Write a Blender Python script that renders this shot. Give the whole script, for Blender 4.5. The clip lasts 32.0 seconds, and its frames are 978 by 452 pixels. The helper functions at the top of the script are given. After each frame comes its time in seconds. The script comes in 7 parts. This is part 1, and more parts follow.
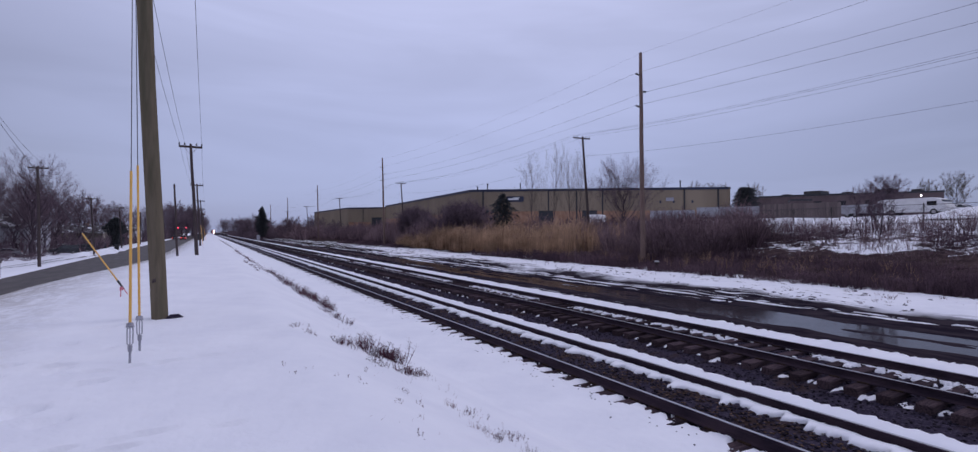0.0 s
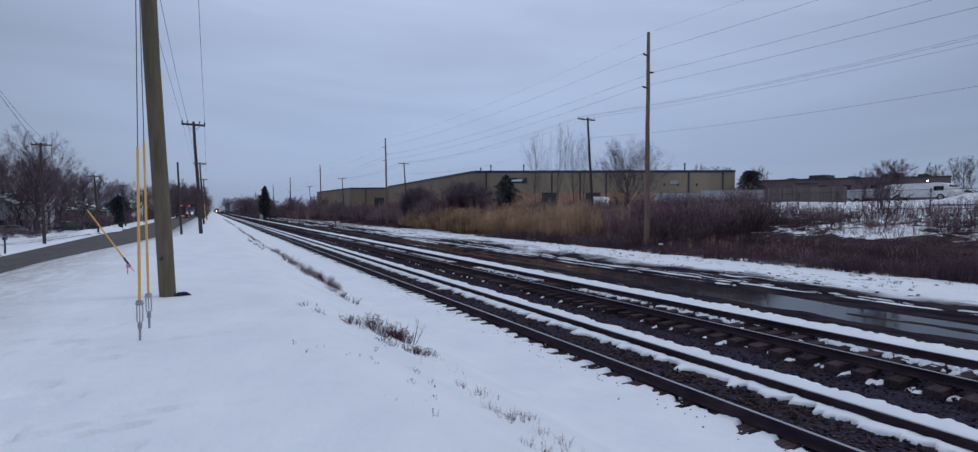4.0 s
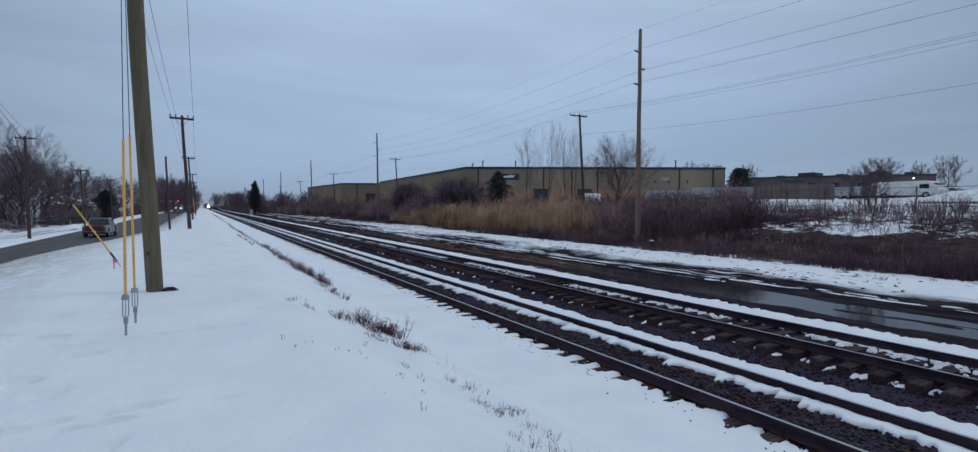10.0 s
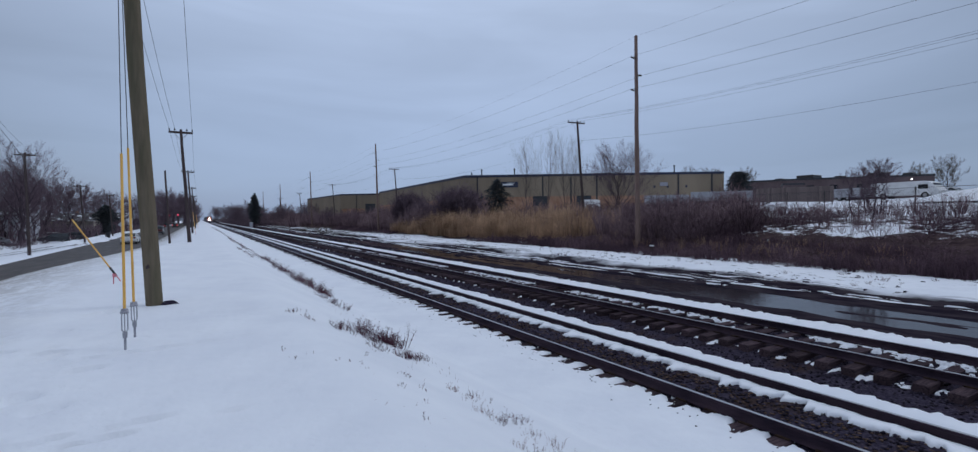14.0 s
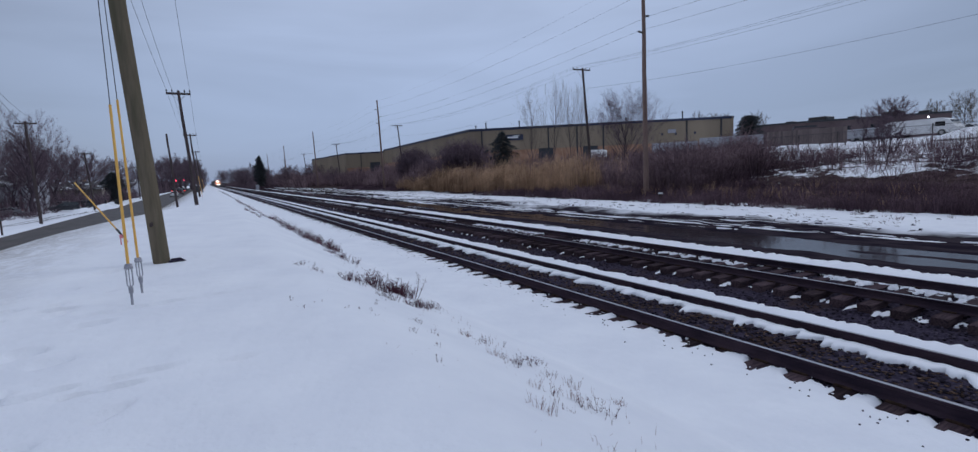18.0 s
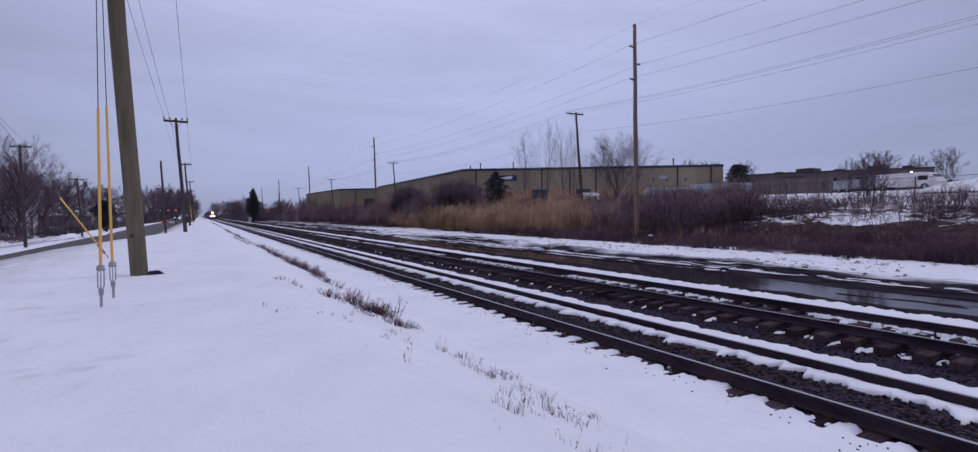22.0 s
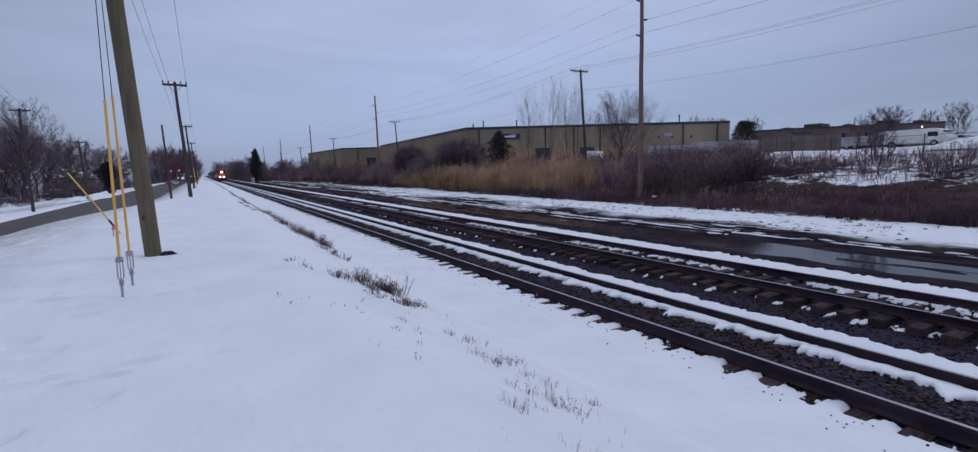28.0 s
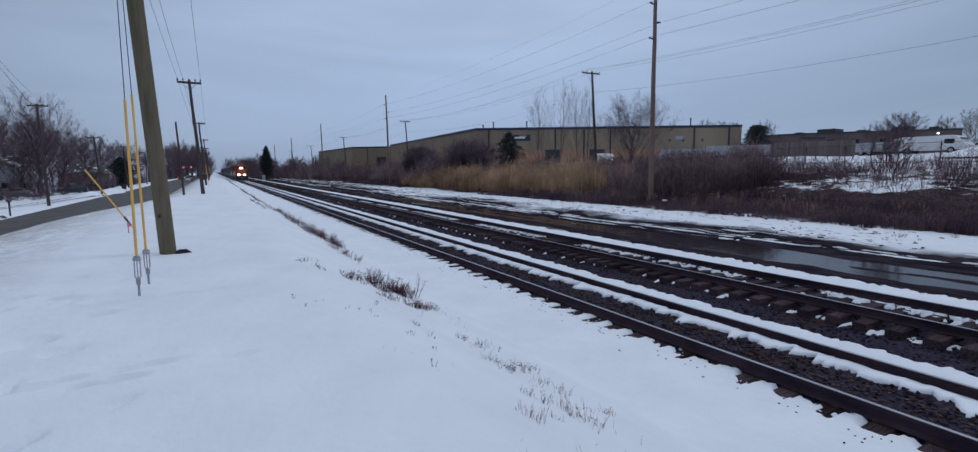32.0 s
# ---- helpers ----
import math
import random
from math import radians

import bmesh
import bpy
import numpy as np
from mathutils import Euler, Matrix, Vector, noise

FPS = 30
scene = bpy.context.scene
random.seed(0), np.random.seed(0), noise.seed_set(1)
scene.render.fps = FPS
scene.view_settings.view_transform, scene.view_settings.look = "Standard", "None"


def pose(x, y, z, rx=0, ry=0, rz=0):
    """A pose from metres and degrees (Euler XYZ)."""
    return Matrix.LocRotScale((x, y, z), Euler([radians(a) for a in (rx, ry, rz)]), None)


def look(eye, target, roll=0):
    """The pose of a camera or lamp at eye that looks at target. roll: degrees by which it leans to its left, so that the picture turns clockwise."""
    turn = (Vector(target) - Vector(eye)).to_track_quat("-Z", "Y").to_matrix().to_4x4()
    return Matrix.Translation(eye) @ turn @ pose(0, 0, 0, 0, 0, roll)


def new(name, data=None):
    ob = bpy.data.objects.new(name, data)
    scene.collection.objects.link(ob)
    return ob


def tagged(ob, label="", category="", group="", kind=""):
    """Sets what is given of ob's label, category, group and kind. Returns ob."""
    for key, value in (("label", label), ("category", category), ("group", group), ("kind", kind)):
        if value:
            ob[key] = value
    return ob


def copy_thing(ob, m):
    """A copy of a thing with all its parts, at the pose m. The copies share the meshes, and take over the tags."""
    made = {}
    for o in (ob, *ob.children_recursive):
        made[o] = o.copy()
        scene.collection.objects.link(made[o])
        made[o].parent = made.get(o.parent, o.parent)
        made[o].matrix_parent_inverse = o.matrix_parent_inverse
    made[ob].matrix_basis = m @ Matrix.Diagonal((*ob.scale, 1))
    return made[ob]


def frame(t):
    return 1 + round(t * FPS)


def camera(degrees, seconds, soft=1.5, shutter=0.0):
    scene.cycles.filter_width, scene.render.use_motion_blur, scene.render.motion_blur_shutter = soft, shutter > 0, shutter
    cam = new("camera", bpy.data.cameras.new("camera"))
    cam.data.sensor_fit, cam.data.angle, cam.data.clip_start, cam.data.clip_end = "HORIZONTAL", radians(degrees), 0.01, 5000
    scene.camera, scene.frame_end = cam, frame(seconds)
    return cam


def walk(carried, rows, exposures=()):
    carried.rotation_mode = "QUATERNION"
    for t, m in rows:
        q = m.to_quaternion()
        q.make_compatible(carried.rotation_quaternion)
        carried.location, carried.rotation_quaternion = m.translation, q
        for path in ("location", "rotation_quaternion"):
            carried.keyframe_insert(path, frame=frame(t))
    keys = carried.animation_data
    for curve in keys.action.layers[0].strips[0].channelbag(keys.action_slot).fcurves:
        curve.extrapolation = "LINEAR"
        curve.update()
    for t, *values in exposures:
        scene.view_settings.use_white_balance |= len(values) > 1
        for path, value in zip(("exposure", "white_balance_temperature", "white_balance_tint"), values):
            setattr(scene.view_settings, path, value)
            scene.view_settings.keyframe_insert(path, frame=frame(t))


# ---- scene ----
# Railway line beside a road in a snowy, overcast dusk. x across the tracks, y along them, z = 0 on top of the rails.
PATH = (
    (0.0, -0.078, -0.148, 2.68, -29.5, 0.54, -0.17),
    (0.5, -0.116, -0.061, 2.673, -30.47, 0.05, 0.12),
    (1.0, -0.119, -0.051, 2.664, -31.02, -0.55, 0.4),
    (1.5, -0.122, -0.018, 2.655, -29.95, -1.99, 0.97),
    (2.0, -0.128, -0.007, 2.658, -29.43, -2.26, 0.83),
    (2.5, -0.12, -0.019, 2.659, -29.47, -2.0, 0.56),
    (3.0, -0.122, -0.03, 2.663, -29.62, -1.48, 0.31),
    (3.5, -0.133, -0.017, 2.665, -29.43, -1.66, 0.33),
    (5.5, -0.133, -0.024, 2.66, -28.84, -1.29, 0.29),
    (6.0, -0.13, -0.015, 2.662, -28.8, -2.21, 0.16),
    (6.5, -0.122, -0.026, 2.662, -29.34, -0.62, 0.09),
    (7.0, -0.113, -0.055, 2.66, -30.11, -0.28, 0.19),
    (7.5, -0.111, -0.045, 2.657, -30.72, -0.03, 0.12),
    (8.0, -0.12, -0.053, 2.638, -30.21, -1.17, -0.16),
    (8.5, -0.12, -0.012, 2.632, -30.01, -1.79, 0.75),
    (9.0, -0.155, 0.052, 2.634, -30.05, -2.37, 0.97),
    (9.5, -0.102, -0.023, 2.64, -30.43, -2.33, 0.35),
    (10.0, -0.114, -0.032, 2.652, -30.18, -2.03, 0.56),
    (10.5, -0.117, -0.029, 2.647, -29.86, -1.61, 0.57),
    (11.0, -0.117, -0.024, 2.649, -29.56, -1.69, 0.6),
    (11.5, -0.08, -0.049, 2.636, -31.54, 0.56, 0.71),
    (12.0, -0.057, -0.021, 2.589, -30.61, -2.85, -0.18),
    (12.5, -0.087, -0.015, 2.621, -29.38, -1.24, 0.48),
    (13.0, -0.091, -0.034, 2.633, -29.74, -1.71, -0.17),
    (13.5, -0.098, -0.023, 2.643, -30.07, -1.28, -0.32),
    (14.0, -0.103, -0.017, 2.637, -30.18, -1.08, -0.49),
    (14.5, -0.104, -0.04, 2.642, -30.23, -0.71, -0.3),
    (16.5, -0.015, -0.032, 2.553, -30.1, -1.22, 0.29),
    (17.0, -0.0, 0.06, 2.538, -29.07, -5.64, 0.35),
    (17.5, -0.027, 0.116, 2.578, -29.54, -1.34, 0.85),
    (18.0, -0.02, 0.17, 2.483, -29.27, -6.21, -2.46),
    (18.5, 0.015, 0.168, 2.415, -27.78, -8.49, -6.48),
    (19.0, 0.053, 0.135, 2.198, -25.62, -2.7, -5.16),
    (19.5, 0.048, 0.089, 2.178, -29.43, -1.97, -1.4),
    (20.0, 0.057, 0.094, 2.185, -31.92, -3.63, -0.53),
    (20.5, 0.032, 0.109, 2.21, -28.92, -3.12, -0.96),
    (21.0, 0.059, 0.107, 2.19, -29.72, -3.48, -1.84),
    (21.5, 0.057, 0.092, 2.183, -29.81, -2.67, -0.7),
    (22.0, 0.077, 0.079, 2.183, -30.24, -1.56, -0.61),
    (22.3, 0.268, 0.05, 2.267, -51.32, -1.82, -0.84),
    (22.5, 0.184, 0.051, 2.222, -59.0, -3.08, 0.04),
    (22.7, 0.123, 0.061, 2.255, -52.03, -3.52, -1.0),
    (23.0, 0.055, -0.021, 2.196, -33.79, -3.65, -0.46),
    (23.5, 0.031, 0.065, 2.22, -28.37, -2.37, -0.15),
    (24.0, 0.01, 0.071, 2.219, -28.8, -1.97, 0.57),
    (24.5, 0.003, 0.032, 2.195, -27.89, -3.26, -0.28),
    (26.5, 0.023, 0.064, 2.216, -26.85, -4.35, 0.8),
    (26.8, -0.019, 0.118, 2.22, -24.59, -3.0, 0.38),
    (27.0, -0.02, 0.1, 2.214, -23.81, -3.41, 0.88),
    (27.5, 0.006, 0.124, 2.331, -26.7, -4.77, -0.79),
    (28.0, 0.015, -0.002, 2.539, -29.78, -6.42, -1.04),
    (28.5, 0.006, 0.036, 2.525, -27.94, -9.97, -0.88),
    (29.0, -0.009, 0.049, 2.52, -28.35, -7.54, -1.82),
    (29.5, -0.035, 0.097, 2.519, -28.02, -8.33, -0.08),
    (30.0, -0.062, 0.06, 2.584, -27.73, -6.28, 0.93),
    (30.5, -0.062, 0.055, 2.592, -28.14, -5.01, -0.47),
    (31.0, -0.05, 0.046, 2.597, -28.26, -5.91, -0.85),
    (31.5, -0.04, 0.066, 2.586, -28.07, -6.51, -0.44),
    (32.0, -0.038, 0.058, 2.585, -28.85, -6.34, -0.21)
)
cam = camera(88.84, 32.0, soft=1.32)


def aimed(x, y, z, yaw, pitch, roll):
    a, b = radians(yaw), radians(pitch)
    ahead = Vector((-math.sin(a) * math.cos(b), math.cos(a) * math.cos(b), math.sin(b)))
    eye = Vector((x, y, z))
    return look(eye, eye + ahead, roll)


walk(cam, [(t, aimed(*p)) for t, *p in PATH], exposures=(
    (0, 0.020, 6450, 26), (0.6, 0.009, 6375, 14), (1.1, -0.008, 6350, 7), (2, -0.013, 6350, 5), (3, -0.000, 6375, 10), (5, -0.006, 6350, 8),
    (7, -0.009, 6325, 7), (9, -0.018, 6350, 3), (11, -0.026, 6300, 0), (11.5, -0.021, 6300, 2), (12, 0.012, 6375, 15), (12.5, 0.004, 6350, 12),
    (13, -0.011, 6300, 6), (16.5, -0.036, 6350, 12), (18, -0.041, 6350, 10), (19, -0.036, 6350, 12), (20, -0.020, 6400, 22), (22.5, 0.070, 6475, 27),
    (23, 0.165, 6475, 27), (23.4, 0.020, 6425, 21), (24, -0.030, 6350, 16), (27, -0.025, 6325, 16), (28, -0.020, 6350, 14), (30, -0.010, 6375, 14),
    (31, -0.010, 6325, 11), (32, -0.020, 6300, 6),
))

# ---- world and light: heavy overcast at dusk, bluish, brighter overhead ----
world = bpy.data.worlds.new("overcast_sky")
scene.world = world
world.use_nodes = True
wn, wl = world.node_tree.nodes, world.node_tree.links
wn.clear()


w_co = wn.new("ShaderNodeTexCoord")
w_sky = wn.new("ShaderNodeTexSky")
w_sky.sky_type, w_sky.sun_disc = "NISHITA", False
w_sky.sun_elevation, w_sky.sun_rotation = radians(24), radians(300)
w_sep = wn.new("ShaderNodeSeparateXYZ")
wl.new(w_co.outputs["Generated"], w_sep.inputs[0])
# cloud layer: grey-blue, with broad soft bands that flatten towards the horizon
w_up = wn.new("ShaderNodeMath"); w_up.operation = "MAXIMUM"; w_up.inputs[1].default_value = 0.0
wl.new(w_sep.outputs["Z"], w_up.inputs[0])
w_ramp = wn.new("ShaderNodeValToRGB")
w_ramp.color_ramp.elements[0].position, w_ramp.color_ramp.elements[0].color = 0.0, (0.252, 0.327, 0.503, 1)
w_ramp.color_ramp.elements[1].position, w_ramp.color_ramp.elements[1].color = 1.0, (0.85, 0.93, 1.11, 1)
for pos, col in ((0.10, (0.300, 0.373, 0.545, 1)), (0.22, (0.356, 0.430, 0.602, 1)), (0.42, (0.447, 0.524, 0.701, 1))):
    e = w_ramp.color_ramp.elements.new(pos); e.color = col
wl.new(w_up.outputs[0], w_ramp.inputs[0])
w_map = wn.new("ShaderNodeMapping"); w_map.inputs["Scale"].default_value = (1.0, 1.0, 5.0)
wl.new(w_co.outputs["Generated"], w_map.inputs[0])
w_noise = wn.new("ShaderNodeTexNoise")
w_noise.inputs["Scale"].default_value, w_noise.inputs["Detail"].default_value = 1.6, 4.0
w_noise.inputs["Roughness"].default_value, w_noise.inputs["Distortion"].default_value = 0.5, 0.6
wl.new(w_map.outputs[0], w_noise.inputs["Vector"])
w_band = wn.new("ShaderNodeMapRange")
w_band.inputs["From Min"].default_value, w_band.inputs["From Max"].default_value = 0.38, 0.64
w_band.inputs["To Min"].default_value, w_band.inputs["To Max"].default_value = 0.91, 1.06
wl.new(w_noise.outputs["Fac"], w_band.inputs[0])
w_mul = wn.new("ShaderNodeMix"); w_mul.data_type, w_mul.blend_type = "RGBA", "MULTIPLY"
w_mul.inputs["Factor"].default_value = 1.0
wl.new(w_ramp.outputs[0], w_mul.inputs["A"])
wl.new(w_band.outputs[0], w_mul.inputs["B"])
# sky brightens over the line's open end; dimmed sides partly stand in for lens vignetting
w_dot = wn.new("ShaderNodeVectorMath"); w_dot.operation = "DOT_PRODUCT"
w_dot.inputs[1].default_value = (0.50, 0.84, 0.20)
wl.new(w_co.outputs["Generated"], w_dot.inputs[0])
w_side = wn.new("ShaderNodeMapRange"); w_side.interpolation_type = "SMOOTHSTEP"
for k, v in zip(("From Min", "From Max", "To Min", "To Max"), (0.55, 1.0, 0.63, 1.06)):
    w_side.inputs[k].default_value = v
wl.new(w_dot.outputs["Value"], w_side.inputs[0])
w_even = wn.new("ShaderNodeMix"); w_even.data_type, w_even.blend_type = "RGBA", "MULTIPLY"
w_even.inputs["Factor"].default_value = 1.0
wl.new(w_mul.outputs["Result"], w_even.inputs["A"])
wl.new(w_side.outputs[0], w_even.inputs["B"])
w_cloud = wn.new("ShaderNodeBackground")
w_cloud.inputs["Strength"].default_value = 1.0
wl.new(w_even.outputs["Result"], w_cloud.inputs["Color"])
w_clear = wn.new("ShaderNodeBackground")
w_clear.inputs["Strength"].default_value = 0.012
wl.new(w_sky.outputs[0], w_clear.inputs["Color"])
w_add = wn.new("ShaderNodeAddShader")
wl.new(w_cloud.outputs[0], w_add.inputs[0]); wl.new(w_clear.outputs[0], w_add.inputs[1])
w_out = wn.new("ShaderNodeOutputWorld")
wl.new(w_add.outputs[0], w_out.inputs[0])

sun = new("sun", bpy.data.lights.new("sun", "SUN"))
sun.data.energy, sun.data.angle, sun.data.color = 0.5, radians(22), (0.95, 0.97, 1.0)
sun.matrix_world = look((0, 0, 50), (-58, 10, 0))


# ---- materials ----
def mat(name, colours, scale=4.0, detail=5.0, rough=0.8, metal=0.0, bump=0.0, bump_scale=40.0, stretch=(1, 1, 1),
        contrast=(0.35, 0.65), vary=0.0, island=0.0, emit=None, strength=0.0, coords="Object", spec=0.5, second=None):
    """A procedural surface: two or three colours mixed by noise, fine relief, and a random step from object to object."""
    m = bpy.data.materials.new(name)
    m.use_nodes = True
    nt = m.node_tree
    n, l = nt.nodes, nt.links
    b = n["Principled BSDF"]
    b.inputs["Roughness"].default_value, b.inputs["Metallic"].default_value = rough, metal
    b.inputs["Specular IOR Level"].default_value = spec
    co = n.new("ShaderNodeTexCoord")
    mp = n.new("ShaderNodeMapping")
    mp.inputs["Scale"].default_value = stretch
    l.new(co.outputs[coords], mp.inputs[0])
    no = n.new("ShaderNodeTexNoise")
    no.inputs["Scale"].default_value, no.inputs["Detail"].default_value, no.inputs["Roughness"].default_value = scale, detail, 0.6
    l.new(mp.outputs[0], no.inputs["Vector"])
    ra = n.new("ShaderNodeValToRGB")
    el = ra.color_ramp.elements
    el[0].position, el[1].position = contrast
    el[0].color, el[1].color = (*colours[0], 1), (*colours[-1], 1)
    for i, c in enumerate(colours[1:-1]):
        e = el.new(contrast[0] + (contrast[1] - contrast[0]) * (i + 1) / (len(colours) - 1)); e.color = (*c, 1)
    l.new(no.outputs["Fac"], ra.inputs[0])
    colour = ra.outputs[0]
    if second:
        no3 = n.new("ShaderNodeTexNoise")
        no3.inputs["Scale"].default_value, no3.inputs["Detail"].default_value = second[0], 6.0
        l.new(mp.outputs[0], no3.inputs["Vector"])
        mr = n.new("ShaderNodeMapRange")
        mr.inputs["From Min"].default_value, mr.inputs["From Max"].default_value = second[1], second[2]
        l.new(no3.outputs["Fac"], mr.inputs[0])
        mx = n.new("ShaderNodeMix"); mx.data_type = "RGBA"
        l.new(mr.outputs[0], mx.inputs["Factor"]); l.new(colour, mx.inputs["A"])
        mx.inputs["B"].default_value = (*second[3], 1)
        colour = mx.outputs["Result"]
    if vary or island:
        src = n.new("ShaderNodeObjectInfo").outputs["Random"] if vary else n.new("ShaderNodeNewGeometry").outputs["Random Per Island"]
        mr = n.new("ShaderNodeMapRange")
        mr.inputs["To Min"].default_value, mr.inputs["To Max"].default_value = 1 - (vary or island), 1 + (vary or island)
        l.new(src, mr.inputs[0])
        mx = n.new("ShaderNodeMix"); mx.data_type, mx.blend_type = "RGBA", "MULTIPLY"
        mx.inputs["Factor"].default_value = 1.0
        l.new(colour, mx.inputs["A"]); l.new(mr.outputs[0], mx.inputs["B"])
        colour = mx.outputs["Result"]
    l.new(colour, b.inputs["Base Color"])
    if bump:
        no2 = n.new("ShaderNodeTexNoise")
        no2.inputs["Scale"].default_value, no2.inputs["Detail"].default_value = bump_scale, 4.0
        l.new(mp.outputs[0], no2.inputs["Vector"])
        bu = n.new("ShaderNodeBump")
        bu.inputs["Strength"].default_value, bu.inputs["Distance"].default_value = bump, 0.02
        l.new(no2.outputs["Fac"], bu.inputs["Height"])
        l.new(bu.outputs[0], b.inputs["Normal"])
    if emit:
        b.inputs["Emission Color"].default_value, b.inputs["Emission Strength"].default_value = (*emit, 1), strength
    return m


SNOW = mat("snow", ((0.80, 0.82, 0.88), (0.87, 0.888, 0.935)), 1.5, 6, 0.75, bump=0.3, bump_scale=9)
SNOW_OLD = mat("old_snow", ((0.60, 0.62, 0.66), (0.80, 0.82, 0.86)), 3.0, 6, 0.7, bump=0.6, bump_scale=14, second=(9.0, 0.62, 0.72, (0.22, 0.19, 0.17)))
BALLAST = mat("ballast_gravel", ((0.021, 0.0172, 0.030), (0.041, 0.034, 0.055), (0.073, 0.060, 0.082)), 22, 8, 0.9, bump=1.0, bump_scale=30, second=(1.3, 0.52, 0.66, (0.046, 0.030, 0.029)), spec=0.03)
STONE = mat("ballast_stone", ((0.021, 0.0172, 0.028), (0.064, 0.053, 0.073)), 9, 3, 0.95, island=0.55, spec=0.03)
LEAF = mat("dead_leaf", ((0.055, 0.037, 0.033), (0.150, 0.098, 0.072)), 9, 3, 0.9, island=0.5, spec=0.03)
TIE = mat("creosoted_tie", ((0.0306, 0.022, 0.0297), (0.0867, 0.06, 0.066)), 6, 6, 0.85, bump=0.8, bump_scale=18, stretch=(0.4, 6, 6), vary=0.45, spec=0.03)
RAIL = mat("rusted_rail_steel", ((0.02856, 0.021, 0.0319), (0.0612, 0.042, 0.055)), 5, 6, 0.7, 0.2, bump=0.3, bump_scale=30, stretch=(1, 0.3, 1), spec=0.03)
RAIL_TOP = mat("worn_rail_head", ((0.34, 0.34, 0.36), (0.50, 0.50, 0.52)), 8, 4, 0.38, 1.0, stretch=(1, 0.05, 1))
PLATE = mat("tie_plate_iron", ((0.03, 0.02, 0.016), (0.07, 0.045, 0.035)), 12, 4, 0.8, 0.4, spec=0.03)
WOOD = mat("weathered_pole_wood", ((0.135, 0.112, 0.080), (0.160, 0.132, 0.094), (0.180, 0.148, 0.108)), 4, 8, 0.9, bump=0.3, bump_scale=10, stretch=(4, 4, 0.5), second=(1.6, 0.50, 0.8, (0.100, 0.096, 0.062)), spec=0.03)
WOOD_DARK = mat("dark_pole_wood", ((0.060, 0.046, 0.048), (0.110, 0.088, 0.086)), 5, 8, 0.9, bump=0.6, bump_scale=10, stretch=(9, 9, 0.35), spec=0.03)
WOOD_PALE = mat("pale_pole_wood", ((0.13, 0.086, 0.074), (0.25, 0.168, 0.142)), 4, 8, 0.9, bump=0.5, bump_scale=10, stretch=(9, 9, 0.3))
WIRE = mat("cable", ((0.05, 0.055, 0.065), (0.08, 0.085, 0.10)), 2, 2, 0.6)
STEEL = mat("galvanised_steel", ((0.26, 0.26, 0.30), (0.42, 0.42, 0.46)), 14, 5, 0.5, 0.4, bump=0.1)
YELLOW = mat("yellow_plastic_guard", ((0.72, 0.39, 0.07), (0.82, 0.47, 0.11)), 3, 4, 0.5, stretch=(1, 1, 0.5))
PINK = mat("pink_marker", ((0.62, 0.18, 0.22), (0.70, 0.25, 0.27)), 3, 3, 0.6)
CERAMIC = mat("insulator_ceramic", ((0.05, 0.045, 0.045), (0.10, 0.09, 0.09)), 5, 2, 0.3)
ASPHALT = mat("wet_asphalt", ((0.052, 0.044, 0.042), (0.088, 0.075, 0.070)), 1.2, 8, 0.65, bump=0.25, bump_scale=60, stretch=(1, 0.25, 1), coords="Object", second=(0.8, 0.62, 0.8, (0.13, 0.125, 0.13)), spec=0.25)
SIGN_WHITE = mat("sign_white", ((0.70, 0.71, 0.72), (0.80, 0.81, 0.82)), 3, 3, 0.4)
SIGN_ORANGE = mat("sign_orange_yellow", ((0.85, 0.40, 0.01), (0.92, 0.46, 0.02)), 3, 3, 0.45)
BLACK = mat("black_paint", ((0.012, 0.012, 0.013), (0.022, 0.022, 0.024)), 6, 3, 0.5)
TAN_WALL = mat("tan_metal_siding", ((0.225, 0.176, 0.124), (0.290, 0.228, 0.160)), 0.25, 5, 0.7, bump=0.15, bump_scale=3, stretch=(1, 1, 0.15))
BRICK_WALL = mat("orange_brick_base", ((0.30, 0.16, 0.10), (0.42, 0.25, 0.165)), 0.8, 6, 0.85, bump=0.3, bump_scale=6)
GREY_WALL = mat("pale_grey_metal_siding", ((0.41, 0.365, 0.33), (0.465, 0.415, 0.38)), 0.3, 5, 0.6, bump=0.12, bump_scale=4, stretch=(1, 1, 0.2))
TRIM = mat("dark_blue_trim", ((0.018, 0.022, 0.050), (0.030, 0.038, 0.080)), 2, 3, 0.5)
BROWN_WALL = mat("brown_block_wall", ((0.100, 0.070, 0.074), (0.140, 0.102, 0.106)), 0.4, 5, 0.85)
ROOF = mat("gravel_roof", ((0.05, 0.05, 0.055), (0.09, 0.09, 0.10)), 2, 4, 0.9, spec=0.03)
SHINGLE = mat("dark_shingle_roof", ((0.045, 0.043, 0.045), (0.085, 0.08, 0.08)), 4, 5, 0.9, second=(0.7, 0.52, 0.62, (0.72, 0.74, 0.78)))
SIDING = mat("white_siding", ((0.36, 0.37, 0.41), (0.50, 0.51, 0.55)), 1.2, 5, 0.7, stretch=(0.2, 0.2, 4))
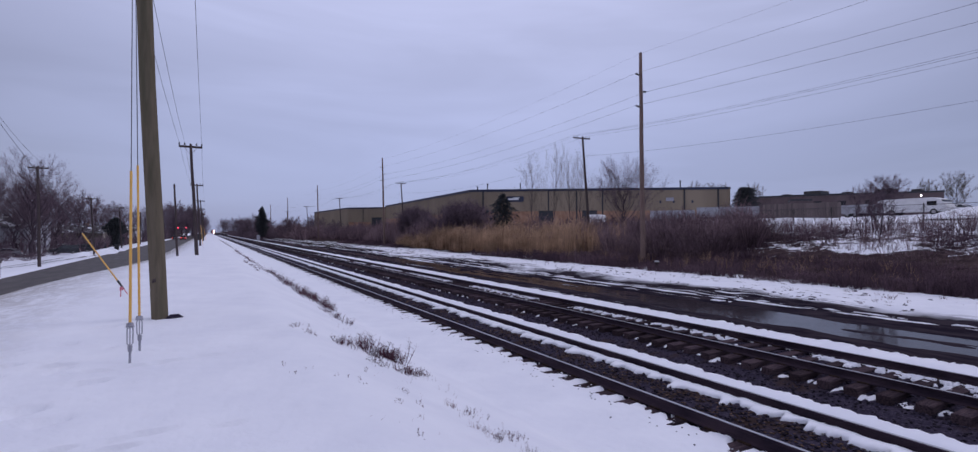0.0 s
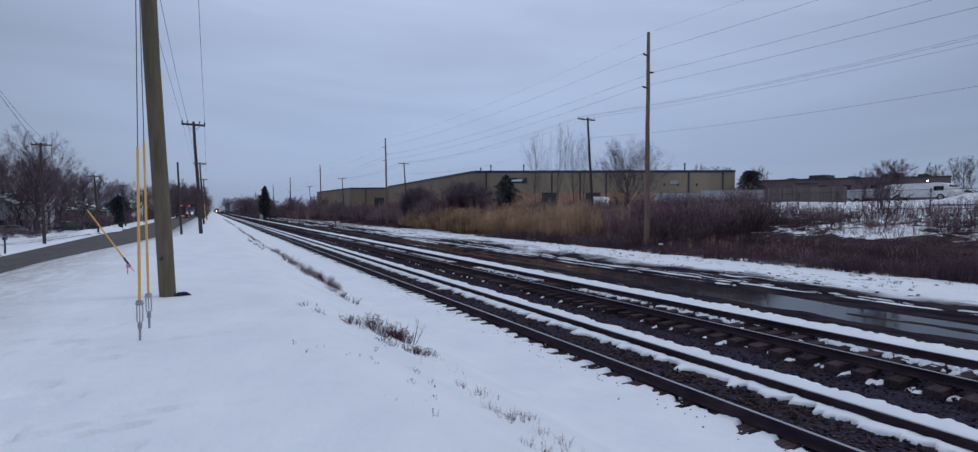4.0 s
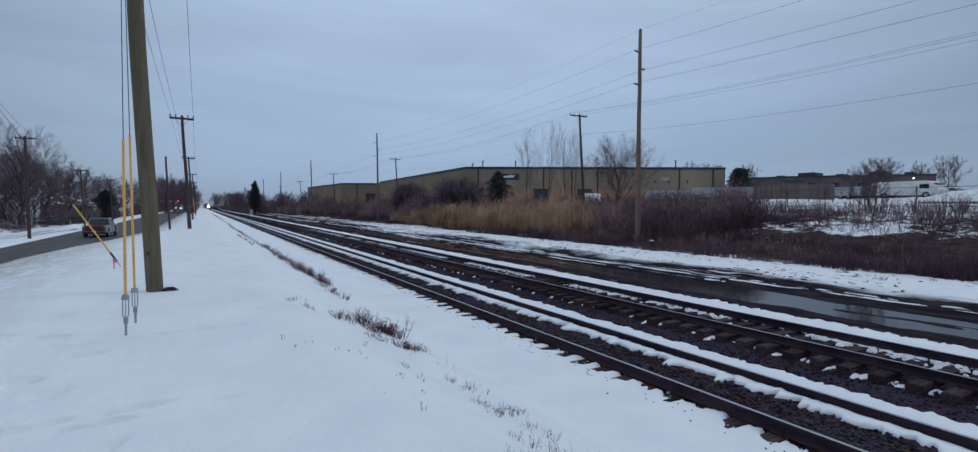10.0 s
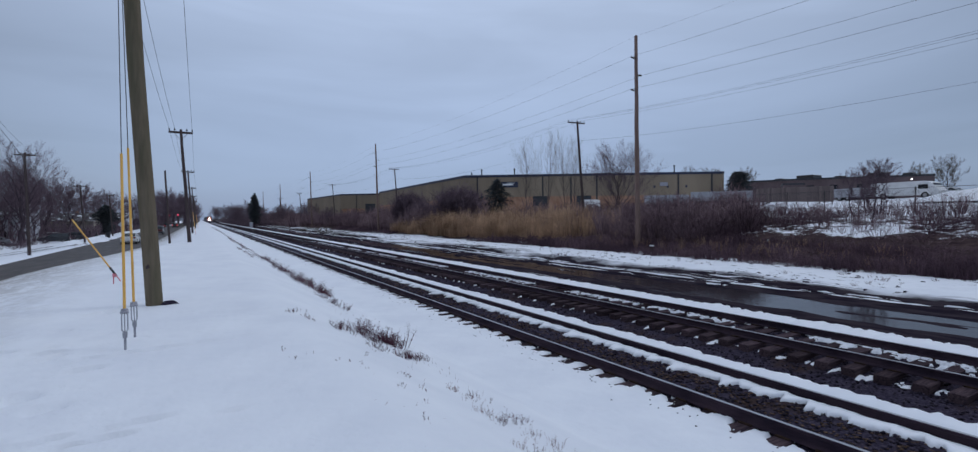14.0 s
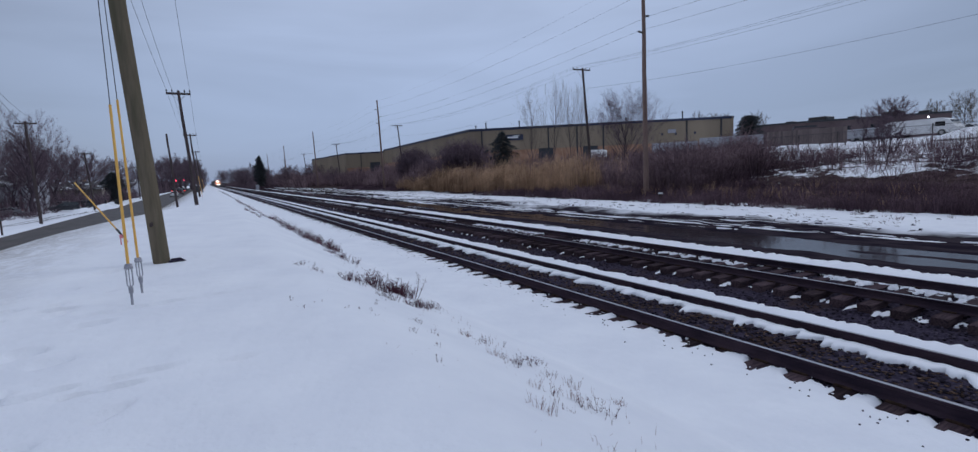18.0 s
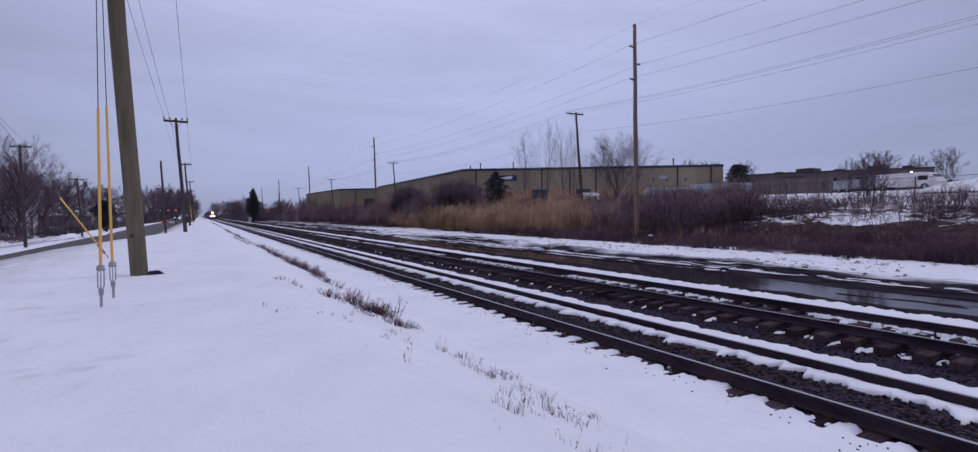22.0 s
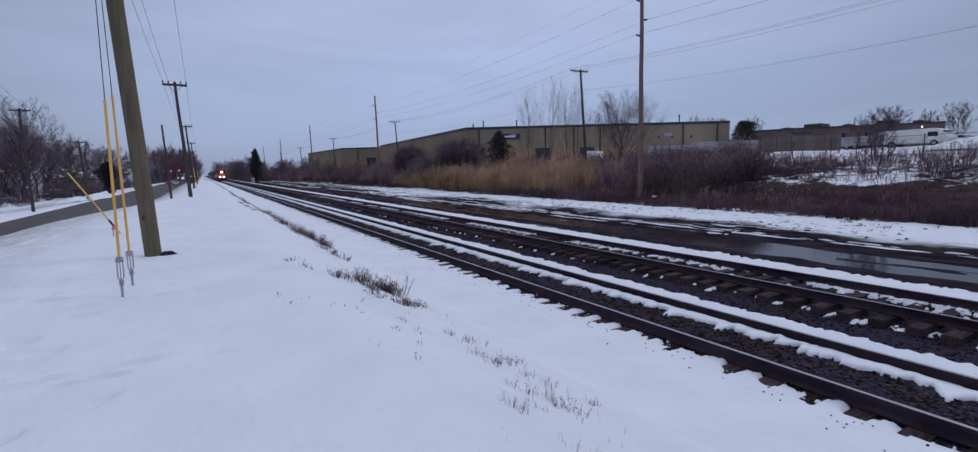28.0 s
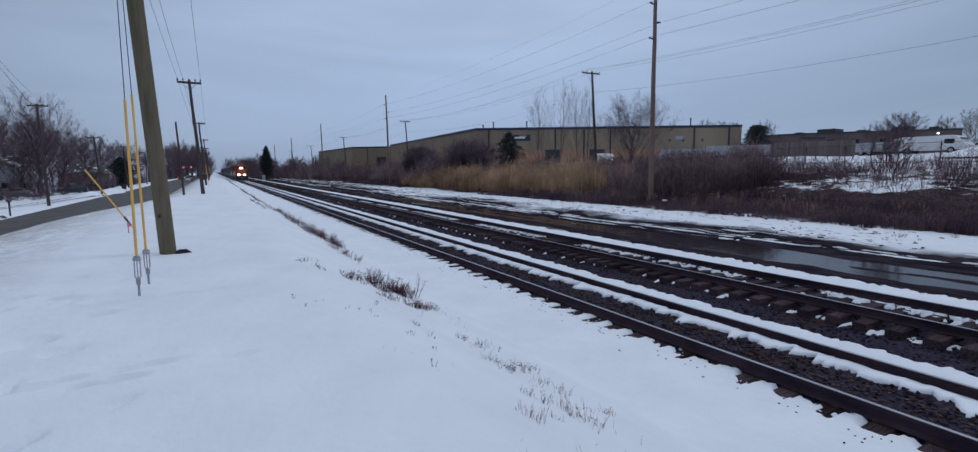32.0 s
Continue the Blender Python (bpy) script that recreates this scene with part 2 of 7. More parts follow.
SIDING_TAN = mat("tan_siding", ((0.22, 0.19, 0.16), (0.30, 0.26, 0.22)), 1.2, 5, 0.75, stretch=(0.2, 0.2, 4))
TRAILER = mat("weathered_white_trailer_sheet", ((0.27, 0.28, 0.31), (0.40, 0.41, 0.44)), 0.9, 5, 0.6, stretch=(1, 1, 0.4))
SLAT = mat("grey_brown_fence_slats", ((0.115, 0.088, 0.088), (0.165, 0.128, 0.124)), 3, 5, 0.85, vary=0.25, stretch=(3, 3, 0.4))
GLASS = mat("dark_window_glass", ((0.012, 0.014, 0.018), (0.03, 0.034, 0.04)), 1, 2, 0.08, spec=0.8)
WHITE_PAINT = mat("white_vehicle_paint", ((0.62, 0.63, 0.64), (0.74, 0.75, 0.76)), 1.5, 4, 0.35)
SILVER = mat("silver_vehicle_paint", ((0.22, 0.23, 0.25), (0.31, 0.32, 0.34)), 1.5, 4, 0.32, 0.4)
RED_PAINT = mat("dark_red_vehicle_paint", ((0.11, 0.012, 0.014), (0.16, 0.02, 0.02)), 1.5, 4, 0.4)
DARK_PAINT = mat("dark_vehicle_paint", ((0.02, 0.021, 0.026), (0.04, 0.042, 0.05)), 1.5, 4, 0.35)
TYRE = mat("tyre_rubber", ((0.012, 0.012, 0.013), (0.03, 0.03, 0.031)), 9, 4, 0.85)
RIM = mat("wheel_rim", ((0.28, 0.28, 0.29), (0.42, 0.42, 0.43)), 4, 3, 0.4, 0.7)
TAIL = mat("lit_tail_lamp", ((0.5, 0.01, 0.01), (0.6, 0.02, 0.02)), 3, 2, 0.4, emit=(1.0, 0.05, 0.04), strength=2.5)
TAIL_DIM = mat("red_lamp_glass", ((0.20, 0.008, 0.008), (0.28, 0.012, 0.012)), 3, 2, 0.3)
HEAD = mat("lit_headlamp", ((0.9, 0.9, 0.9), (0.95, 0.95, 0.95)), 3, 2, 0.4, emit=(1.0, 0.86, 0.80), strength=40)
RED_SIGNAL = mat("red_signal_lens", ((0.5, 0.01, 0.02), (0.6, 0.02, 0.03)), 3, 2, 0.4, emit=(1.0, 0.05, 0.10), strength=7)
SODIUM = mat("lit_orange_lamp", ((0.9, 0.6, 0.3), (0.95, 0.65, 0.35)), 3, 2, 0.4, emit=(1.0, 0.55, 0.22), strength=12)
WHITE_LIGHT = mat("lit_flood_lamp", ((0.9, 0.9, 0.9), (0.95, 0.95, 0.95)), 3, 2, 0.4, emit=(0.95, 0.97, 1.0), strength=9)
LOCO_RED = mat("orange_red_locomotive_paint", ((0.22, 0.036, 0.014), (0.28, 0.05, 0.018)), 0.8, 5, 0.5)
FREIGHT = mat("freight_car_paint", ((0.09, 0.10, 0.12), (0.17, 0.17, 0.18)), 0.6, 6, 0.75, vary=0.35, stretch=(1, 1, 0.4))
BARK = mat("bare_bark", ((0.051, 0.038, 0.0473), (0.1071, 0.082, 0.0946)), 5, 6, 0.9, bump=0.5, bump_scale=12, stretch=(4, 4, 0.7), spec=0.03)
TWIG = mat("bare_twigs", ((0.094, 0.067, 0.085), (0.182, 0.136, 0.160)), 0.8, 4, 0.95, island=0.35, spec=0.03)
TWIG_PALE = mat("pale_bare_twigs", ((0.10, 0.085, 0.075), (0.17, 0.145, 0.125)), 0.8, 4, 0.95, island=0.3, spec=0.03)
BRUSH = mat("brown_brush_stems", ((0.108, 0.073, 0.087), (0.245, 0.172, 0.188)), 0.16, 4, 0.95, island=0.5, spec=0.03)
BRUSH_RED = mat("reddish_brush_stems", ((0.070, 0.045, 0.060), (0.152, 0.100, 0.120)), 0.16, 4, 0.95, island=0.45, spec=0.03)
WEED = mat("dry_weed_stems", ((0.055, 0.022, 0.036), (0.13, 0.058, 0.075)), 3, 3, 0.95, island=0.4, spec=0.03)
STRAW = mat("pale_dry_grass", ((0.15, 0.085, 0.09), (0.26, 0.16, 0.155)), 3, 3, 0.95, island=0.35, spec=0.03)
REED_HEAD = mat("buff_seed_heads", ((0.32, 0.21, 0.14), (0.50, 0.35, 0.24)), 0.5, 4, 0.95, island=0.35, spec=0.03)
REED = mat("golden_reed_stems", ((0.24, 0.152, 0.100), (0.53, 0.352, 0.235)), 0.3, 4, 0.9, island=0.4, spec=0.03)
NEEDLE = mat("evergreen_needles", ((0.048, 0.053, 0.060), (0.098, 0.106, 0.106)), 1.5, 4, 0.95, island=0.4, spec=0.03)
CHAIN = mat("dark_chain_link_fence", ((0.035, 0.032, 0.033), (0.06, 0.055, 0.056)), 2, 3, 0.6, 0.4)


def water_material():
    m = mat("muddy_water", ((0.014, 0.012, 0.016), (0.028, 0.024, 0.028)), 0.3, 4, 0.07, stretch=(1, 0.3, 1), spec=0.09)
    n, l = m.node_tree.nodes, m.node_tree.links
    no = n.new("ShaderNodeTexNoise"); no.inputs["Scale"].default_value = 1.4
    co = n.new("ShaderNodeTexCoord"); l.new(co.outputs["Object"], no.inputs["Vector"])
    bu = n.new("ShaderNodeBump"); bu.inputs["Strength"].default_value, bu.inputs["Distance"].default_value = 0.12, 0.03
    l.new(no.outputs["Fac"], bu.inputs["Height"]); l.new(bu.outputs[0], n["Principled BSDF"].inputs["Normal"])
    return m


WATER = water_material()


def ground_material():
    """Snow, with mud in the wet strip beyond the tracks and leaf litter under the brush, parted by stretched noise."""
    m = bpy.data.materials.new("snowy_ground")
    m.use_nodes = True
    n, l = m.node_tree.nodes, m.node_tree.links
    b = n["Principled BSDF"]
    co = n.new("ShaderNodeTexCoord"); sep = n.new("ShaderNodeSeparateXYZ")
    l.new(co.outputs["Object"], sep.inputs[0])

    def noise_of(scale, stretch=(1, 1, 1), detail=6.0, rough=0.6):
        mp = n.new("ShaderNodeMapping"); mp.inputs["Scale"].default_value = stretch
        l.new(co.outputs["Object"], mp.inputs[0])
        no = n.new("ShaderNodeTexNoise")
        no.inputs["Scale"].default_value, no.inputs["Detail"].default_value, no.inputs["Roughness"].default_value = scale, detail, rough
        l.new(mp.outputs[0], no.inputs["Vector"])
        return no.outputs["Fac"]

    def span(src, a, b2, c=0.0, d=1.0):
        r = n.new("ShaderNodeMapRange")
        for k, v in zip(("From Min", "From Max", "To Min", "To Max"), (a, b2, c, d)):
            r.inputs[k].default_value = v
        l.new(src, r.inputs[0]); return r.outputs[0]

    def calc(op, a, b2):
        r = n.new("ShaderNodeMath"); r.operation = op
        for i, v in enumerate((a, b2)):
            if isinstance(v, (int, float)): r.inputs[i].default_value = v
            else: l.new(v, r.inputs[i])
        return r.outputs[0]

    def mixed(f, a, b2):
        r = n.new("ShaderNodeMix"); r.data_type = "RGBA"
        l.new(f, r.inputs["Factor"])
        for k, v in (("A", a), ("B", b2)):
            if isinstance(v, tuple): r.inputs[k].default_value = (*v, 1)
            else: l.new(v, r.inputs[k])
        return r.outputs["Result"]

    x = sep.outputs["X"]
    snow = mixed(span(noise_of(0.9, detail=8), 0.35, 0.65), (0.80, 0.82, 0.88), (0.87, 0.888, 0.935))
    # thin grass and dirt showing through near the road verge
    verge = calc("MULTIPLY", span(x, -1.8, -5.4), span(x, -10.6, -9.0))
    grass = calc("MULTIPLY", verge, span(calc("ADD", calc("MULTIPLY", noise_of(7.0, (1, 0.5, 1), 9, 0.75), 0.6), calc("MULTIPLY", noise_of(2.2, (1, 0.4, 1), 5, 0.6), 0.4)), 0.40, 0.54, 0.0, 0.9))
    snow = mixed(grass, snow, (0.21, 0.18, 0.145))
    mud = mixed(span(noise_of(2.5, (1, 0.3, 1)), 0.4, 0.65), (0.022, 0.0175, 0.026), (0.052, 0.042, 0.050))
    wavy = calc("ADD", x, span(noise_of(0.22, (1, 0.35, 1)), 0.3, 0.7, -1.6, 1.6))
    streak = noise_of(1.0, (1.9, 0.07, 1), 9, 0.62)
    wet = calc("MULTIPLY", span(wavy, 12.6, 12.9), span(wavy, 23.9, 22.9))
    bare = calc("MULTIPLY", wet, span(calc("ADD", streak, calc("ADD", span(wavy, 16.8, 21.5, -0.07, 0.03), span(sep.outputs["Y"], 20.0, 42.0, 0.0, 0.022))), 0.62, 0.605))
    # ruts and bare soil on the snowy rise before the brush
    ridge = calc("MULTIPLY", span(wavy, 20.5, 22.5), span(wavy, 31.5, 29.5))
    soil = calc("MULTIPLY", ridge, span(calc("ADD", noise_of(1.7, (0.9, 0.4, 1), 9, 0.7), span(sep.outputs["Y"], 66.0, 105.0, -0.045, 0.11)), 0.57, 0.60))
    litter_zone = calc("MULTIPLY", span(wavy, 28.9, 29.7), span(wavy, 50.0, 47.5))
    dense = calc("MAXIMUM", span(wavy, 40.0, 32.5, -0.015, 0.25), span(sep.outputs["Y"], 23.0, 30.0, 0.0, 0.25))
    # an open snowy patch among the shrubs
    off = lambda src, mid, half: calc("POWER", calc("MULTIPLY", calc("SUBTRACT", src, mid), 1.0 / half), 2.0)
    patch = calc("MAXIMUM", calc("SUBTRACT", 1.0, calc("ADD", off(wavy, 40.8, 4.0), off(sep.outputs["Y"], 17.0, 2.8))), 0.0)
    open_snow = calc("MULTIPLY", calc("MINIMUM", calc("MULTIPLY", patch, 2.0), 1.0), 0.10)
    litter = calc("MULTIPLY", litter_zone, span(calc("ADD", calc("SUBTRACT", noise_of(0.75, (1, 1, 1), 9, 0.76), dense), open_snow), 0.535, 0.50))
    brown = mixed(span(noise_of(1.8), 0.35, 0.65), (0.038, 0.026, 0.029), (0.090, 0.062, 0.061))
    c = mixed(bare, snow, mud)
    c = mixed(soil, c, (0.035, 0.028, 0.024))
    c = mixed(litter, c, brown)
    l.new(c, b.inputs["Base Color"])
    l.new(calc("SUBTRACT", 0.5, calc("MULTIPLY", calc("MAXIMUM", bare, calc("MAXIMUM", soil, litter)), 0.5)), b.inputs["Specular IOR Level"])
    b.inputs["Roughness"].default_value = 0.8
    bu = n.new("ShaderNodeBump"); bu.inputs["Strength"].default_value, bu.inputs["Distance"].default_value = 0.6, 0.05
    l.new(calc("ADD", calc("ADD", noise_of(3.5, detail=7), calc("MULTIPLY", noise_of(1.1, detail=5), 1.2)), calc("MULTIPLY", noise_of(16.0), 0.1)), bu.inputs["Height"])
    l.new(bu.outputs[0], b.inputs["Normal"])
    return m


GROUND = ground_material()


# ---- mesh building ----
class Shape:
    """Vertices and faces of one mesh, built up from simple solids."""

    def __init__(self):
        self.v, self.f, self.m = [], [], []

    def add(self, verts, faces, slot=0):
        k = len(self.v)
        self.v.extend(tuple(p) for p in verts)
        self.f.extend(tuple(i + k for i in f) for f in faces)
        self.m.extend([slot] * len(faces))
        return self

    def box(self, a, b, slot=0, bevel=0.0, m=None):
        (x0, y0, z0), (x1, y1, z1) = a, b
        if bevel <= 0:
            vs = [(x, y, z) for z in (z0, z1) for y in (y0, y1) for x in (x0, x1)]
            fs = [(0, 2, 3, 1), (4, 5, 7, 6), (0, 1, 5, 4), (1, 3, 7, 5), (3, 2, 6, 7), (2, 0, 4, 6)]
        else:
            vs, fs, c = [], [], bevel
            for z, i in ((z0, c), (z0 + c, 0), (z1 - c, 0), (z1, c)):
                vs += [(x0 + i + c * (not i), y0 + i, z), (x1 - i - c * (not i), y0 + i, z), (x1 - i, y0 + i + c * (not i), z), (x1 - i, y1 - i - c * (not i), z),
                       (x1 - i - c * (not i), y1 - i, z), (x0 + i + c * (not i), y1 - i, z), (x0 + i, y1 - i - c * (not i), z), (x0 + i, y0 + i + c * (not i), z)]
            fs = [tuple(range(7, -1, -1)), tuple(range(24, 32))]
            for r in range(3):
                fs += [(r * 8 + i, r * 8 + (i + 1) % 8, r * 8 + 8 + (i + 1) % 8, r * 8 + 8 + i) for i in range(8)]
        if m is not None:
            vs = [m @ Vector(p) for p in vs]
        return self.add(vs, fs, slot)

    def tube(self, a, b, r0, r1=None, n=8, caps=True, slot=0):
        a, b = Vector(a), Vector(b)
        r1 = r0 if r1 is None else r1
        d = (b - a).normalized()
        u = d.orthogonal().normalized(); w = d.cross(u)
        ring = [(u * math.cos(2 * math.pi * i / n) + w * math.sin(2 * math.pi * i / n)) for i in range(n)]
        vs = [a + q * r0 for q in ring] + [b + q * r1 for q in ring]
        fs = [(i, (i + 1) % n, n + (i + 1) % n, n + i) for i in range(n)]
        if caps:
            fs += [tuple(range(n - 1, -1, -1)), tuple(range(n, 2 * n))]
        return self.add(vs, fs, slot)

    def path(self, pts, radii, n=6, slot=0):
        """A round bar along several points."""
        pts = [Vector(p) for p in pts]
        vs, fs = [], []
        for k, p in enumerate(pts):
            d = (pts[min(k + 1, len(pts) - 1)] - pts[max(k - 1, 0)]).normalized()
            u = d.cross(Vector((0.3, 0.2, 1.0)) if abs(d.z) < 0.9 else Vector((1, 0.1, 0))).normalized(); w = d.cross(u)
            r = radii[k] if isinstance(radii, (list, tuple)) else radii
            vs += [p + (u * math.cos(2 * math.pi * i / n) + w * math.sin(2 * math.pi * i / n)) * r for i in range(n)]
        for k in range(len(pts) - 1):
            fs += [(k * n + i, k * n + (i + 1) % n, k * n + n + (i + 1) % n, k * n + n + i) for i in range(n)]
        fs += [tuple(range(n - 1, -1, -1)), tuple(range(len(vs) - n, len(vs)))]
        return self.add(vs, fs, slot)

    def prism(self, outline, y0, y1, slot=0, axis="y"):
        """An outline of (x, z) points drawn out along y, or of (y, z) points along x."""
        n = len(outline)
        put = (lambda p, s: (p[0], s, p[1])) if axis == "y" else (lambda p, s: (s, p[0], p[1]))
        vs = [put(p, y0) for p in outline] + [put(p, y1) for p in outline]
        fs = [(i, (i + 1) % n, n + (i + 1) % n, n + i) for i in range(n)] + [tuple(range(n - 1, -1, -1)), tuple(range(n, 2 * n))]
        return self.add(vs, fs, slot)


def mesh_of(name, shape, mats, smooth=False):
    me = bpy.data.meshes.new(name)
    me.from_pydata(shape.v, [], shape.f)
    for q in mats if isinstance(mats, (list, tuple)) else (mats,):
        me.materials.append(q)
    if any(shape.m):
        me.polygons.foreach_set("material_index", shape.m)
    if smooth:
        me.polygons.foreach_set("use_smooth", [True] * len(shape.f))
    me.update()
    return me


def part(name, shape, mats, parent=None, label="", smooth=False):
    ob = new(name, mesh_of(name, shape, mats, smooth) if isinstance(shape, Shape) else shape)
    if parent is not None:
        ob.parent = parent
    return tagged(ob, label) if label else ob


def thing(name, label, category, group="", kind="", at=None):
    ob = tagged(new(name), label, category, group, kind)
    ob.empty_display_size = 0.2
    if at is not None:
        ob.matrix_basis = at if isinstance(at, Matrix) else Matrix.Translation(at)
    return ob


def bars(name, verts, faces, mats):
    """A mesh from numpy vertices and faces of one corner count."""
    me = bpy.data.meshes.new(name)
    faces = np.asarray(faces, np.int32)
    n, k = faces.shape
    me.vertices.add(len(verts)); me.vertices.foreach_set("co", np.asarray(verts, np.float32).ravel())
    me.loops.add(n * k); me.loops.foreach_set("vertex_index", faces.ravel())
    me.polygons.add(n); me.polygons.foreach_set("loop_start", np.arange(0, n * k, k, dtype=np.int32))
    me.polygons.foreach_set("loop_total", np.full(n, k, np.int32))
    me.materials.append(mats)
    me.update(calc_edges=True)
    return me


def stems(name, base, tip, r0, r1, mats):
    """Many thin three-sided bars at once, pointed where they taper strongly; base and tip are arrays of points."""
    base, tip = np.asarray(base, float), np.asarray(tip, float)
    d = tip - base
    d /= np.linalg.norm(d, axis=1, keepdims=True) + 1e-9
    ref = np.where(np.abs(d[:, 2:3]) > 0.8, np.array([[1.0, 0.2, 0.0]]), np.array([[0.1, 0.2, 1.0]]))
    u = np.cross(d, ref); u /= np.linalg.norm(u, axis=1, keepdims=True)
    w = np.cross(d, u)
    r0, r1 = np.broadcast_to(r0, len(base))[:, None], np.broadcast_to(r1, len(base))[:, None]
    rows = []
    for pt, r in ((base, r0), (tip, r1)):
        for k in range(3):
            a = 2 * math.pi * k / 3
            rows.append(pt + r * (u * math.cos(a) + w * math.sin(a)))
    v = np.stack(rows, 1)
    sharp = (r1 < 0.7 * r0)[:, 0]
    v[sharp, 3] = tip[sharp]
    q = np.arange(len(base))[:, None] * 6
    f = [q[sharp] + np.array([[k, (k + 1) % 3, 3]]) for k in range(3)]
    for k in range(3):
        f += [q[~sharp] + np.array([[k, (k + 1) % 3, 3 + (k + 1) % 3]]), q[~sharp] + np.array([[k, 3 + (k + 1) % 3, 3 + k]])]
    return bars(name, v.reshape(-1, 3), np.concatenate(f, 0), mats)


# ---- the lie of the land ----
def road_near(y):
    """The road's edge on the railway side."""
    s = min(max((y - 45) / 37.5, 0), 1)
    return -8.85 + 3.0 * s * s * (3 - 2 * s)


def road_far(y):
    return -13.4 - 0.4 * min(max((y - 110) / 60, 0), 1)


RISE = ((-0.30, 12.9), (-0.40, 13.6), (-0.47, 14.6), (-0.55, 16.8), (-0.60, 17.6), (-0.605, 19.0), (-0.545, 19.9), (-0.49, 21.0), (-0.54, 21.8), (-0.50, 22.5), (-0.33, 23.2), (-0.26, 25.0), (-0.30, 29.0), (0.05, 31.0), (0.9, 36.0), (1.5, 41.0), (2.3, 48.0), (2.6, 52.0), (3.3, 60.0), (4.4, 76.0), (5.0, 100.0), (5.0, 900.0))


def crest(y):
    """Height of the snowy strip beside the tracks, which sinks gently up the line."""
    return float(np.interp(y, (22, 45, 70, 120, 225), (1.25, 1.08, 0.97, 0.95, 0.60)))


def land(x, y):
    """Height of the ground sheet before its small unevenness."""
    if x < -7.5 or x < road_near(y):
        e = road_near(y)
        if x < road_far(y) - 0.4:
            s = min((road_far(y) - 0.4 - x) / 11, 1)
            return -0.70 - 1.05 * s * s * (3 - 2 * s)
        if x < e:
            return -0.85
    e = road_near(y) + 0.15
    top = crest(y)
    if x < 1.0:
        f = min(max((y - 22) / 25, 0), 1)
        f = f * f * (3 - 2 * f)
        s = min(max((x - e) / (-2.6 + 1.9 * f - e), 0), 1)
        swell = 0.055 + 0.008 * min(max(23 - y, 0), 9)
        bow = 0.7 - 0.65 * f
        return -0.83 + (top + 0.83) * (s * (1 + bow - bow * s) + (1 - f) * swell * math.sin(math.pi * s) * (1.4 - s))
    if x < 2.9:
        s = (x - 1.0) / 1.9
        return top + (0.46 - top) * s * s * (3 - 2 * s) * 0.35 + (0.46 - top) * s * 0.65
    if x < 4.0:
        return 0.46 - 0.56 * (x - 2.9) / 1.1
    if x < 6.45:
        return -0.10 - 0.055 * min((x - 4.0) / 1.95, 1)
    if x < 12.9:
        return -0.45
    for (z0, x0), (z1, x1) in zip(RISE, RISE[1:]):
        if x <= x1:
            return z0 + (z1 - z0) * (x - x0) / (x1 - x0)
    return 5.0


def across(x, y, z=None, k=1.25):
    """A place beyond the road, k times as far out from the viewpoint; z None puts it on the ground there."""
    p = Vector((-0.15 + k * (x + 0.15), k * y, 0))
    p.z = land(p.x, p.y) if z is None else 2.6 + k * (z - 2.6)
    return p


def toe(x, y):
    """How far the near snow falls away towards the rail: it lies in the cribs and is blown thin over the tie ends."""
    k = round(y / 0.5)
    over = min(max((0.175 - abs(y - 0.5 * k)) / 0.07, 0), 1)
    crib = 6.13 + 0.16 * noise.noise(Vector((y * 1.7, 2.2, 0))) + 0.09 * noise.noise(Vector((y * 7.0, x * 3.0, 4)))
    tie = 5.88 + 0.30 * noise.noise(Vector((k * 3.71, 11.3, 0))) + 0.26 * noise.noise(Vector((y * 7.0, x * 4.0, 8)))
    edge = crib + (min(tie, crib) - crib) * over
    return 0.17 * min(max((x - crib) / 0.07, 0), 1) + 0.055 * min(max((x - edge) / 0.05, 0), 1)


def uneven(x, y):
    p = Vector((x, y, 0))
    a = 0.030 * noise.noise(p * 0.55) + 0.016 * noise.noise(p * 1.7) + 0.006 * noise.noise(p * 5.0)
    if 5.2 < x < 6.45:
        return 0.3 * a + 0.012 * noise.noise(p * 6.0) - toe(x, y)
    if 12.8 < x < 23:
        q = Vector((x * 1.0, y * 0.07, 3.0))
        return 0.5 * a + 0.06 * noise.noise(q * 1.0) + 0.045 * noise.noise(q * 2.6) + 0.045 * noise.noise(Vector((x * 2.5, y * 0.7, 6))) + (0.07 * noise.noise(p * 0.9) if x > 21 else 0)
    if x >= 23 and x < 31:
        return 1.6 * a + 0.05 * noise.noise(p * 0.9) + 0.035 * noise.noise(p * 2.1) + 0.03 * noise.noise(p * 4.3)
    if x >= 31:
        return 6 * a
    if x < -12:
        return 1.5 * a
    return a


def steps(pairs):
    out = []
    for a, b, s in pairs:
        out += list(np.arange(a, b - s * 0.5, s))
    return out + [pairs[-1][1]]


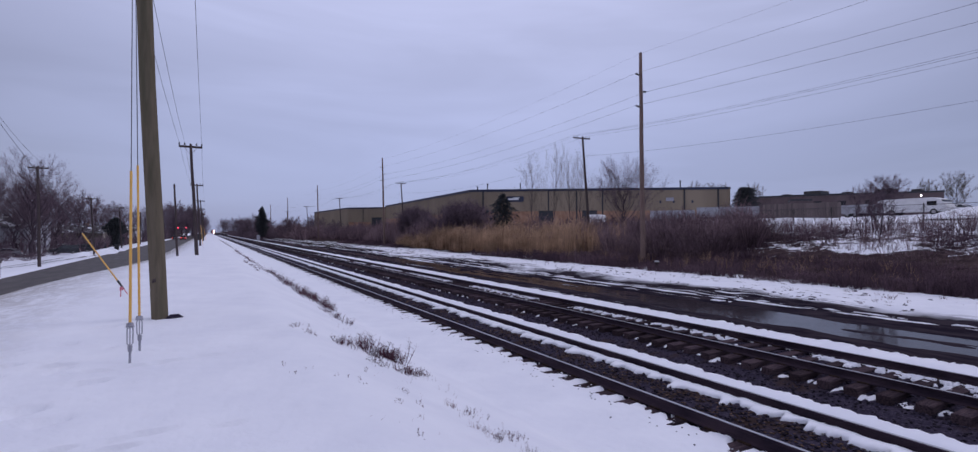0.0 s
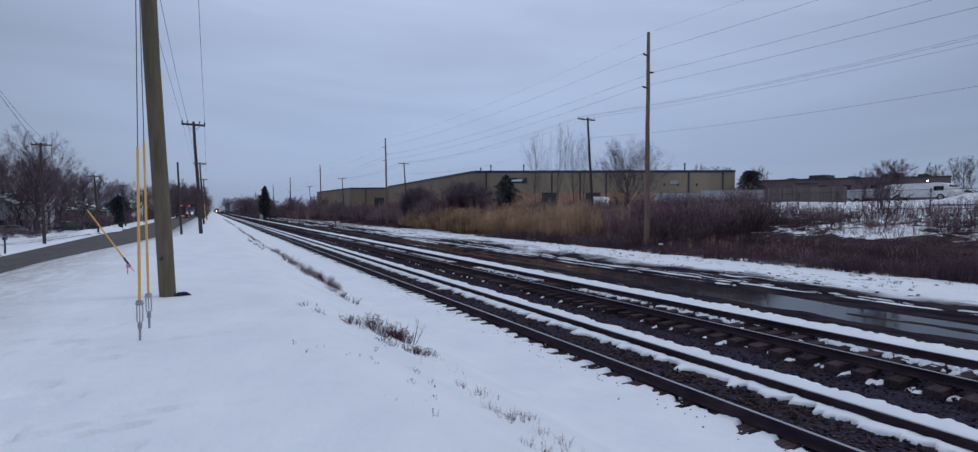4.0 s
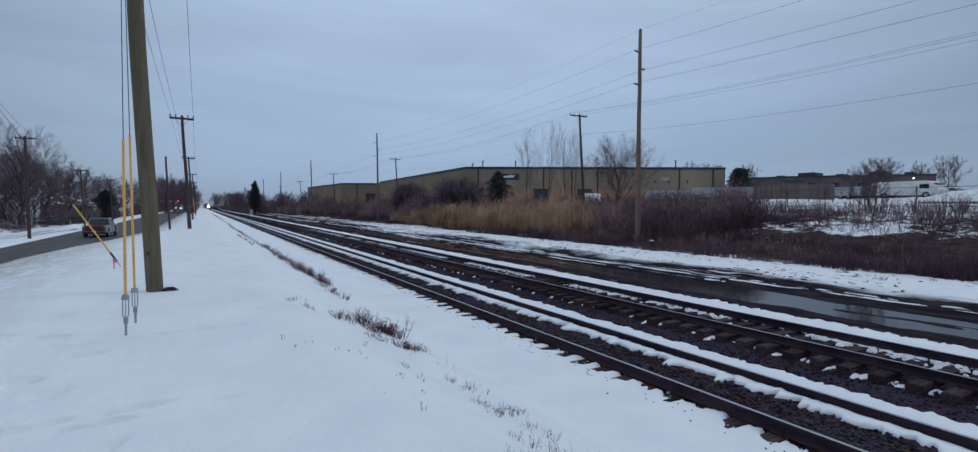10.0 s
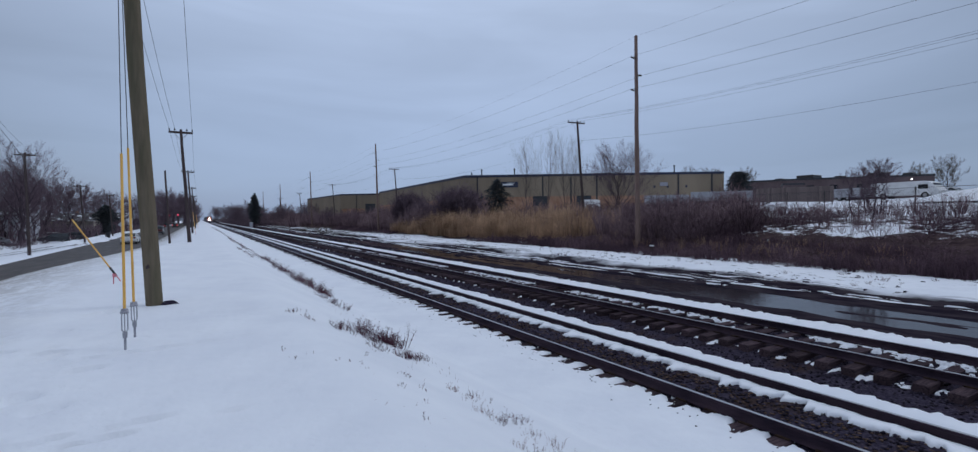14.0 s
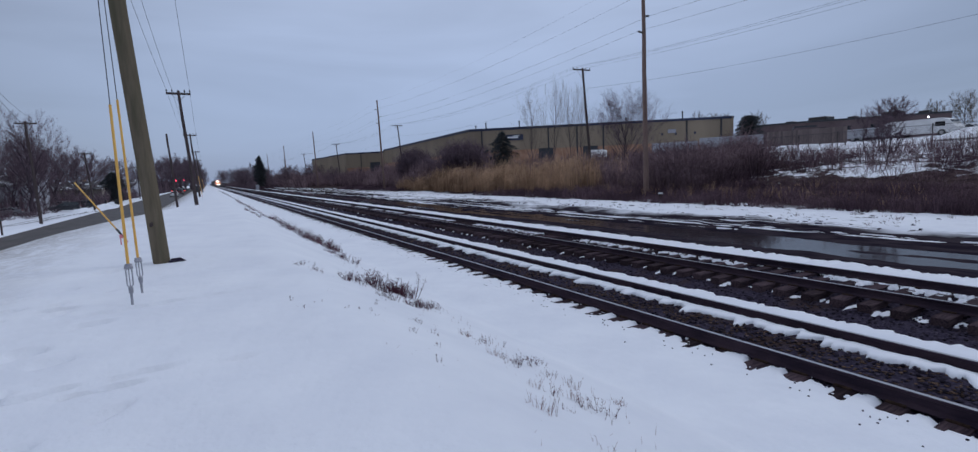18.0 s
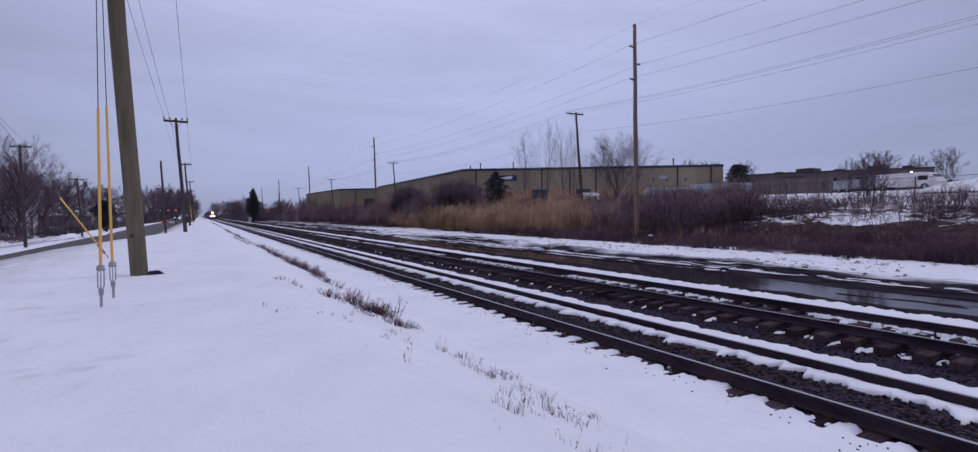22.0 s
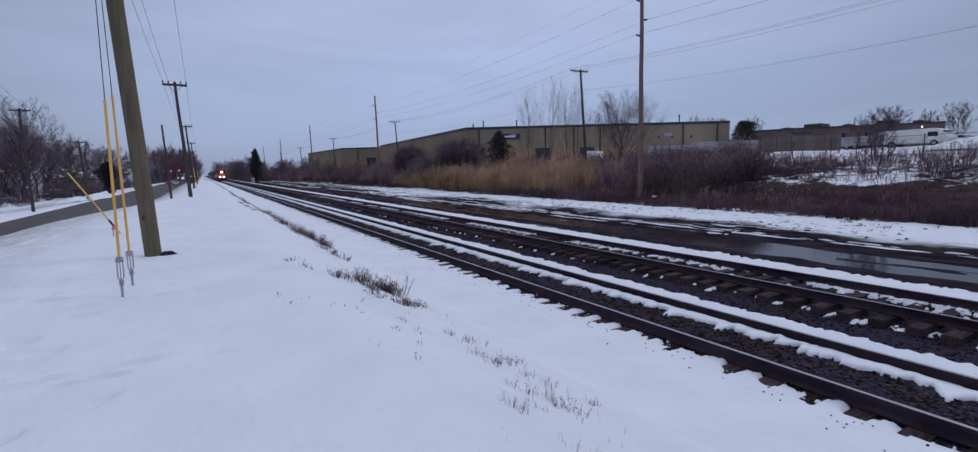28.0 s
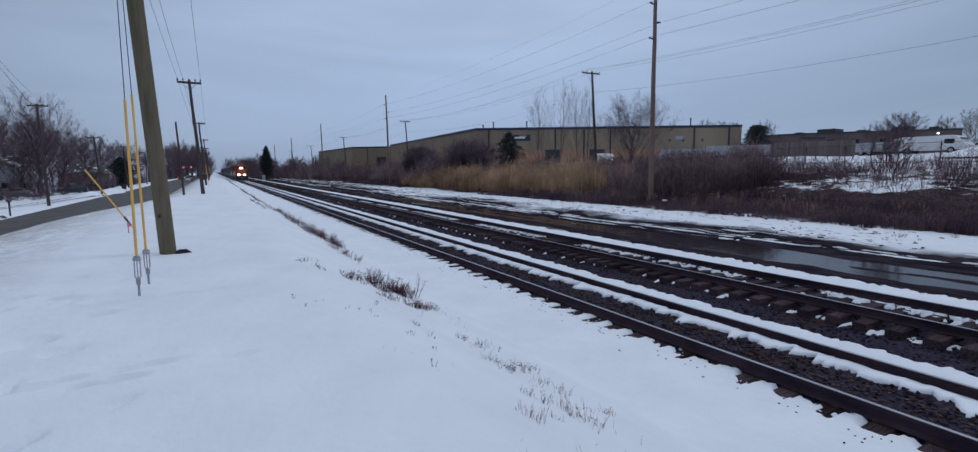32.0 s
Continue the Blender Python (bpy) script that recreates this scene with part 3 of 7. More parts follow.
def build_ground():
    xs = steps(((-900, -100, 100), (-100, -20, 4), (-20, -16.8, 0.8), (-16.8, -14.8, 0.2), (-14.8, -9.4, 0.6), (-9.4, -4.6, 0.15), (-4.6, -3.2, 0.14), (-3.2, -1.6, 0.055), (-1.6, 0.0, 0.036), (0.0, 0.6, 0.06), (0.6, 5.2, 0.2), (5.2, 5.5, 0.06), (5.5, 6.46, 0.034), (6.46, 12.8, 0.8), (12.8, 23, 0.17), (23, 30, 0.2), (30, 34, 0.4), (34, 60, 1.2), (60, 120, 6), (120, 1200, 120)))
    ys = steps(((-1500, -90, 141), (-90, -10, 4), (-10, 2, 0.5), (2, 2.9, 0.07), (2.9, 4.5, 0.036), (4.5, 8, 0.055), (8, 17, 0.07), (17, 32, 0.125), (32, 60, 0.4), (60, 130, 1.4), (130, 320, 6), (320, 1900, 80)))
    v = np.empty((len(ys), len(xs), 3))
    for j, y in enumerate(ys):
        for i, x in enumerate(xs):
            v[j, i] = (x, y, land(x, y) + uneven(x, y))
    # old footprints and scuffed drag marks in the snow near the viewpoint
    prints = [(-0.98, 3.17, 0.14, 0.035, 0.88, 0.055), (-0.585, 3.52, 0.12, 0.03, 0.95, 0.03), (-0.685, 3.92, 0.19, 0.026, 0.11, 0.035), (-0.48, 4.14, 0.21, 0.03, 0.14, 0.025), (-0.965, 4.10, 0.11, 0.03, 0.19, 0.028), (-1.26, 4.10, 0.15, 0.035, 1.2, 0.03),
              (0.06, 4.05, 0.12, 0.03, -0.1, 0.012), (-1.95, 6.45, 0.12, 0.05, 0.9, 0.04), (-1.05, 5.87, 0.13, 0.05, 0.4, 0.04), (-1.38, 5.14, 0.15, 0.07, 0.5, 0.035), (-1.11, 4.80, 0.12, 0.07, 0.3, 0.03), (-0.20, 6.45, 0.55, 0.03, 0.15, 0.02), (-0.85, 6.35, 0.5, 0.03, 0.2, 0.02)]
    r = random.Random(77)
    for k in range(26):
        prints.append((r.uniform(-3.2, -0.9), r.uniform(3.2, 9.5), r.uniform(0.08, 0.2), r.uniform(0.03, 0.06), r.uniform(0, 1.2), r.uniform(0.02, 0.045)))
    for fx, fy, ln, wd, ang, deep in prints:
        dx, dy = v[..., 0] - fx, v[..., 1] - fy
        a = dx * math.cos(ang) + dy * math.sin(ang); b = -dx * math.sin(ang) + dy * math.cos(ang)
        v[..., 2] -= 2.3 * deep * np.exp(-((a / ln) ** 4) - (b / wd) ** 4) - 0.35 * deep * np.exp(-((a / ln) ** 2) - ((b - wd * 1.7) / wd) ** 2)
    n, k = len(xs), len(ys)
    i = (np.arange(k - 1)[:, None] * n + np.arange(n - 1)[None]).ravel()
    me = bars("ground", v.reshape(-1, 3), np.stack([i, i + 1, i + n + 1, i + n], 1), GROUND)
    me.polygons.foreach_set("use_smooth", [True] * len(me.polygons))
    return tagged(new("ground", me), "snow-covered ground with mud and leaf litter", "ground", kind="structure")


build_ground()


def build_road():
    s = Shape()
    ys = steps(((-1500, -90, 141), (-90, 20, 10), (20, 80, 2), (80, 200, 20), (200, 1900, 100)))
    vs, fs = [], []
    for y in ys:
        a, b = road_far(y), road_near(y)
        for k in range(7):
            u = k / 6
            vs.append((a + (b - a) * u, y, -0.79 + 0.07 * (1 - (2 * u - 1) ** 2)))
    for j in range(len(ys) - 1):
        fs += [(j * 7 + k, j * 7 + k + 1, j * 7 + 8 + k, j * 7 + 7 + k) for k in range(6)]
    s.add(vs, fs)
    tagged(part("road", s, ASPHALT, smooth=True), "wet grey asphalt road with slush at its edges", "road", kind="structure")


build_road()


def build_water():
    s = Shape()
    s.add([(13.2, -60, -0.580), (22.5, -60, -0.580), (22.5, 260, -0.580), (13.2, 260, -0.580)], [(0, 1, 2, 3)])
    tagged(part("water", s, WATER), "dark meltwater puddles between ridges of mud and snow", "water", kind="structure")


build_water()


# ---- railway: ballast, ties, rails, snow lying along them ----
TRACKS = (7.0, 11.35)
RAIL_Y = (-320.0, 1500.0)


def build_ballast():
    prof = [(5.55, -0.52), (5.85, -0.255), (6.05, -0.235), (6.25, -0.20), (6.45, -0.168), (7.0, -0.150), (7.5, -0.168), (7.9, -0.20), (8.35, -0.24), (8.8, -0.32), (9.3, -0.37), (9.75, -0.345),
            (10.05, -0.315), (10.45, -0.29), (10.7, -0.255), (11.0, -0.235), (11.4, -0.22), (11.8, -0.225), (12.3, -0.24), (12.75, -0.27), (13.1, -0.38), (13.5, -0.58)]
    xs = []
    for (x0, z0), (x1, z1) in zip(prof, prof[1:]):
        k = max(1, round((x1 - x0) / 0.12))
        xs += [(x0 + (x1 - x0) * i / k, z0 + (z1 - z0) * i / k) for i in range(k)]
    xs.append(prof[-1])
    ys = steps(((-320, -70, 25), (-70, -6, 3), (-6, 26, 0.13), (26, 70, 0.6), (70, 1500, 20)))
    v = np.array([[(x, y, z + 0.022 * noise.noise(Vector((x * 6, y * 6, 1))) + 0.02 * noise.noise(Vector((x * 1.5, y * 1.5, 7)))) for x, z in xs] for y in ys])
    n, k = len(xs), len(ys)
    i = (np.arange(k - 1)[:, None] * n + np.arange(n - 1)[None]).ravel()
    me = bars("ballast", v.reshape(-1, 3), np.stack([i, i + 1, i + n + 1, i + n], 1), BALLAST)
    bed = tagged(new("ballast", me), "dark stained gravel track bed with dead leaves", "ballast", kind="structure")
    # loose stones and leaves over the nearest stretch
    rs = np.random.RandomState(4)
    for name, count, size, m, flat in (("loose_stones", 24000, 0.036, STONE, 0.7), ("dead_leaves", 4600, 0.032, LEAF, 0.3)):
        if name == "dead_leaves":
            x = np.clip(rs.normal(7.0, 0.34, count), 6.3, 7.7)
        else:
            x = rs.uniform(5.9, 12.9, count)
        y = -4 + 44 * rs.rand(count) ** 1.6
        px, pz = [p[0] for p in prof], [p[1] for p in prof]
        z = np.interp(x, px, pz) + 0.012
        octa = np.array([(1, 0, 0), (0, 1, 0), (-1, 0, 0), (0, -1, 0), (0, 0, 1), (0, 0, -1)], float)
        jit = octa[None] * (size * rs.uniform(0.5, 1.25, (count, 6, 1)))
        jit[..., 2] *= flat
        a = rs.rand(count) * 6.28
        c, s_ = np.cos(a)[:, None], np.sin(a)[:, None]
        vx = jit[..., 0] * c - jit[..., 1] * s_; vy = jit[..., 0] * s_ + jit[..., 1] * c
        vv = np.stack([vx + x[:, None], vy + y[:, None], jit[..., 2] + z[:, None]], -1).reshape(-1, 3)
        tri = np.array([(0, 1, 4), (1, 2, 4), (2, 3, 4), (3, 0, 4), (1, 0, 5), (2, 1, 5), (3, 2, 5), (0, 3, 5)])
        ff = (np.arange(count)[:, None, None] * 6 + tri[None]).reshape(-1, 3)
        o = new(name, bars(name, vv, ff, m))
        tagged(o, "coarse dark ballast stones" if flat > 0.5 else "brown dead leaves lying between the rails", "gravel" if flat > 0.5 else "leaves", kind="stuff")


build_ballast()


def tie_mesh(seed):
    r = random.Random(seed)
    s = Shape()
    ln, w, h, c = 1.30 + r.uniform(-0.03, 0.03), 0.115, 0.17, 0.015
    s.box((-ln, -w, -h), (ln + r.uniform(-0.03, 0.03), w, 0), 0, c)
    s.v = [(x + r.uniform(-0.008, 0.008), y + r.uniform(-0.008, 0.008), z + r.uniform(-0.005, 0.003)) for x, y, z in s.v]
    return mesh_of("tie", s, TIE)


def rail_outline(x):
    half = [(0.072, -0.165), (0.072, -0.152), (0.012, -0.125), (0.009, -0.05), (0.033, -0.036), (0.036, -0.008), (0.028, 0.0)]
    return [(x + a, b) for a, b in half] + [(x - a, b) for a, b in reversed(half)]


def build_track(cx, order):
    track = thing("railway_track", "standard-gauge railway track with rusty rails on dark wooden ties", "railway track", "parallel tracks", "", (cx, 0, 0))
    for sx in (-0.7535, 0.7535):
        s = Shape()
        out = rail_outline(sx)
        n = len(out)
        ys = steps(((RAIL_Y[0], 80, 10), (80, RAIL_Y[1], 71)))
        vs = [(x, y, z) for y in ys for x, z in out]
        fs, slots = [], []
        for j in range(len(ys) - 1):
            for i in range(n):
                fs.append((j * n + i, j * n + (i + 1) % n, j * n + n + (i + 1) % n, j * n + n + i)); slots.append(1 if i == 6 else 0)
        fs += [tuple(range(n - 1, -1, -1)), tuple(range(len(vs) - n, len(vs)))]; slots += [0, 0]
        s.v, s.f, s.m = vs, fs, slots
        part("rail", s, (RAIL, RAIL_TOP), track, "rusty steel rail with a worn bright head")
    far = Shape()
    ties = [tie_mesh(k + 20 * order) for k in range(6)]
    r = random.Random(40 + order)
    plate = Shape()
    y = RAIL_Y[0]
    near = []
    while y < 620:
        yy = y + r.uniform(-0.035, 0.035)
        if -8.0 < y < 66.0:
            near.append(yy)
        else:
            far.box((-1.30, yy - 0.115, -0.335), (1.30, yy + 0.115, -0.168))
        if -6 < y < 40:
            for sx in (-0.7535, 0.7535):
                for side in (-1, 1):
                    plate.box((sx + side * 0.075 - 0.03, yy - 0.09, -0.168), (sx + side * 0.075 + 0.07 * (side > 0) + 0.03 * (side < 0), yy + 0.09, -0.148))
        y += 0.50
    for k, yy in enumerate(near):
        o = part("tie", ties[k % 6], None, track)
        o.matrix_basis = pose(r.uniform(-0.04, 0.04), yy, -0.168, 0, 0, r.uniform(-1.0, 1.0) + 180 * (k % 2))
    tagged(part("far_ties", far, TIE, track), "dark wooden ties", kind="stuff")
    tagged(part("tie_plate", plate, PLATE, track), "rusty iron tie plates", kind="stuff")


for order, cx in enumerate(TRACKS):
    build_track(cx, order)


def snow_band(x0, x1, wobble0, wobble1, z, thick, seed, cover=1.0, y1=420.0, label="strip of old snow lying along the rail", rough=2.2, tooth=0.0, runs=1.0):
    """A domed strip of snow along the track with ragged edges, broken where cover runs out."""
    ys = steps(((-320, -20, 6), (-20, -4, 0.5), (-4, 22, 0.04), (22, 40, 0.09), (40, 80, 0.3), (80, y1, 4)))
    prof = ((0, -0.06), (0.04, 0.55), (0.15, 0.9), (0.4, 1.0), (0.7, 1.0), (0.9, 0.85), (0.97, 0.5), (1, -0.06))
    vs, fs, prev = [], [], None
    for y in ys:
        p = Vector((seed * 7.3, y, 0))
        ragged = lambda o, amp: amp * (0.65 * noise.noise(Vector((seed + o, y * rough * 0.45, 0))) + 0.45 * noise.noise(Vector((seed + o, y * rough * 1.9, 5))) + 0.28 * noise.noise(Vector((seed + o, y * rough * 5.0, 9)))) + min(amp, 0.2) * 0.45 * noise.noise(Vector((seed + o, y * 13.0, 3)))
        a, b = x0 + ragged(1, wobble0), x1 + ragged(31, wobble1)
        a -= tooth * max(0.0, math.sin(4 * math.pi * y + 2 * noise.noise(Vector((seed, y * 0.8, 6))))) ** 0.6 * (0.5 + 1.1 * noise.noise(Vector((seed, y * 1.7, 8))))
        keep = 0.5 + 0.9 * noise.noise(Vector((seed, y * 0.75 * runs, 2))) + 0.5 * noise.noise(Vector((seed, y * 2.9 * runs, 4)))
        fill = 1.0 if cover >= 1 else min(max((cover - keep) * 4 + 0.3, 0), 1)
        if fill <= 0.02 or b - a < 0.02:
            prev = None
            continue
        mid, half = (a + b) / 2 + 0.1 * (1 - fill) * ragged(50, 1.0), (b - a) / 2 * fill
        row = len(vs)
        for u, h in prof:
            x = mid - half + 2 * half * u
            vs.append((x, y, z + thick * fill * h * (1 + 0.25 * noise.noise(Vector((x * 5, y * 5, seed)))) + 0.008 * noise.noise(Vector((x * 14, y * 14, seed)))))
        if prev is not None:
            fs += [(prev + k, prev + k + 1, row + k + 1, row + k) for k in range(len(prof) - 1)]
        prev = row
    me = bars("snow_strip", vs, fs, SNOW)
    me.polygons.foreach_set("use_smooth", [True] * len(me.polygons))
    tagged(new("snow_strip", me), label, "snow", kind="stuff")


snow_band(7.42, 7.71, 0.46, 0.02, -0.185, 0.085, 1, rough=4.6, tooth=0.25)
snow_band(7.86, 8.58, 0.02, 0.26, -0.245, 0.17, 2, label="broad bank of snow between the two tracks")
snow_band(12.16, 13.75, 0.02, 0.30, -0.40, 0.31, 4, label="snow bank along the outer rail of the far track")
for k, (x, w, z, c, r) in enumerate(((20.75, 0.30, -0.515, 0.95, 0.3), (21.75, 0.16, -0.55, 0.45, 0.5), (20.25, 0.12, -0.55, 0.35, 0.25))):
    snow_band(x, x + w, 0.34, 0.34, z, 0.045, 7 + k, cover=c, label="thin broken ridge of snow between muddy ruts", rough=0.7, runs=r)


def lumps(name, rs, x, y, z, wide, long, high, m, label, category):
    """Many low irregular domes: scraps of snow or clods."""
    n = len(x)
    k = 7
    a = np.arange(k) * 2 * math.pi / k
    ring = np.stack([np.cos(a), np.sin(a)], 1)[None]
    size = np.stack([np.broadcast_to(wide, n), np.broadcast_to(long, n)], 1)[:, None]
    rim = ring * size * rs.uniform(0.6, 1.3, (n, k, 1))
    mid = ring * size * rs.uniform(0.4, 0.7, (n, k, 1))
    at = np.stack([x, y], 1)[:, None]
    hi = np.broadcast_to(high, n)
    v = np.concatenate([np.concatenate([rim + at, np.broadcast_to((z - 0.03)[:, None, None], (n, k, 1))], 2),
                        np.concatenate([mid + at, (z + hi * 0.8)[:, None, None] * np.ones((n, k, 1))], 2),
                        np.stack([x, y, z + hi], 1)[:, None]], 1)
    f = []
    for i in range(k):
        q = (i + 1) % k
        f += [(i, q, k + q), (i, k + q, k + i), (k + i, k + q, 2 * k)]
    f = (np.arange(n)[:, None, None] * (2 * k + 1) + np.array(f)[None]).reshape(-1, 3)
    me = bars(name, v.reshape(-1, 3), f, m)
    me.polygons.foreach_set("use_smooth", [True] * len(me.polygons))
    tagged(new(name, me), label, category, kind="stuff")


def scraps():
    rs = np.random.RandomState(17)
    # in the cribs beside the inner rail of the far track
    y = np.arange(-6, 60, 0.5) + 0.25
    y = np.concatenate([y[rs.rand(len(y)) < 0.72] for _ in range(4)])
    n = len(y)
    lumps("snow_scraps", rs, rs.uniform(10.10, 10.44, n), y + rs.normal(0, 0.05, n), np.full(n, -0.30), rs.uniform(0.06, 0.24, n), rs.uniform(0.03, 0.13, n), rs.uniform(0.006, 0.032, n), SNOW, "scraps of snow between the tie ends", "snow")
    # broken strip inside the outer rail of the far track
    y = rs.uniform(-6, 64, 2600)
    keep = np.array([noise.noise(Vector((3, q * 0.35, 1))) + 0.5 * noise.noise(Vector((3, q * 1.3, 7))) for q in y]) > -0.12
    y = y[keep]; n = len(y)
    lumps("snow_scraps", rs, 12.03 - np.abs(rs.normal(0, 0.17, n)), y, np.full(n, -0.182), rs.uniform(0.02, 0.09, n), rs.uniform(0.03, 0.12, n), rs.uniform(0.012, 0.045, n), SNOW, "broken scraps of snow along the inside of the rail", "snow")
    n = 90
    lumps("snow_scraps", rs, rs.uniform(10.75, 11.7, n), rs.uniform(-4, 40, n), np.full(n, -0.21), rs.uniform(0.03, 0.09, n), rs.uniform(0.03, 0.10, n), rs.uniform(0.01, 0.03, n), SNOW, "small scraps of snow on the ballast", "snow")
    # ragged toe of the near snow between the tie ends
    y = rs.uniform(-4, 60, 700)
    n = len(y)
    lumps("snow_scraps", rs, 6.0 + rs.normal(0, 0.13, n), y, np.full(n, -0.19), rs.uniform(0.015, 0.06, n), rs.uniform(0.012, 0.045, n), rs.uniform(0.01, 0.035, n), SNOW, "ragged crumbs of snow over the tie ends", "snow")
    # dark stones kicked onto the snow beside the track
    n = 240
    x, y = 5.85 - np.abs(rs.normal(0, 0.22, n)), 1 + 40 * rs.rand(n) ** 1.5
    z = np.array([land(p, q) + uneven(p, q) for p, q in zip(x, y)])
    lumps("stray_stones", rs, x, y, z, rs.uniform(0.008, 0.024, n), rs.uniform(0.008, 0.022, n), 0.012, STONE, "dark stones strewn on the snow beside the rails", "gravel")
    # clods on the rise beyond the tracks
    n = 1100
    x, y = 22.9 + 6.3 * rs.rand(n) ** 1.4, rs.uniform(-14, 80, n)
    keep = np.array([noise.noise(Vector((p * 0.5, q * 0.25, 4))) for p, q in zip(x, y)]) > 0.05
    x, y = x[keep], y[keep]; n = len(x)
    z = np.array([land(p, q) + uneven(p, q) for p, q in zip(x, y)])
    lumps("soil_clods", rs, x, y, z, 0.02 + 0.10 * rs.rand(n) ** 3, 0.03 + 0.20 * rs.rand(n) ** 3, rs.uniform(0.015, 0.06, n), BALLAST, "dark soil clods in the snowy rise", "soil")


scraps()


# ---- utility poles and their wires ----
def pole(name, label, base, top, r0, r1, wood, group, arm=None, stubs=(), turn=0.0, arm_z=0.15, buried=0.4):
    """A round wooden pole; arm: half length of a crossarm across x; stubs: (height, side) of post insulators."""
    base, top = Vector(base), Vector(top)
    t = thing(name, label, "utility pole", group, "", base)
    d = top - base
    s = Shape()
    n = 7
    pts = [-d.normalized() * buried] + [d * (i / n) for i in range(n + 1)]
    pts = [p + Vector((0.012 * math.sin(5 * i + base.y), 0.012 * math.cos(3 * i + base.y), 0)) for i, p in enumerate(pts)]
    s.path(pts, [r0] + [r0 + (r1 - r0) * i / n for i in range(n + 1)], 14)
    part("post", s, wood, t, smooth=True)
    cap = Shape().tube(d * 0.999, d + d.normalized() * 0.05, r1 * 1.02, r1 * 0.5, 12)
    part("top_cap", cap, WOOD_DARK, t)
    ends = []
    if arm:
        m = Matrix.Translation(d - Vector((0, 0, arm_z))) @ pose(0, 0, 0, 0, 0, turn)
        part("crossarm", Shape().box((-arm, r1, -0.06), (arm, r1 + 0.11, 0.07), 0, 0.01, m), WOOD_DARK, t)
        for sx in (-1, 1):
            part("brace", Shape().tube(m @ Vector((sx * arm * 0.55, r1 + 0.05, -0.05)), m @ Vector((0, r1 + 0.02, -0.75 * arm)), 0.018, n=5), STEEL, t)
        for u in (-0.94, -0.5, 0.5, 0.94):
            a = m @ Vector((u * arm, r1 + 0.05, 0.07))
            ins = Shape().tube(a, a + Vector((0, 0, 0.06)), 0.02, n=6)
            ins.tube(a + Vector((0, 0, 0.06)), a + Vector((0, 0, 0.11)), 0.055, 0.05, 8).tube(a + Vector((0, 0, 0.11)), a + Vector((0, 0, 0.19)), 0.04, 0.025, 8)
            part("insulator", ins, CERAMIC, t)
            ends.append(base + a + Vector((0, 0, 0.18)))
    for h, side in stubs:
        a = d * (h / d.z)
        e = a + Vector((side * 0.62, 0, 0.10))
        ins = Shape().path([a, a + (e - a) * 0.35], 0.045, 6)
        for k in range(6):
            c = a + (e - a) * (0.38 + 0.1 * k)
            ins.tube(c, c + (e - a) * 0.06, 0.085 if k % 2 else 0.06, 0.05, 8)
        part("insulator", ins, CERAMIC, t)
        ends.append(base + e)
    return t, ends


def wire(a, b, sag, r=0.012, label="sagging overhead power cable", far=1.0):
    a, b = Vector(a), Vector(b)
    n = 14
    pts = []
    for i in range(n + 1):
        u = i / n
        p = a.lerp(b, u)
        p.z -= sag * 4 * u * (1 - u)
        pts.append(p)
    tagged(part("cable", Shape().path(pts, r, 4), WIRE), label, "cable", "overhead cables")


G_T, G_D, G_L, G_R = "tall transmission poles", "crossarm poles behind the brush", "poles beside the tracks", "roadside poles"

# tall transmission line beyond the tracks
tall, tall_ends, stub = (-38.5, 29.2, 97.5, 165.3, 233.0, 300.0, 368.0), [], ((16.6, -1), (15.3, 1), (14.0, -1))
for k, y in enumerate(tall):
    b = (31.0, y, 0.0)
    t, ends = pole("utility_pole", "tall pale wooden transmission pole standing in brush", b, (31.15 if k < 2 else 30.7, y + 0.3, 17.35), 0.22, 0.13, WOOD_PALE, G_T, stubs=((15.45, -1), (14.1, 1), (12.8, -1)))
    tall_ends.append([Vector((31.1, y + 0.25, 17.3))] + ends)
for a, b in zip(tall_ends, tall_ends[1:]):
    for i, (p, q) in enumerate(zip(a, b)):
        wire(p, q, 0.9, 0.006 if i == 0 else 0.010)

# distribution line behind it
dist = (-15.5, 43.8, 104.6, 163.0, 223.0, 283.0)
dist_ends = []
for k, y in enumerate(dist):
    t, ends = pole("utility_pole", "wooden crossarm pole leaning slightly among the brush", (37.7, y - 0.4, 1.0), (37.0, y, 13.3), 0.17, 0.11, WOOD_DARK, G_D, arm=1.15, turn=-4)
    dist_ends.append(ends + [Vector((37.1, y, 11.1))])
for a, b in zip(dist_ends, dist_ends[1:]):
    for i in (0, 1, 2, 4):
        wire(a[i], b[i], 1.1 if i < 4 else 1.3, 0.009)

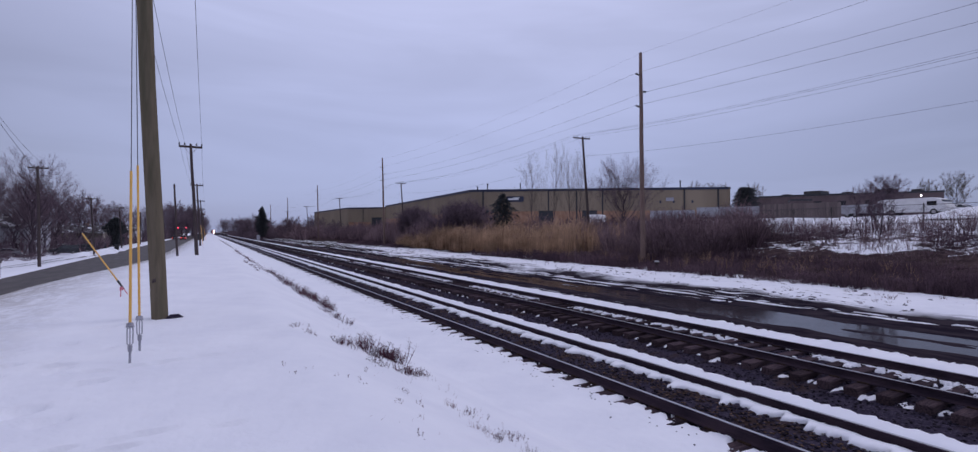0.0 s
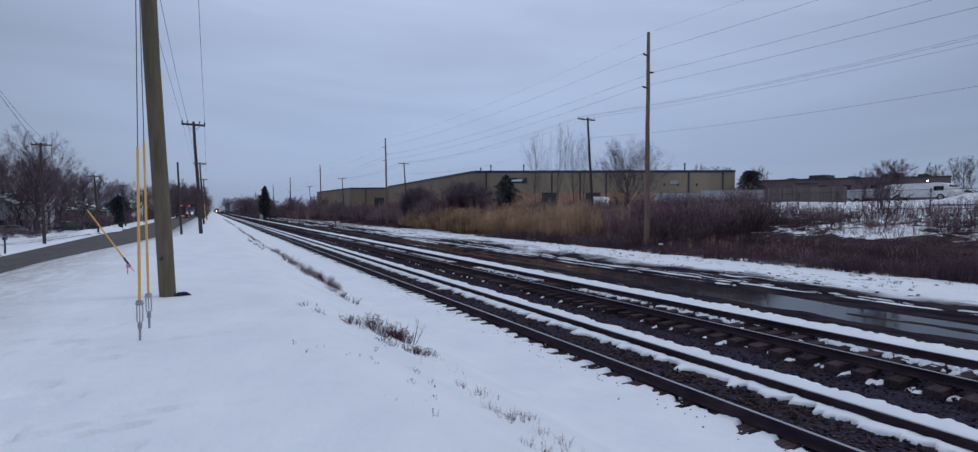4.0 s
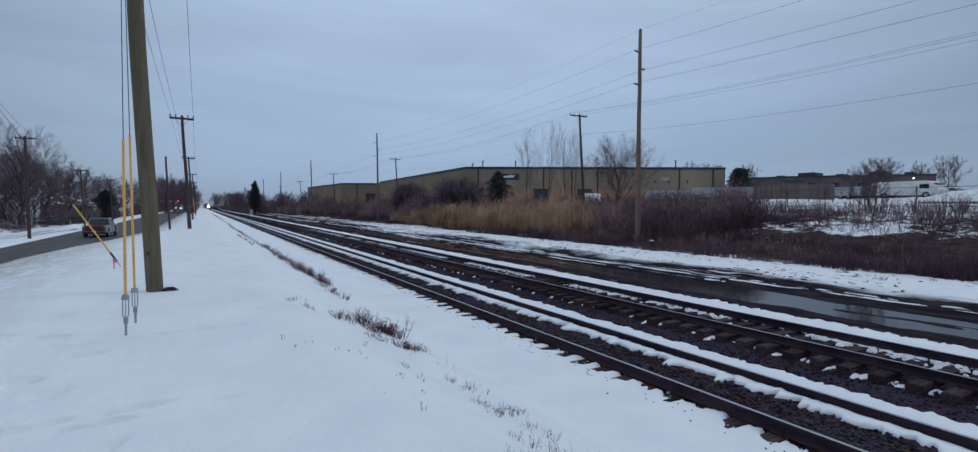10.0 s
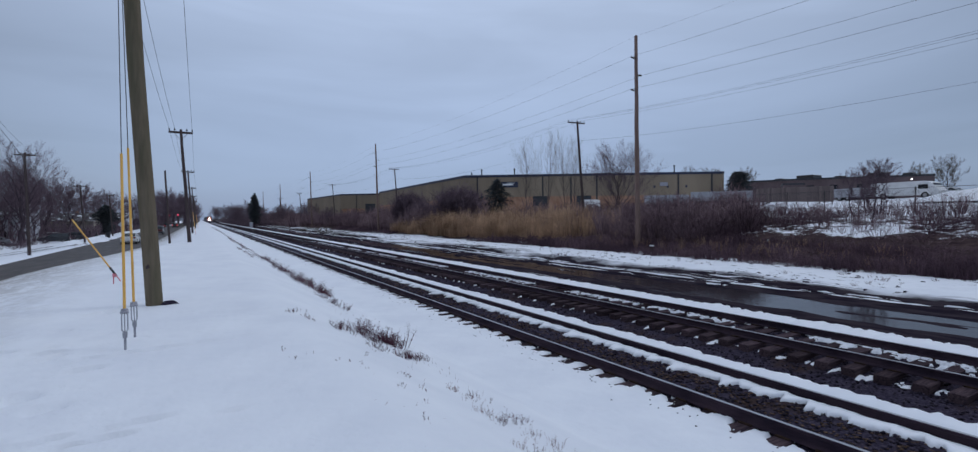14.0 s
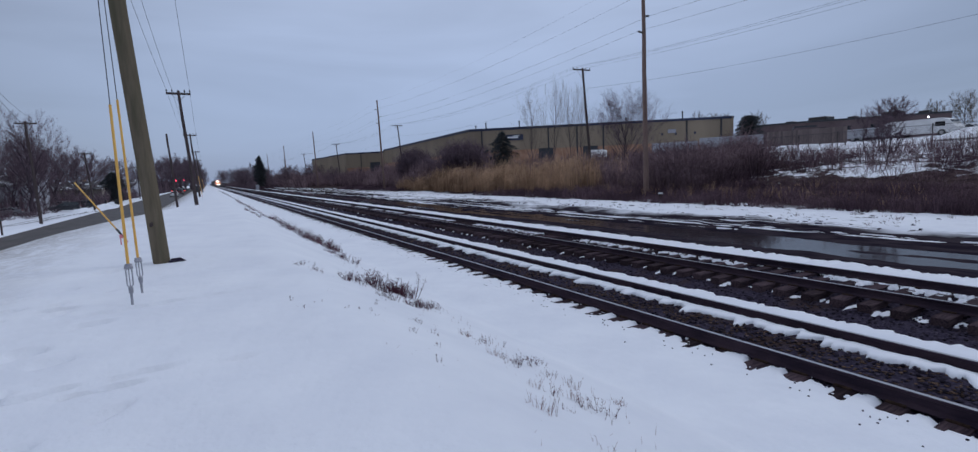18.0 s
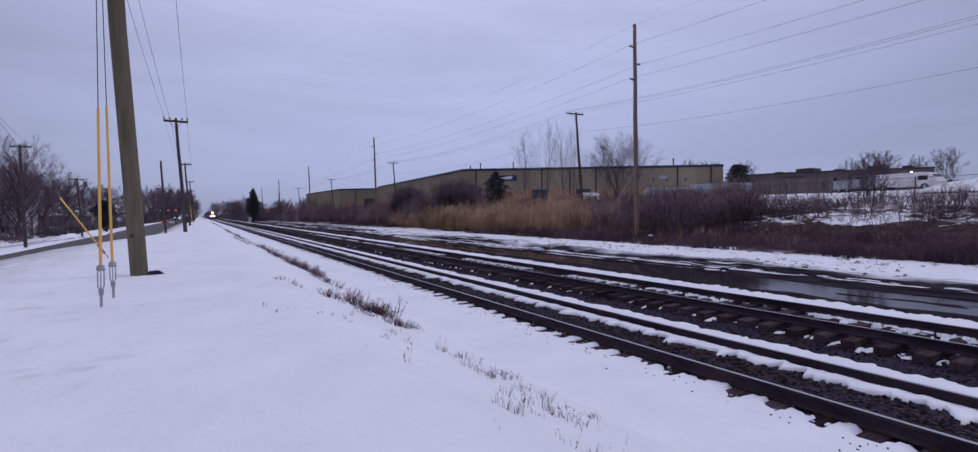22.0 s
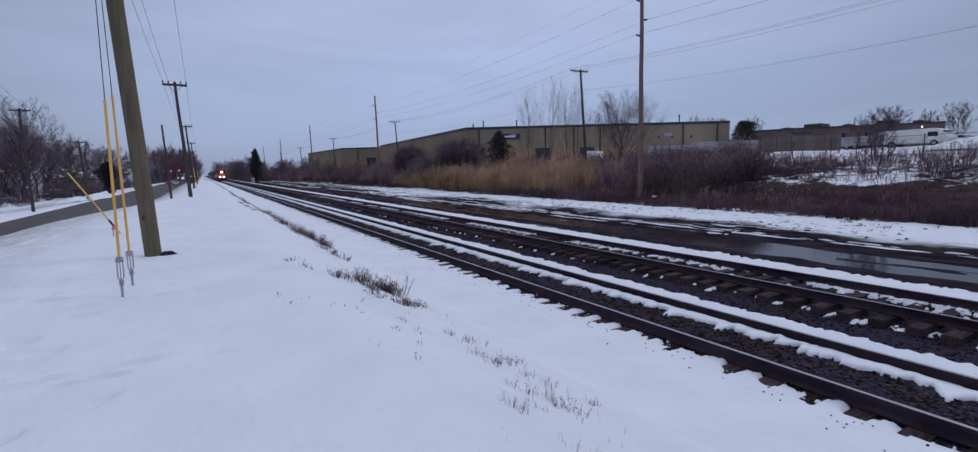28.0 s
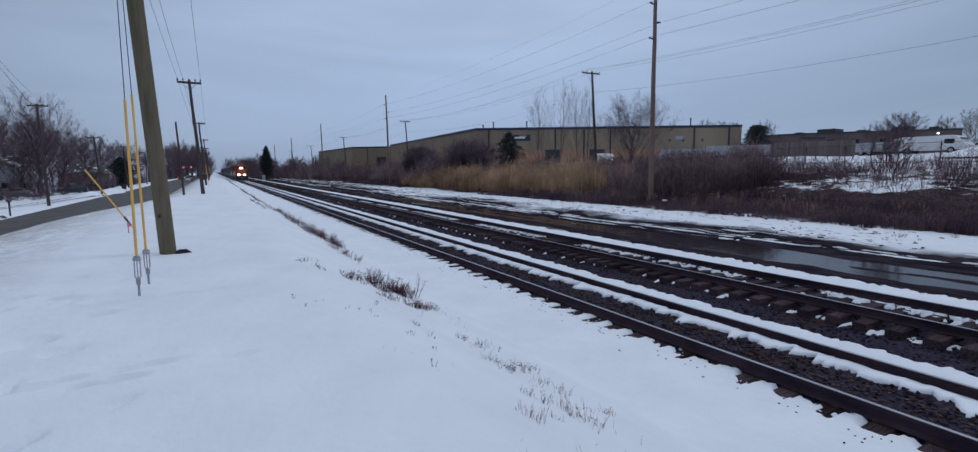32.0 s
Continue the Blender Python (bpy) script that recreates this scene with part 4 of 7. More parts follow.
# poles between road and track
near_base, near_top = Vector((-0.755, 9.70, 1.20)), Vector((-1.13, 9.74, 10.3))
near_pole, near_ends = pole("utility_pole", "thick weathered wooden pole standing in trodden snow", near_base, near_top, 0.122, 0.108, WOOD, G_L, arm=0.78, arm_z=0.2, buried=0.3)
knot = near_base.lerp(near_top, 0.075) + Vector((-0.035, -0.118, 0))
part("knot", Shape().path([(-0.02, 0.006, -0.03), (0.0, -0.004, 0.0), (0.012, 0.006, 0.03)], [0.012, 0.03, 0.014], 8), WOOD_DARK, near_pole, "dark knot in the wood").location = knot - near_base
side_ends = [near_ends]
for y, bx, tx, bz, tz in ((38.25, -0.64, -1.01, 1.15, 8.45), (70.0, -0.75, -1.12, 0.95, 8.45), (107.0, -0.6, -1.1, 0.95, 8.5), (146.0, -0.8, -1.1, 0.8, 8.5), (186.0, -0.9, -1.2, 0.7, 8.4), (226.0, -0.9, -1.2, 0.5, 8.4)):
    t, ends = pole("utility_pole", "brown wooden crossarm pole in snow beside the tracks", (bx, y, bz), (tx, y, tz), 0.115, 0.08, WOOD_DARK, G_L, arm=0.68, turn=3)
    side_ends.append(ends)
for a, b in zip(side_ends, side_ends[1:]):
    for i in (0, 1, 3):
        wire(a[i], b[i], 0.35, 0.008)
pole("utility_pole", "slim bare wooden stub pole at the road verge", (-2.07, 45.7, 0.8), (-2.27, 45.7, 6.35), 0.085, 0.065, WOOD_DARK, G_L)

# poles on the far side of the road
road_ends = []
for x, y, z0, z1, lean in ((-16.9, 5.0, 0.0, 10.1, 0.0), (-16.36, 73.3, 0.05, 10.05, -0.2), (-17.0, 108.7, 0.05, 8.6, -0.5), (-18.0, 149.0, 0.05, 8.7, -0.5), (-18.2, 190.0, 0.05, 8.7, 0.1)):
    t, ends = pole("utility_pole", "dark wooden crossarm pole beside the road", across(x, y, None, 0.87), across(x + lean, y, z1, 0.87), 0.14, 0.10, WOOD_DARK, G_R, arm=0.83, turn=-8)
    road_ends.append(ends)
for k, (a, b) in enumerate(zip(road_ends, road_ends[1:])):
    for i in (0, 3) if k else (0,):
        wire(a[i], b[i], 0.49, 0.007)

# guy anchors of the near pole, with plastic guards on the wires
def guy(anchor, top, guard_from, guard_to, colour, radius, label, turnbuckle=True):
    anchor, top = Vector(anchor), Vector(top)
    t = thing("guy_wire", label, "guy wire", "guy wires", "", anchor)
    d = top - anchor
    u = d.normalized()
    part("wire", Shape().path([u * (guard_to - 0.1), d * 0.5, d], 0.0055, 5), WIRE, t, "thin steel strand")
    lo, hi = u * guard_from, u * guard_to
    part("guard", Shape().tube(lo, hi, radius, radius * 0.98, 10), colour, t, "yellow plastic guard on the wire")
    if not turnbuckle:
        part("anchor_rod", Shape().tube(-u * 0.2, u * 0.56, 0.010, n=7), PINK, t, "pink-painted anchor rod")
        part("clamp", Shape().tube(u * 0.52, u * 0.82, 0.022, 0.024, 8), BLACK, t, "dark wire clamp")
    if turnbuckle:
        part("anchor_rod", Shape().tube(-u * 0.25, u * 0.16, 0.012, n=8).tube(u * 0.14, u * 0.20, 0.020, 0.024, 8), STEEL, t, "galvanised anchor rod")
        loop = Shape()
        side = u.cross(Vector((0, 1, 0))).normalized() * 0.026
        for sg in (-1, 1):
            loop.path([u * 0.19, u * 0.23 + side * sg, u * (guard_from - 0.06) + side * sg * 1.05, u * (guard_from + 0.02) + side * sg * 0.4], 0.007, 5)
        loop.tube(u * 0.20, u * (guard_from + 0.02) , 0.006, n=5)
        part("turnbuckle", loop, STEEL, t, "galvanised thimble-eye loops")
        part("collar", Shape().tube(u * (guard_from - 0.03), u * (guard_from + 0.015), 0.042, 0.032, 10), STEEL, t)
    part("thawed_ring", Shape().tube((0, 0, -0.03), (0, 0, 0.012), 0.085, 0.05, 9), BALLAST, t, "bare dark soil round the rod")
    return t


guy((-0.80, 6.49, 1.24), near_top - Vector((0, 0, 0.2)), 0.44, 2.32, YELLOW, 0.0145, "steel guy wire with a yellow plastic guard, anchored in snow")
guy((-0.77, 7.10, 1.24), near_top - Vector((0, 0, 0.6)), 0.42, 2.42, YELLOW, 0.0135, "steel guy wire with a slim yellow guard, anchored in snow")

for y, ax, px in ((70.0, -0.42, -1.1), (107.0, -0.2, -1.08)):
    guy((ax, y - 7.0, land(ax, y - 7.0)), (px, y, 7.9), 0.5, 3.4, YELLOW, 0.026, "guy wire with a yellow guard holding a trackside pole", turnbuckle=False)

# pole with road signs and its guy
sp_base, sp_top = Vector((-6.36, 21.6, 0.2)), Vector((-6.70, 21.52, 7.79))
sign_pole, _ = pole("utility_pole", "wooden pole carrying two road signs at the snowy verge", sp_base, sp_top, 0.128, 0.112, WOOD, G_R, buried=0.8)
guy((-1.5, 13.6, 1.08), sp_top - Vector((0, 0, 0.2)), 0.80, 2.75, YELLOW, 0.017, "guy wire with a yellow guard beside the pole", turnbuckle=False)
wire(sp_top, road_ends[1][3], 0.5, 0.009)
wire(sp_top - Vector((0, 0, 0.2)), (-20.0, 12.0, 7.2), 0.3, 0.009)


def letters(text, size, m, parent, at, name="lettering"):
    cu = bpy.data.curves.new(name, "FONT")
    cu.body, cu.size, cu.align_x, cu.align_y, cu.extrude = text, size, "CENTER", "CENTER", 0.002
    ob = bpy.data.objects.new("tmp_text", cu)
    scene.collection.objects.link(ob)
    bpy.context.view_layer.update()
    me = bpy.data.meshes.new_from_object(ob.evaluated_get(bpy.context.evaluated_depsgraph_get()))
    bpy.data.objects.remove(ob)
    me.materials.clear(); me.materials.append(m)
    o = part(name, me, m, parent)
    o.matrix_basis = at
    return o


def road_signs():
    face = pose(0, 0, 0, 90, 0, 14)
    at = sp_base.lerp(sp_top, (2.27 - 0.2) / 7.59) + Vector((0.02, -0.15, 0))
    s = thing("speed_limit_sign", "white speed limit sign with black lettering, fixed to a pole", "road sign", at=Matrix.Translation(at) @ face)
    part("plate", Shape().box((-0.23, -0.305, -0.004), (0.23, 0.305, 0.004), 0, 0.002), SIGN_WHITE, s)
    b = Shape()
    for x0, y0, x1, y1 in ((-0.205, 0.268, 0.205, 0.28), (-0.205, -0.28, 0.205, -0.268), (-0.205, -0.28, -0.193, 0.28), (0.193, -0.28, 0.205, 0.28)):
        b.box((x0, y0, 0.004), (x1, y1, 0.007))
    part("border", b, BLACK, s)
    for text, size, y in (("SPEED", 0.118, 0.19), ("LIMIT", 0.118, 0.075), ("35", 0.30, -0.125)):
        letters(text, size, BLACK, s, Matrix.Translation((0, y, 0.006)))
    at2 = sp_base.lerp(sp_top, (1.62 - 0.2) / 7.59) + Vector((0.03, -0.155, 0))
    d = thing("object_marker_sign", "plain orange-yellow diamond marker on a pole", "road sign", at=Matrix.Translation(at2) @ face @ pose(0, 0, 0, 0, 0, 45))
    part("plate", Shape().box((-0.135, -0.135, -0.004), (0.135, 0.135, 0.004), 0, 0.002), SIGN_ORANGE, d)
    part("bolt", Shape().tube((0, 0, 0.003), (0, 0, 0.012), 0.018, 0.014, 8), STEEL, d)


road_signs()


def stake():
    s = thing("marker_stake", "thin pink survey stake in snow", "marker", at=(-1.73, 13.43, 1.05))
    part("rod", Shape().tube((0, 0, -0.1), (0.01, 0, 0.42), 0.012, n=6), PINK, s)
    part("flag", Shape().box((-0.012, -0.004, 0.34), (0.05, 0.004, 0.42), 0, 0.001), PINK, s)
    c = thing("dark_clod", "dark clod of soil beside the pole", "soil", at=(-0.52, 9.62, 1.235))
    blob = Shape()
    blob.path([(-0.14, 0, 0.0), (-0.07, 0, 0.03), (0.03, 0.01, 0.035), (0.12, 0, 0.0)], [0.02, 0.05, 0.045, 0.015], 8)
    part("clod", blob, BALLAST, c)
    c2 = thing("dark_clod", "small dark clod lying on snow", "soil", at=(-1.82, 13.15, 1.06))
    part("clod", Shape().path([(-0.09, 0, 0.01), (0, 0, 0.03), (0.09, 0, 0.01)], [0.015, 0.035, 0.012], 7), BALLAST, c2)


stake()


# ---- plants ----
def fan(rs, base, height, spread, count, kids, lean=0.0, straight=False):
    """Stems of many shrubs at once: from each base a fan of stems with side twigs. Returns bases, tips, radii."""
    base = np.asarray(base, float)
    n = len(base)
    height, spread = np.broadcast_to(height, n), np.broadcast_to(spread, n)
    B = np.repeat(base, count, 0); H = np.repeat(height, count) * rs.uniform(0.55, 1.0, n * count); S = np.repeat(spread, count)
    a, r = rs.rand(n * count) * 6.283, np.sqrt(rs.rand(n * count))
    foot = B + np.stack([np.cos(a) * r * S * 0.35, np.sin(a) * r * S * 0.35, -0.05 + 0 * a], 1)
    tip = B + np.stack([np.cos(a) * r * S + lean * H, np.sin(a) * r * S, H * (1 - 0.25 * r)], 1)
    bend = foot + (tip - foot) * 0.5 + np.stack([rs.normal(0, 0.05, n * count) * H, rs.normal(0, 0.05, n * count) * H, 0.06 * H], 1)
    bs, ts, r0, r1 = [foot, bend], [bend, tip], [0.0055 * H + 0.004] * 1 + [0.004 * H + 0.003], [0.004 * H + 0.003, 0.0012 * H + 0.002]
    if straight:
        bs, ts, r0, r1 = [foot], [tip], [0.0055 * H + 0.0045], [0.001 * H + 0.001]
    for k in range(kids):
        u = rs.uniform(0.25, 0.95, n * count)[:, None]
        o = np.where(u < 0.5, foot + (bend - foot) * (u * 2), bend + (tip - bend) * (u * 2 - 1))
        d = rs.normal(0, 1, (n * count, 3)); d[:, 2] = np.abs(d[:, 2]) * 0.7 + 0.5
        d /= np.linalg.norm(d, axis=1, keepdims=True)
        ln = (H * rs.uniform(0.14, 0.36, n * count))[:, None]
        bs.append(o); ts.append(o + d * ln); r0.append(0.0028 * H + 0.003); r1.append(0.001 * H + 0.0015)
    return np.concatenate(bs), np.concatenate(ts), np.concatenate(r0), np.concatenate(r1)


def ground_z(xy):
    return np.array([land(x, y) for x, y in xy])


def field(name, label, category, rs, xs, ys, count, height, spread, stems_each, kids, m, keep=None, lean=0.0, thick=1.0, straight=False):
    xy = np.stack([rs.uniform(*xs, count), rs.uniform(*ys, count)], 1)
    if keep is not None:
        xy = np.array([p for p in xy if keep(*p)])
    b = np.column_stack([xy, ground_z(xy)])
    h = rs.uniform(*height, len(b)) * np.array([min(max(0.78 + 0.5 * noise.noise(Vector((x * 0.16, y * 0.10, 2))) + 0.55 * noise.noise(Vector((x * 0.5, y * 0.4, 7))), 0.35), 1.5) for x, y in xy])
    s, t, r0, r1 = fan(rs, b, h, spread, stems_each, kids, lean, straight)
    return tagged(new(name, stems(name, s, t, r0 * thick, r1 * thick, m)), label, category, kind="stuff")


def build_brush():
    rs = np.random.RandomState(11)
    patchy = lambda k, lo: (lambda x, y: noise.noise(Vector((x * k, y * k, 9))) > lo)
    field("brush", "low dark brown grass and brush edging the snow", "brush", rs, (28.4, 34.5), (-32, 56), 5000, (0.55, 1.25), 0.5, 11, 1, BRUSH_RED, lambda x, y: y < 40 or x < 31.5 - (y - 40) * 0.2, thick=2.0, straight=True)
    field("brush", "low dark brown grass and brush edging the snow", "brush", rs, (29.0, 32.6), (84, 130), 800, (0.4, 1.1), 0.6, 10, 1, BRUSH_RED, thick=2.4, straight=True)
    field("brush", "dense dark leafless brush", "brush", rs, (32.5, 48), (17, 58), 1500, (1.7, 4.2), 1.6, 15, 4, BRUSH, lambda x, y: y > 24.5 + 2.5 * noise.noise(Vector((x * 0.4, 1, 0))) + 0.25 * abs(x - 36) and noise.noise(Vector((x * 0.2, y * 0.2, 5))) > -0.32, thick=1.6)
    field("brush", "reddish leafless shrubs", "brush", rs, (32.5, 50), (-32, 27), 900, (0.8, 1.7), 1.1, 13, 4, BRUSH_RED, lambda x, y: noise.noise(Vector((x * 0.13, y * 0.13, 9))) > -0.12 and (x - 40.5) ** 2 / 22 + (y - 17.2) ** 2 / 8.5 > 1, thick=1.5)
    field("brush", "scattered reddish stems in patchy snow", "brush", rs, (32, 51.5), (-32, 30), 1000, (0.5, 1.3), 0.8, 9, 2, BRUSH, lambda x, y: noise.noise(Vector((x * 0.2, y * 0.2, 9))) > -0.1 and (x - 43) ** 2 / 5 + (y - 19.5) ** 2 / 3 > 1, thick=1.5)
    field("brush", "tall leafless thicket", "brush", rs, (32.0, 45), (60, 175), 950, (2.6, 5.0), 1.9, 14, 3, BRUSH, patchy(0.07, -0.45), thick=2.6, straight=True)
    field("brush", "dark leafless hedges and saplings round the houses", "brush", rs, (-84, -38), (128, 150), 420, (1.6, 5.5), 2.4, 15, 4, TWIG, lambda x, y: noise.noise(Vector((x * 0.11, y * 0.11, 3))) > -0.15, thick=3.0, straight=True)
    field("brush", "dark leafless shrubs in the front gardens", "brush", rs, (-36, -24), (100, 126), 150, (0.8, 2.6), 1.2, 14, 3, TWIG, lambda x, y: noise.noise(Vector((x * 0.2, y * 0.2, 6))) > -0.05, thick=2.2, straight=True)
    field("brush", "dark leafless hedges and saplings up the road", "brush", rs, (-50, -22), (132, 245), 520, (2.4, 6.5), 2.2, 13, 3, TWIG, thick=3.6, straight=True)
    field("brush", "dark leafless thicket behind the signals", "brush", rs, (-30, -2.5), (268, 410), 420, (3.6, 9.5), 3.8, 12, 3, TWIG, lambda x, y: not -16 < x < -5, thick=5.0, straight=True)
    field("brush", "tall leafless thicket far along the line", "brush", rs, (27, 40), (175, 520), 800, (4.0, 7.0), 3.2, 12, 3, BRUSH, thick=4.6, straight=True)
    field("brush", "leafless thicket under the trees along the line", "brush", rs, (14.8, 27), (222, 520), 620, (2.6, 6.5), 2.6, 12, 3, TWIG, lambda x, y: x > 14.8 + (y - 222) * 0.006, thick=3.0, straight=True)
    field("brush", "leafless stems beside the fence", "brush", rs, (49, 52.0), (-30, 12), 190, (1.0, 2.6), 0.7, 10, 3, BRUSH_RED, thick=1.5)
    # tall reeds in clumps of uneven height, some with feathery seed heads
    xy = np.stack([rs.uniform(29.6, 36.2, 2600), rs.uniform(37, 88, 2600)], 1)
    xy = np.array([p for p in xy if p[0] > 30.2 + 1.2 * max(0.0, (52 - p[1]) / 15) + 1.0 * noise.noise(Vector((p[1] * 0.2, 0, 0))) and noise.noise(Vector((p[0] * 0.3, p[1] * 0.25, 21))) > -0.42])
    h = rs.uniform(1.7, 3.9, len(xy)) * np.array([1 + 0.35 * noise.noise(Vector((x * 0.3, y * 0.16, 3))) + 0.3 * noise.noise(Vector((x * 0.9, y * 0.7, 5))) - 0.34 * max(0.0, (y - 66) / 22) for x, y in xy])
    b, e, r0, r1 = fan(rs, np.column_stack([xy, ground_z(xy)]), h, 0.75, 13, 1, 0.06, True)
    tagged(new("reeds", stems("reeds", b, e, r0 * 1.7, r1 * 1.7, REED)), "tall golden dry reeds in uneven clumps", "reeds", kind="stuff")
    n = len(xy) * 13
    pick = (rs.rand(n) < 0.24) & (e[:n, 2] - b[:n, 2] > 1.7)
    tip = e[:n][pick]
    d = np.column_stack([rs.normal(0.08, 0.07, len(tip)), rs.normal(0, 0.07, len(tip)), rs.uniform(0.15, 0.34, len(tip))])
    tagged(new("reed_heads", stems("reed_heads", tip - d * 0.3, tip + d * 0.7, 0.036, 0.008, REED_HEAD)), "buff seed heads of the reeds", "reeds", kind="stuff")
    field("weeds", "dark twiggy tufts poking out of the snowy rise", "weeds", rs, (23.2, 29.0), (-20, 90), 1300, (0.06, 0.24), 0.22, 6, 2, BRUSH, lambda x, y: noise.noise(Vector((x * 0.6, y * 0.45, 4))) > 0.22, thick=1.5)
    field("brush", "thin tall saplings in the snowy gap", "brush", rs, (39, 48), (16.5, 23), 70, (0.9, 2.3), 0.5, 5, 5, BRUSH, thick=1.3)
    field("brush", "thin leafless stems before the yard fence", "brush", rs, (47, 57), (12, 30), 170, (0.8, 2.4), 0.7, 8, 4, BRUSH, lambda x, y: x < 52 or y > 12.5, thick=1.4)
    field("reeds", "sparse dry straw among the brush", "reeds", rs, (29.8, 34), (10, 46), 120, (0.8, 1.6), 0.5, 8, 1, REED, thick=1.3)


build_brush()


def build_weeds():
    rs = np.random.RandomState(5)

    def clumps(label, spots, stems_each, kids, thick, m, spread=0.2):
        c = []
        for x, dx, y0, y1, n, h in spots:
            # a few separate tufts along the stretch
            k = max(2, n // 5) if y1 - y0 < 2 else n
            tufts = np.column_stack([rs.normal(x, dx, k), rs.uniform(y0, y1, k), rs.uniform(0.5, 1.25, k)])
            for tx, ty, th in tufts[rs.randint(0, k, n)]:
                c.append((tx + rs.normal(0, 0.05), ty + rs.normal(0, 0.06), h * th * rs.uniform(0.6, 1.15)))
        c = np.array(c)
        b = np.column_stack([c[:, :2], ground_z(c[:, :2])])
        a, e, r0, r1 = fan(rs, b, c[:, 2] + 0.04, 0.05 + spread * c[:, 2], stems_each, kids)
        if m is WEED:
            # small dark seed heads at the tips
            tip = e[rs.rand(len(e)) < 0.16]
            up = np.column_stack([rs.normal(0, 0.004, (len(tip), 2)), rs.uniform(0.008, 0.018, len(tip))])
            a, e = np.concatenate([a, tip - up * 0.4]), np.concatenate([e, tip + up * 0.6])
            r0, r1 = np.concatenate([r0, np.full(len(tip), 0.009)]), np.concatenate([r1, np.full(len(tip), 0.004)])
        tagged(new("weeds", stems("weeds", a, e, r0 * thick, r1 * thick, m)), label, "weeds", kind="stuff")

    clumps("dark purple-brown dry weeds poking out of the snowy slope", ((1.75, 0.16, 7.35, 7.75, 20, 0.12), (2.30, 0.13, 7.75, 8.15, 34, 0.19), (2.56, 0.11, 7.6, 7.9, 24, 0.14), (2.28, 0.12, 6.5, 6.75, 12, 0.10), (2.65, 0.12, 6.7, 7.0, 16, 0.10), (2.82, 0.10, 11.6, 14.6, 30, 0.13), (3.05, 0.14, 14.8, 19.2, 120, 0.25), (2.88, 0.11, 19, 30, 110, 0.24), (2.75, 0.07, 30, 62, 130, 0.15), (2.1, 0.08, 26, 36, 40, 0.08), (3.0, 0.10, 62, 150, 120, 0.20)), 4, 8, 0.74, WEED, 0.85)
    clumps("thin pale dry grass tufts in the snow", ((2.55, 0.14, 4.85, 5.3, 12, 0.08), (2.45, 0.16, 3.95, 4.4, 14, 0.09), (2.58, 0.14, 3.55, 3.9, 16, 0.09), (2.40, 0.18, 3.0, 3.4, 20, 0.09), (1.95, 0.2, 2.6, 2.9, 12, 0.05), (1.85, 0.1, 1.8, 2.3, 8, 0.06), (2.6, 0.06, 1.7, 1.95, 8, 0.10)), 3, 2, 0.42, STRAW, 0.5)
    clumps("small dark dry sprigs in the snow", ((2.5, 0.2, 4.3, 5.3, 7, 0.07), (2.5, 0.18, 3.0, 4.2, 16, 0.09), (2.3, 0.15, 2.9, 3.2, 7, 0.08), (1.15, 0.2, 7.5, 8.6, 9, 0.03), (1.35, 0.12, 7.4, 7.7, 6, 0.04), (1.7, 0.3, 3.0, 6.4, 14, 0.025), (0.75, 0.3, 3.8, 6.5, 5, 0.02)), 3, 7, 0.5, WEED, 1.0)
    # one taller weed with fine side stalks
    a, e, r0, r1 = fan(rs, np.array([[2.85, 7.9, 0.44]]), 0.6, 0.12, 4, 8, 0.25)
    tagged(new("weeds", stems("weeds", a, e, r0 * 0.5, r1 * 0.6, WEED)), "taller dry weed stalk on the slope", "weeds", kind="stuff")
    # single stubble stalks over the near slope
    n = 190
    xy = np.column_stack([np.concatenate([rs.normal(2.45, 0.2, 50), rs.normal(2.75, 0.2, 60), rs.uniform(1.0, 2.4, 80)]), np.concatenate([rs.uniform(2.6, 5.2, 50), rs.uniform(5.2, 14, 60), rs.uniform(1.5, 9, 80)])])
    b = np.column_stack([xy, ground_z(xy) - 0.02])
    t = b + np.column_stack([rs.normal(0, 0.02, n), rs.normal(0, 0.02, n), rs.uniform(0.04, 0.11, n) * np.where(xy[:, 0] < 2.2, 0.45, 1)])
    tagged(new("stubble", stems("stubble", b, t, 0.0022, 0.0012, STRAW)), "thin grass stubble in the snow", "grass", kind="stuff")


build_weeds()


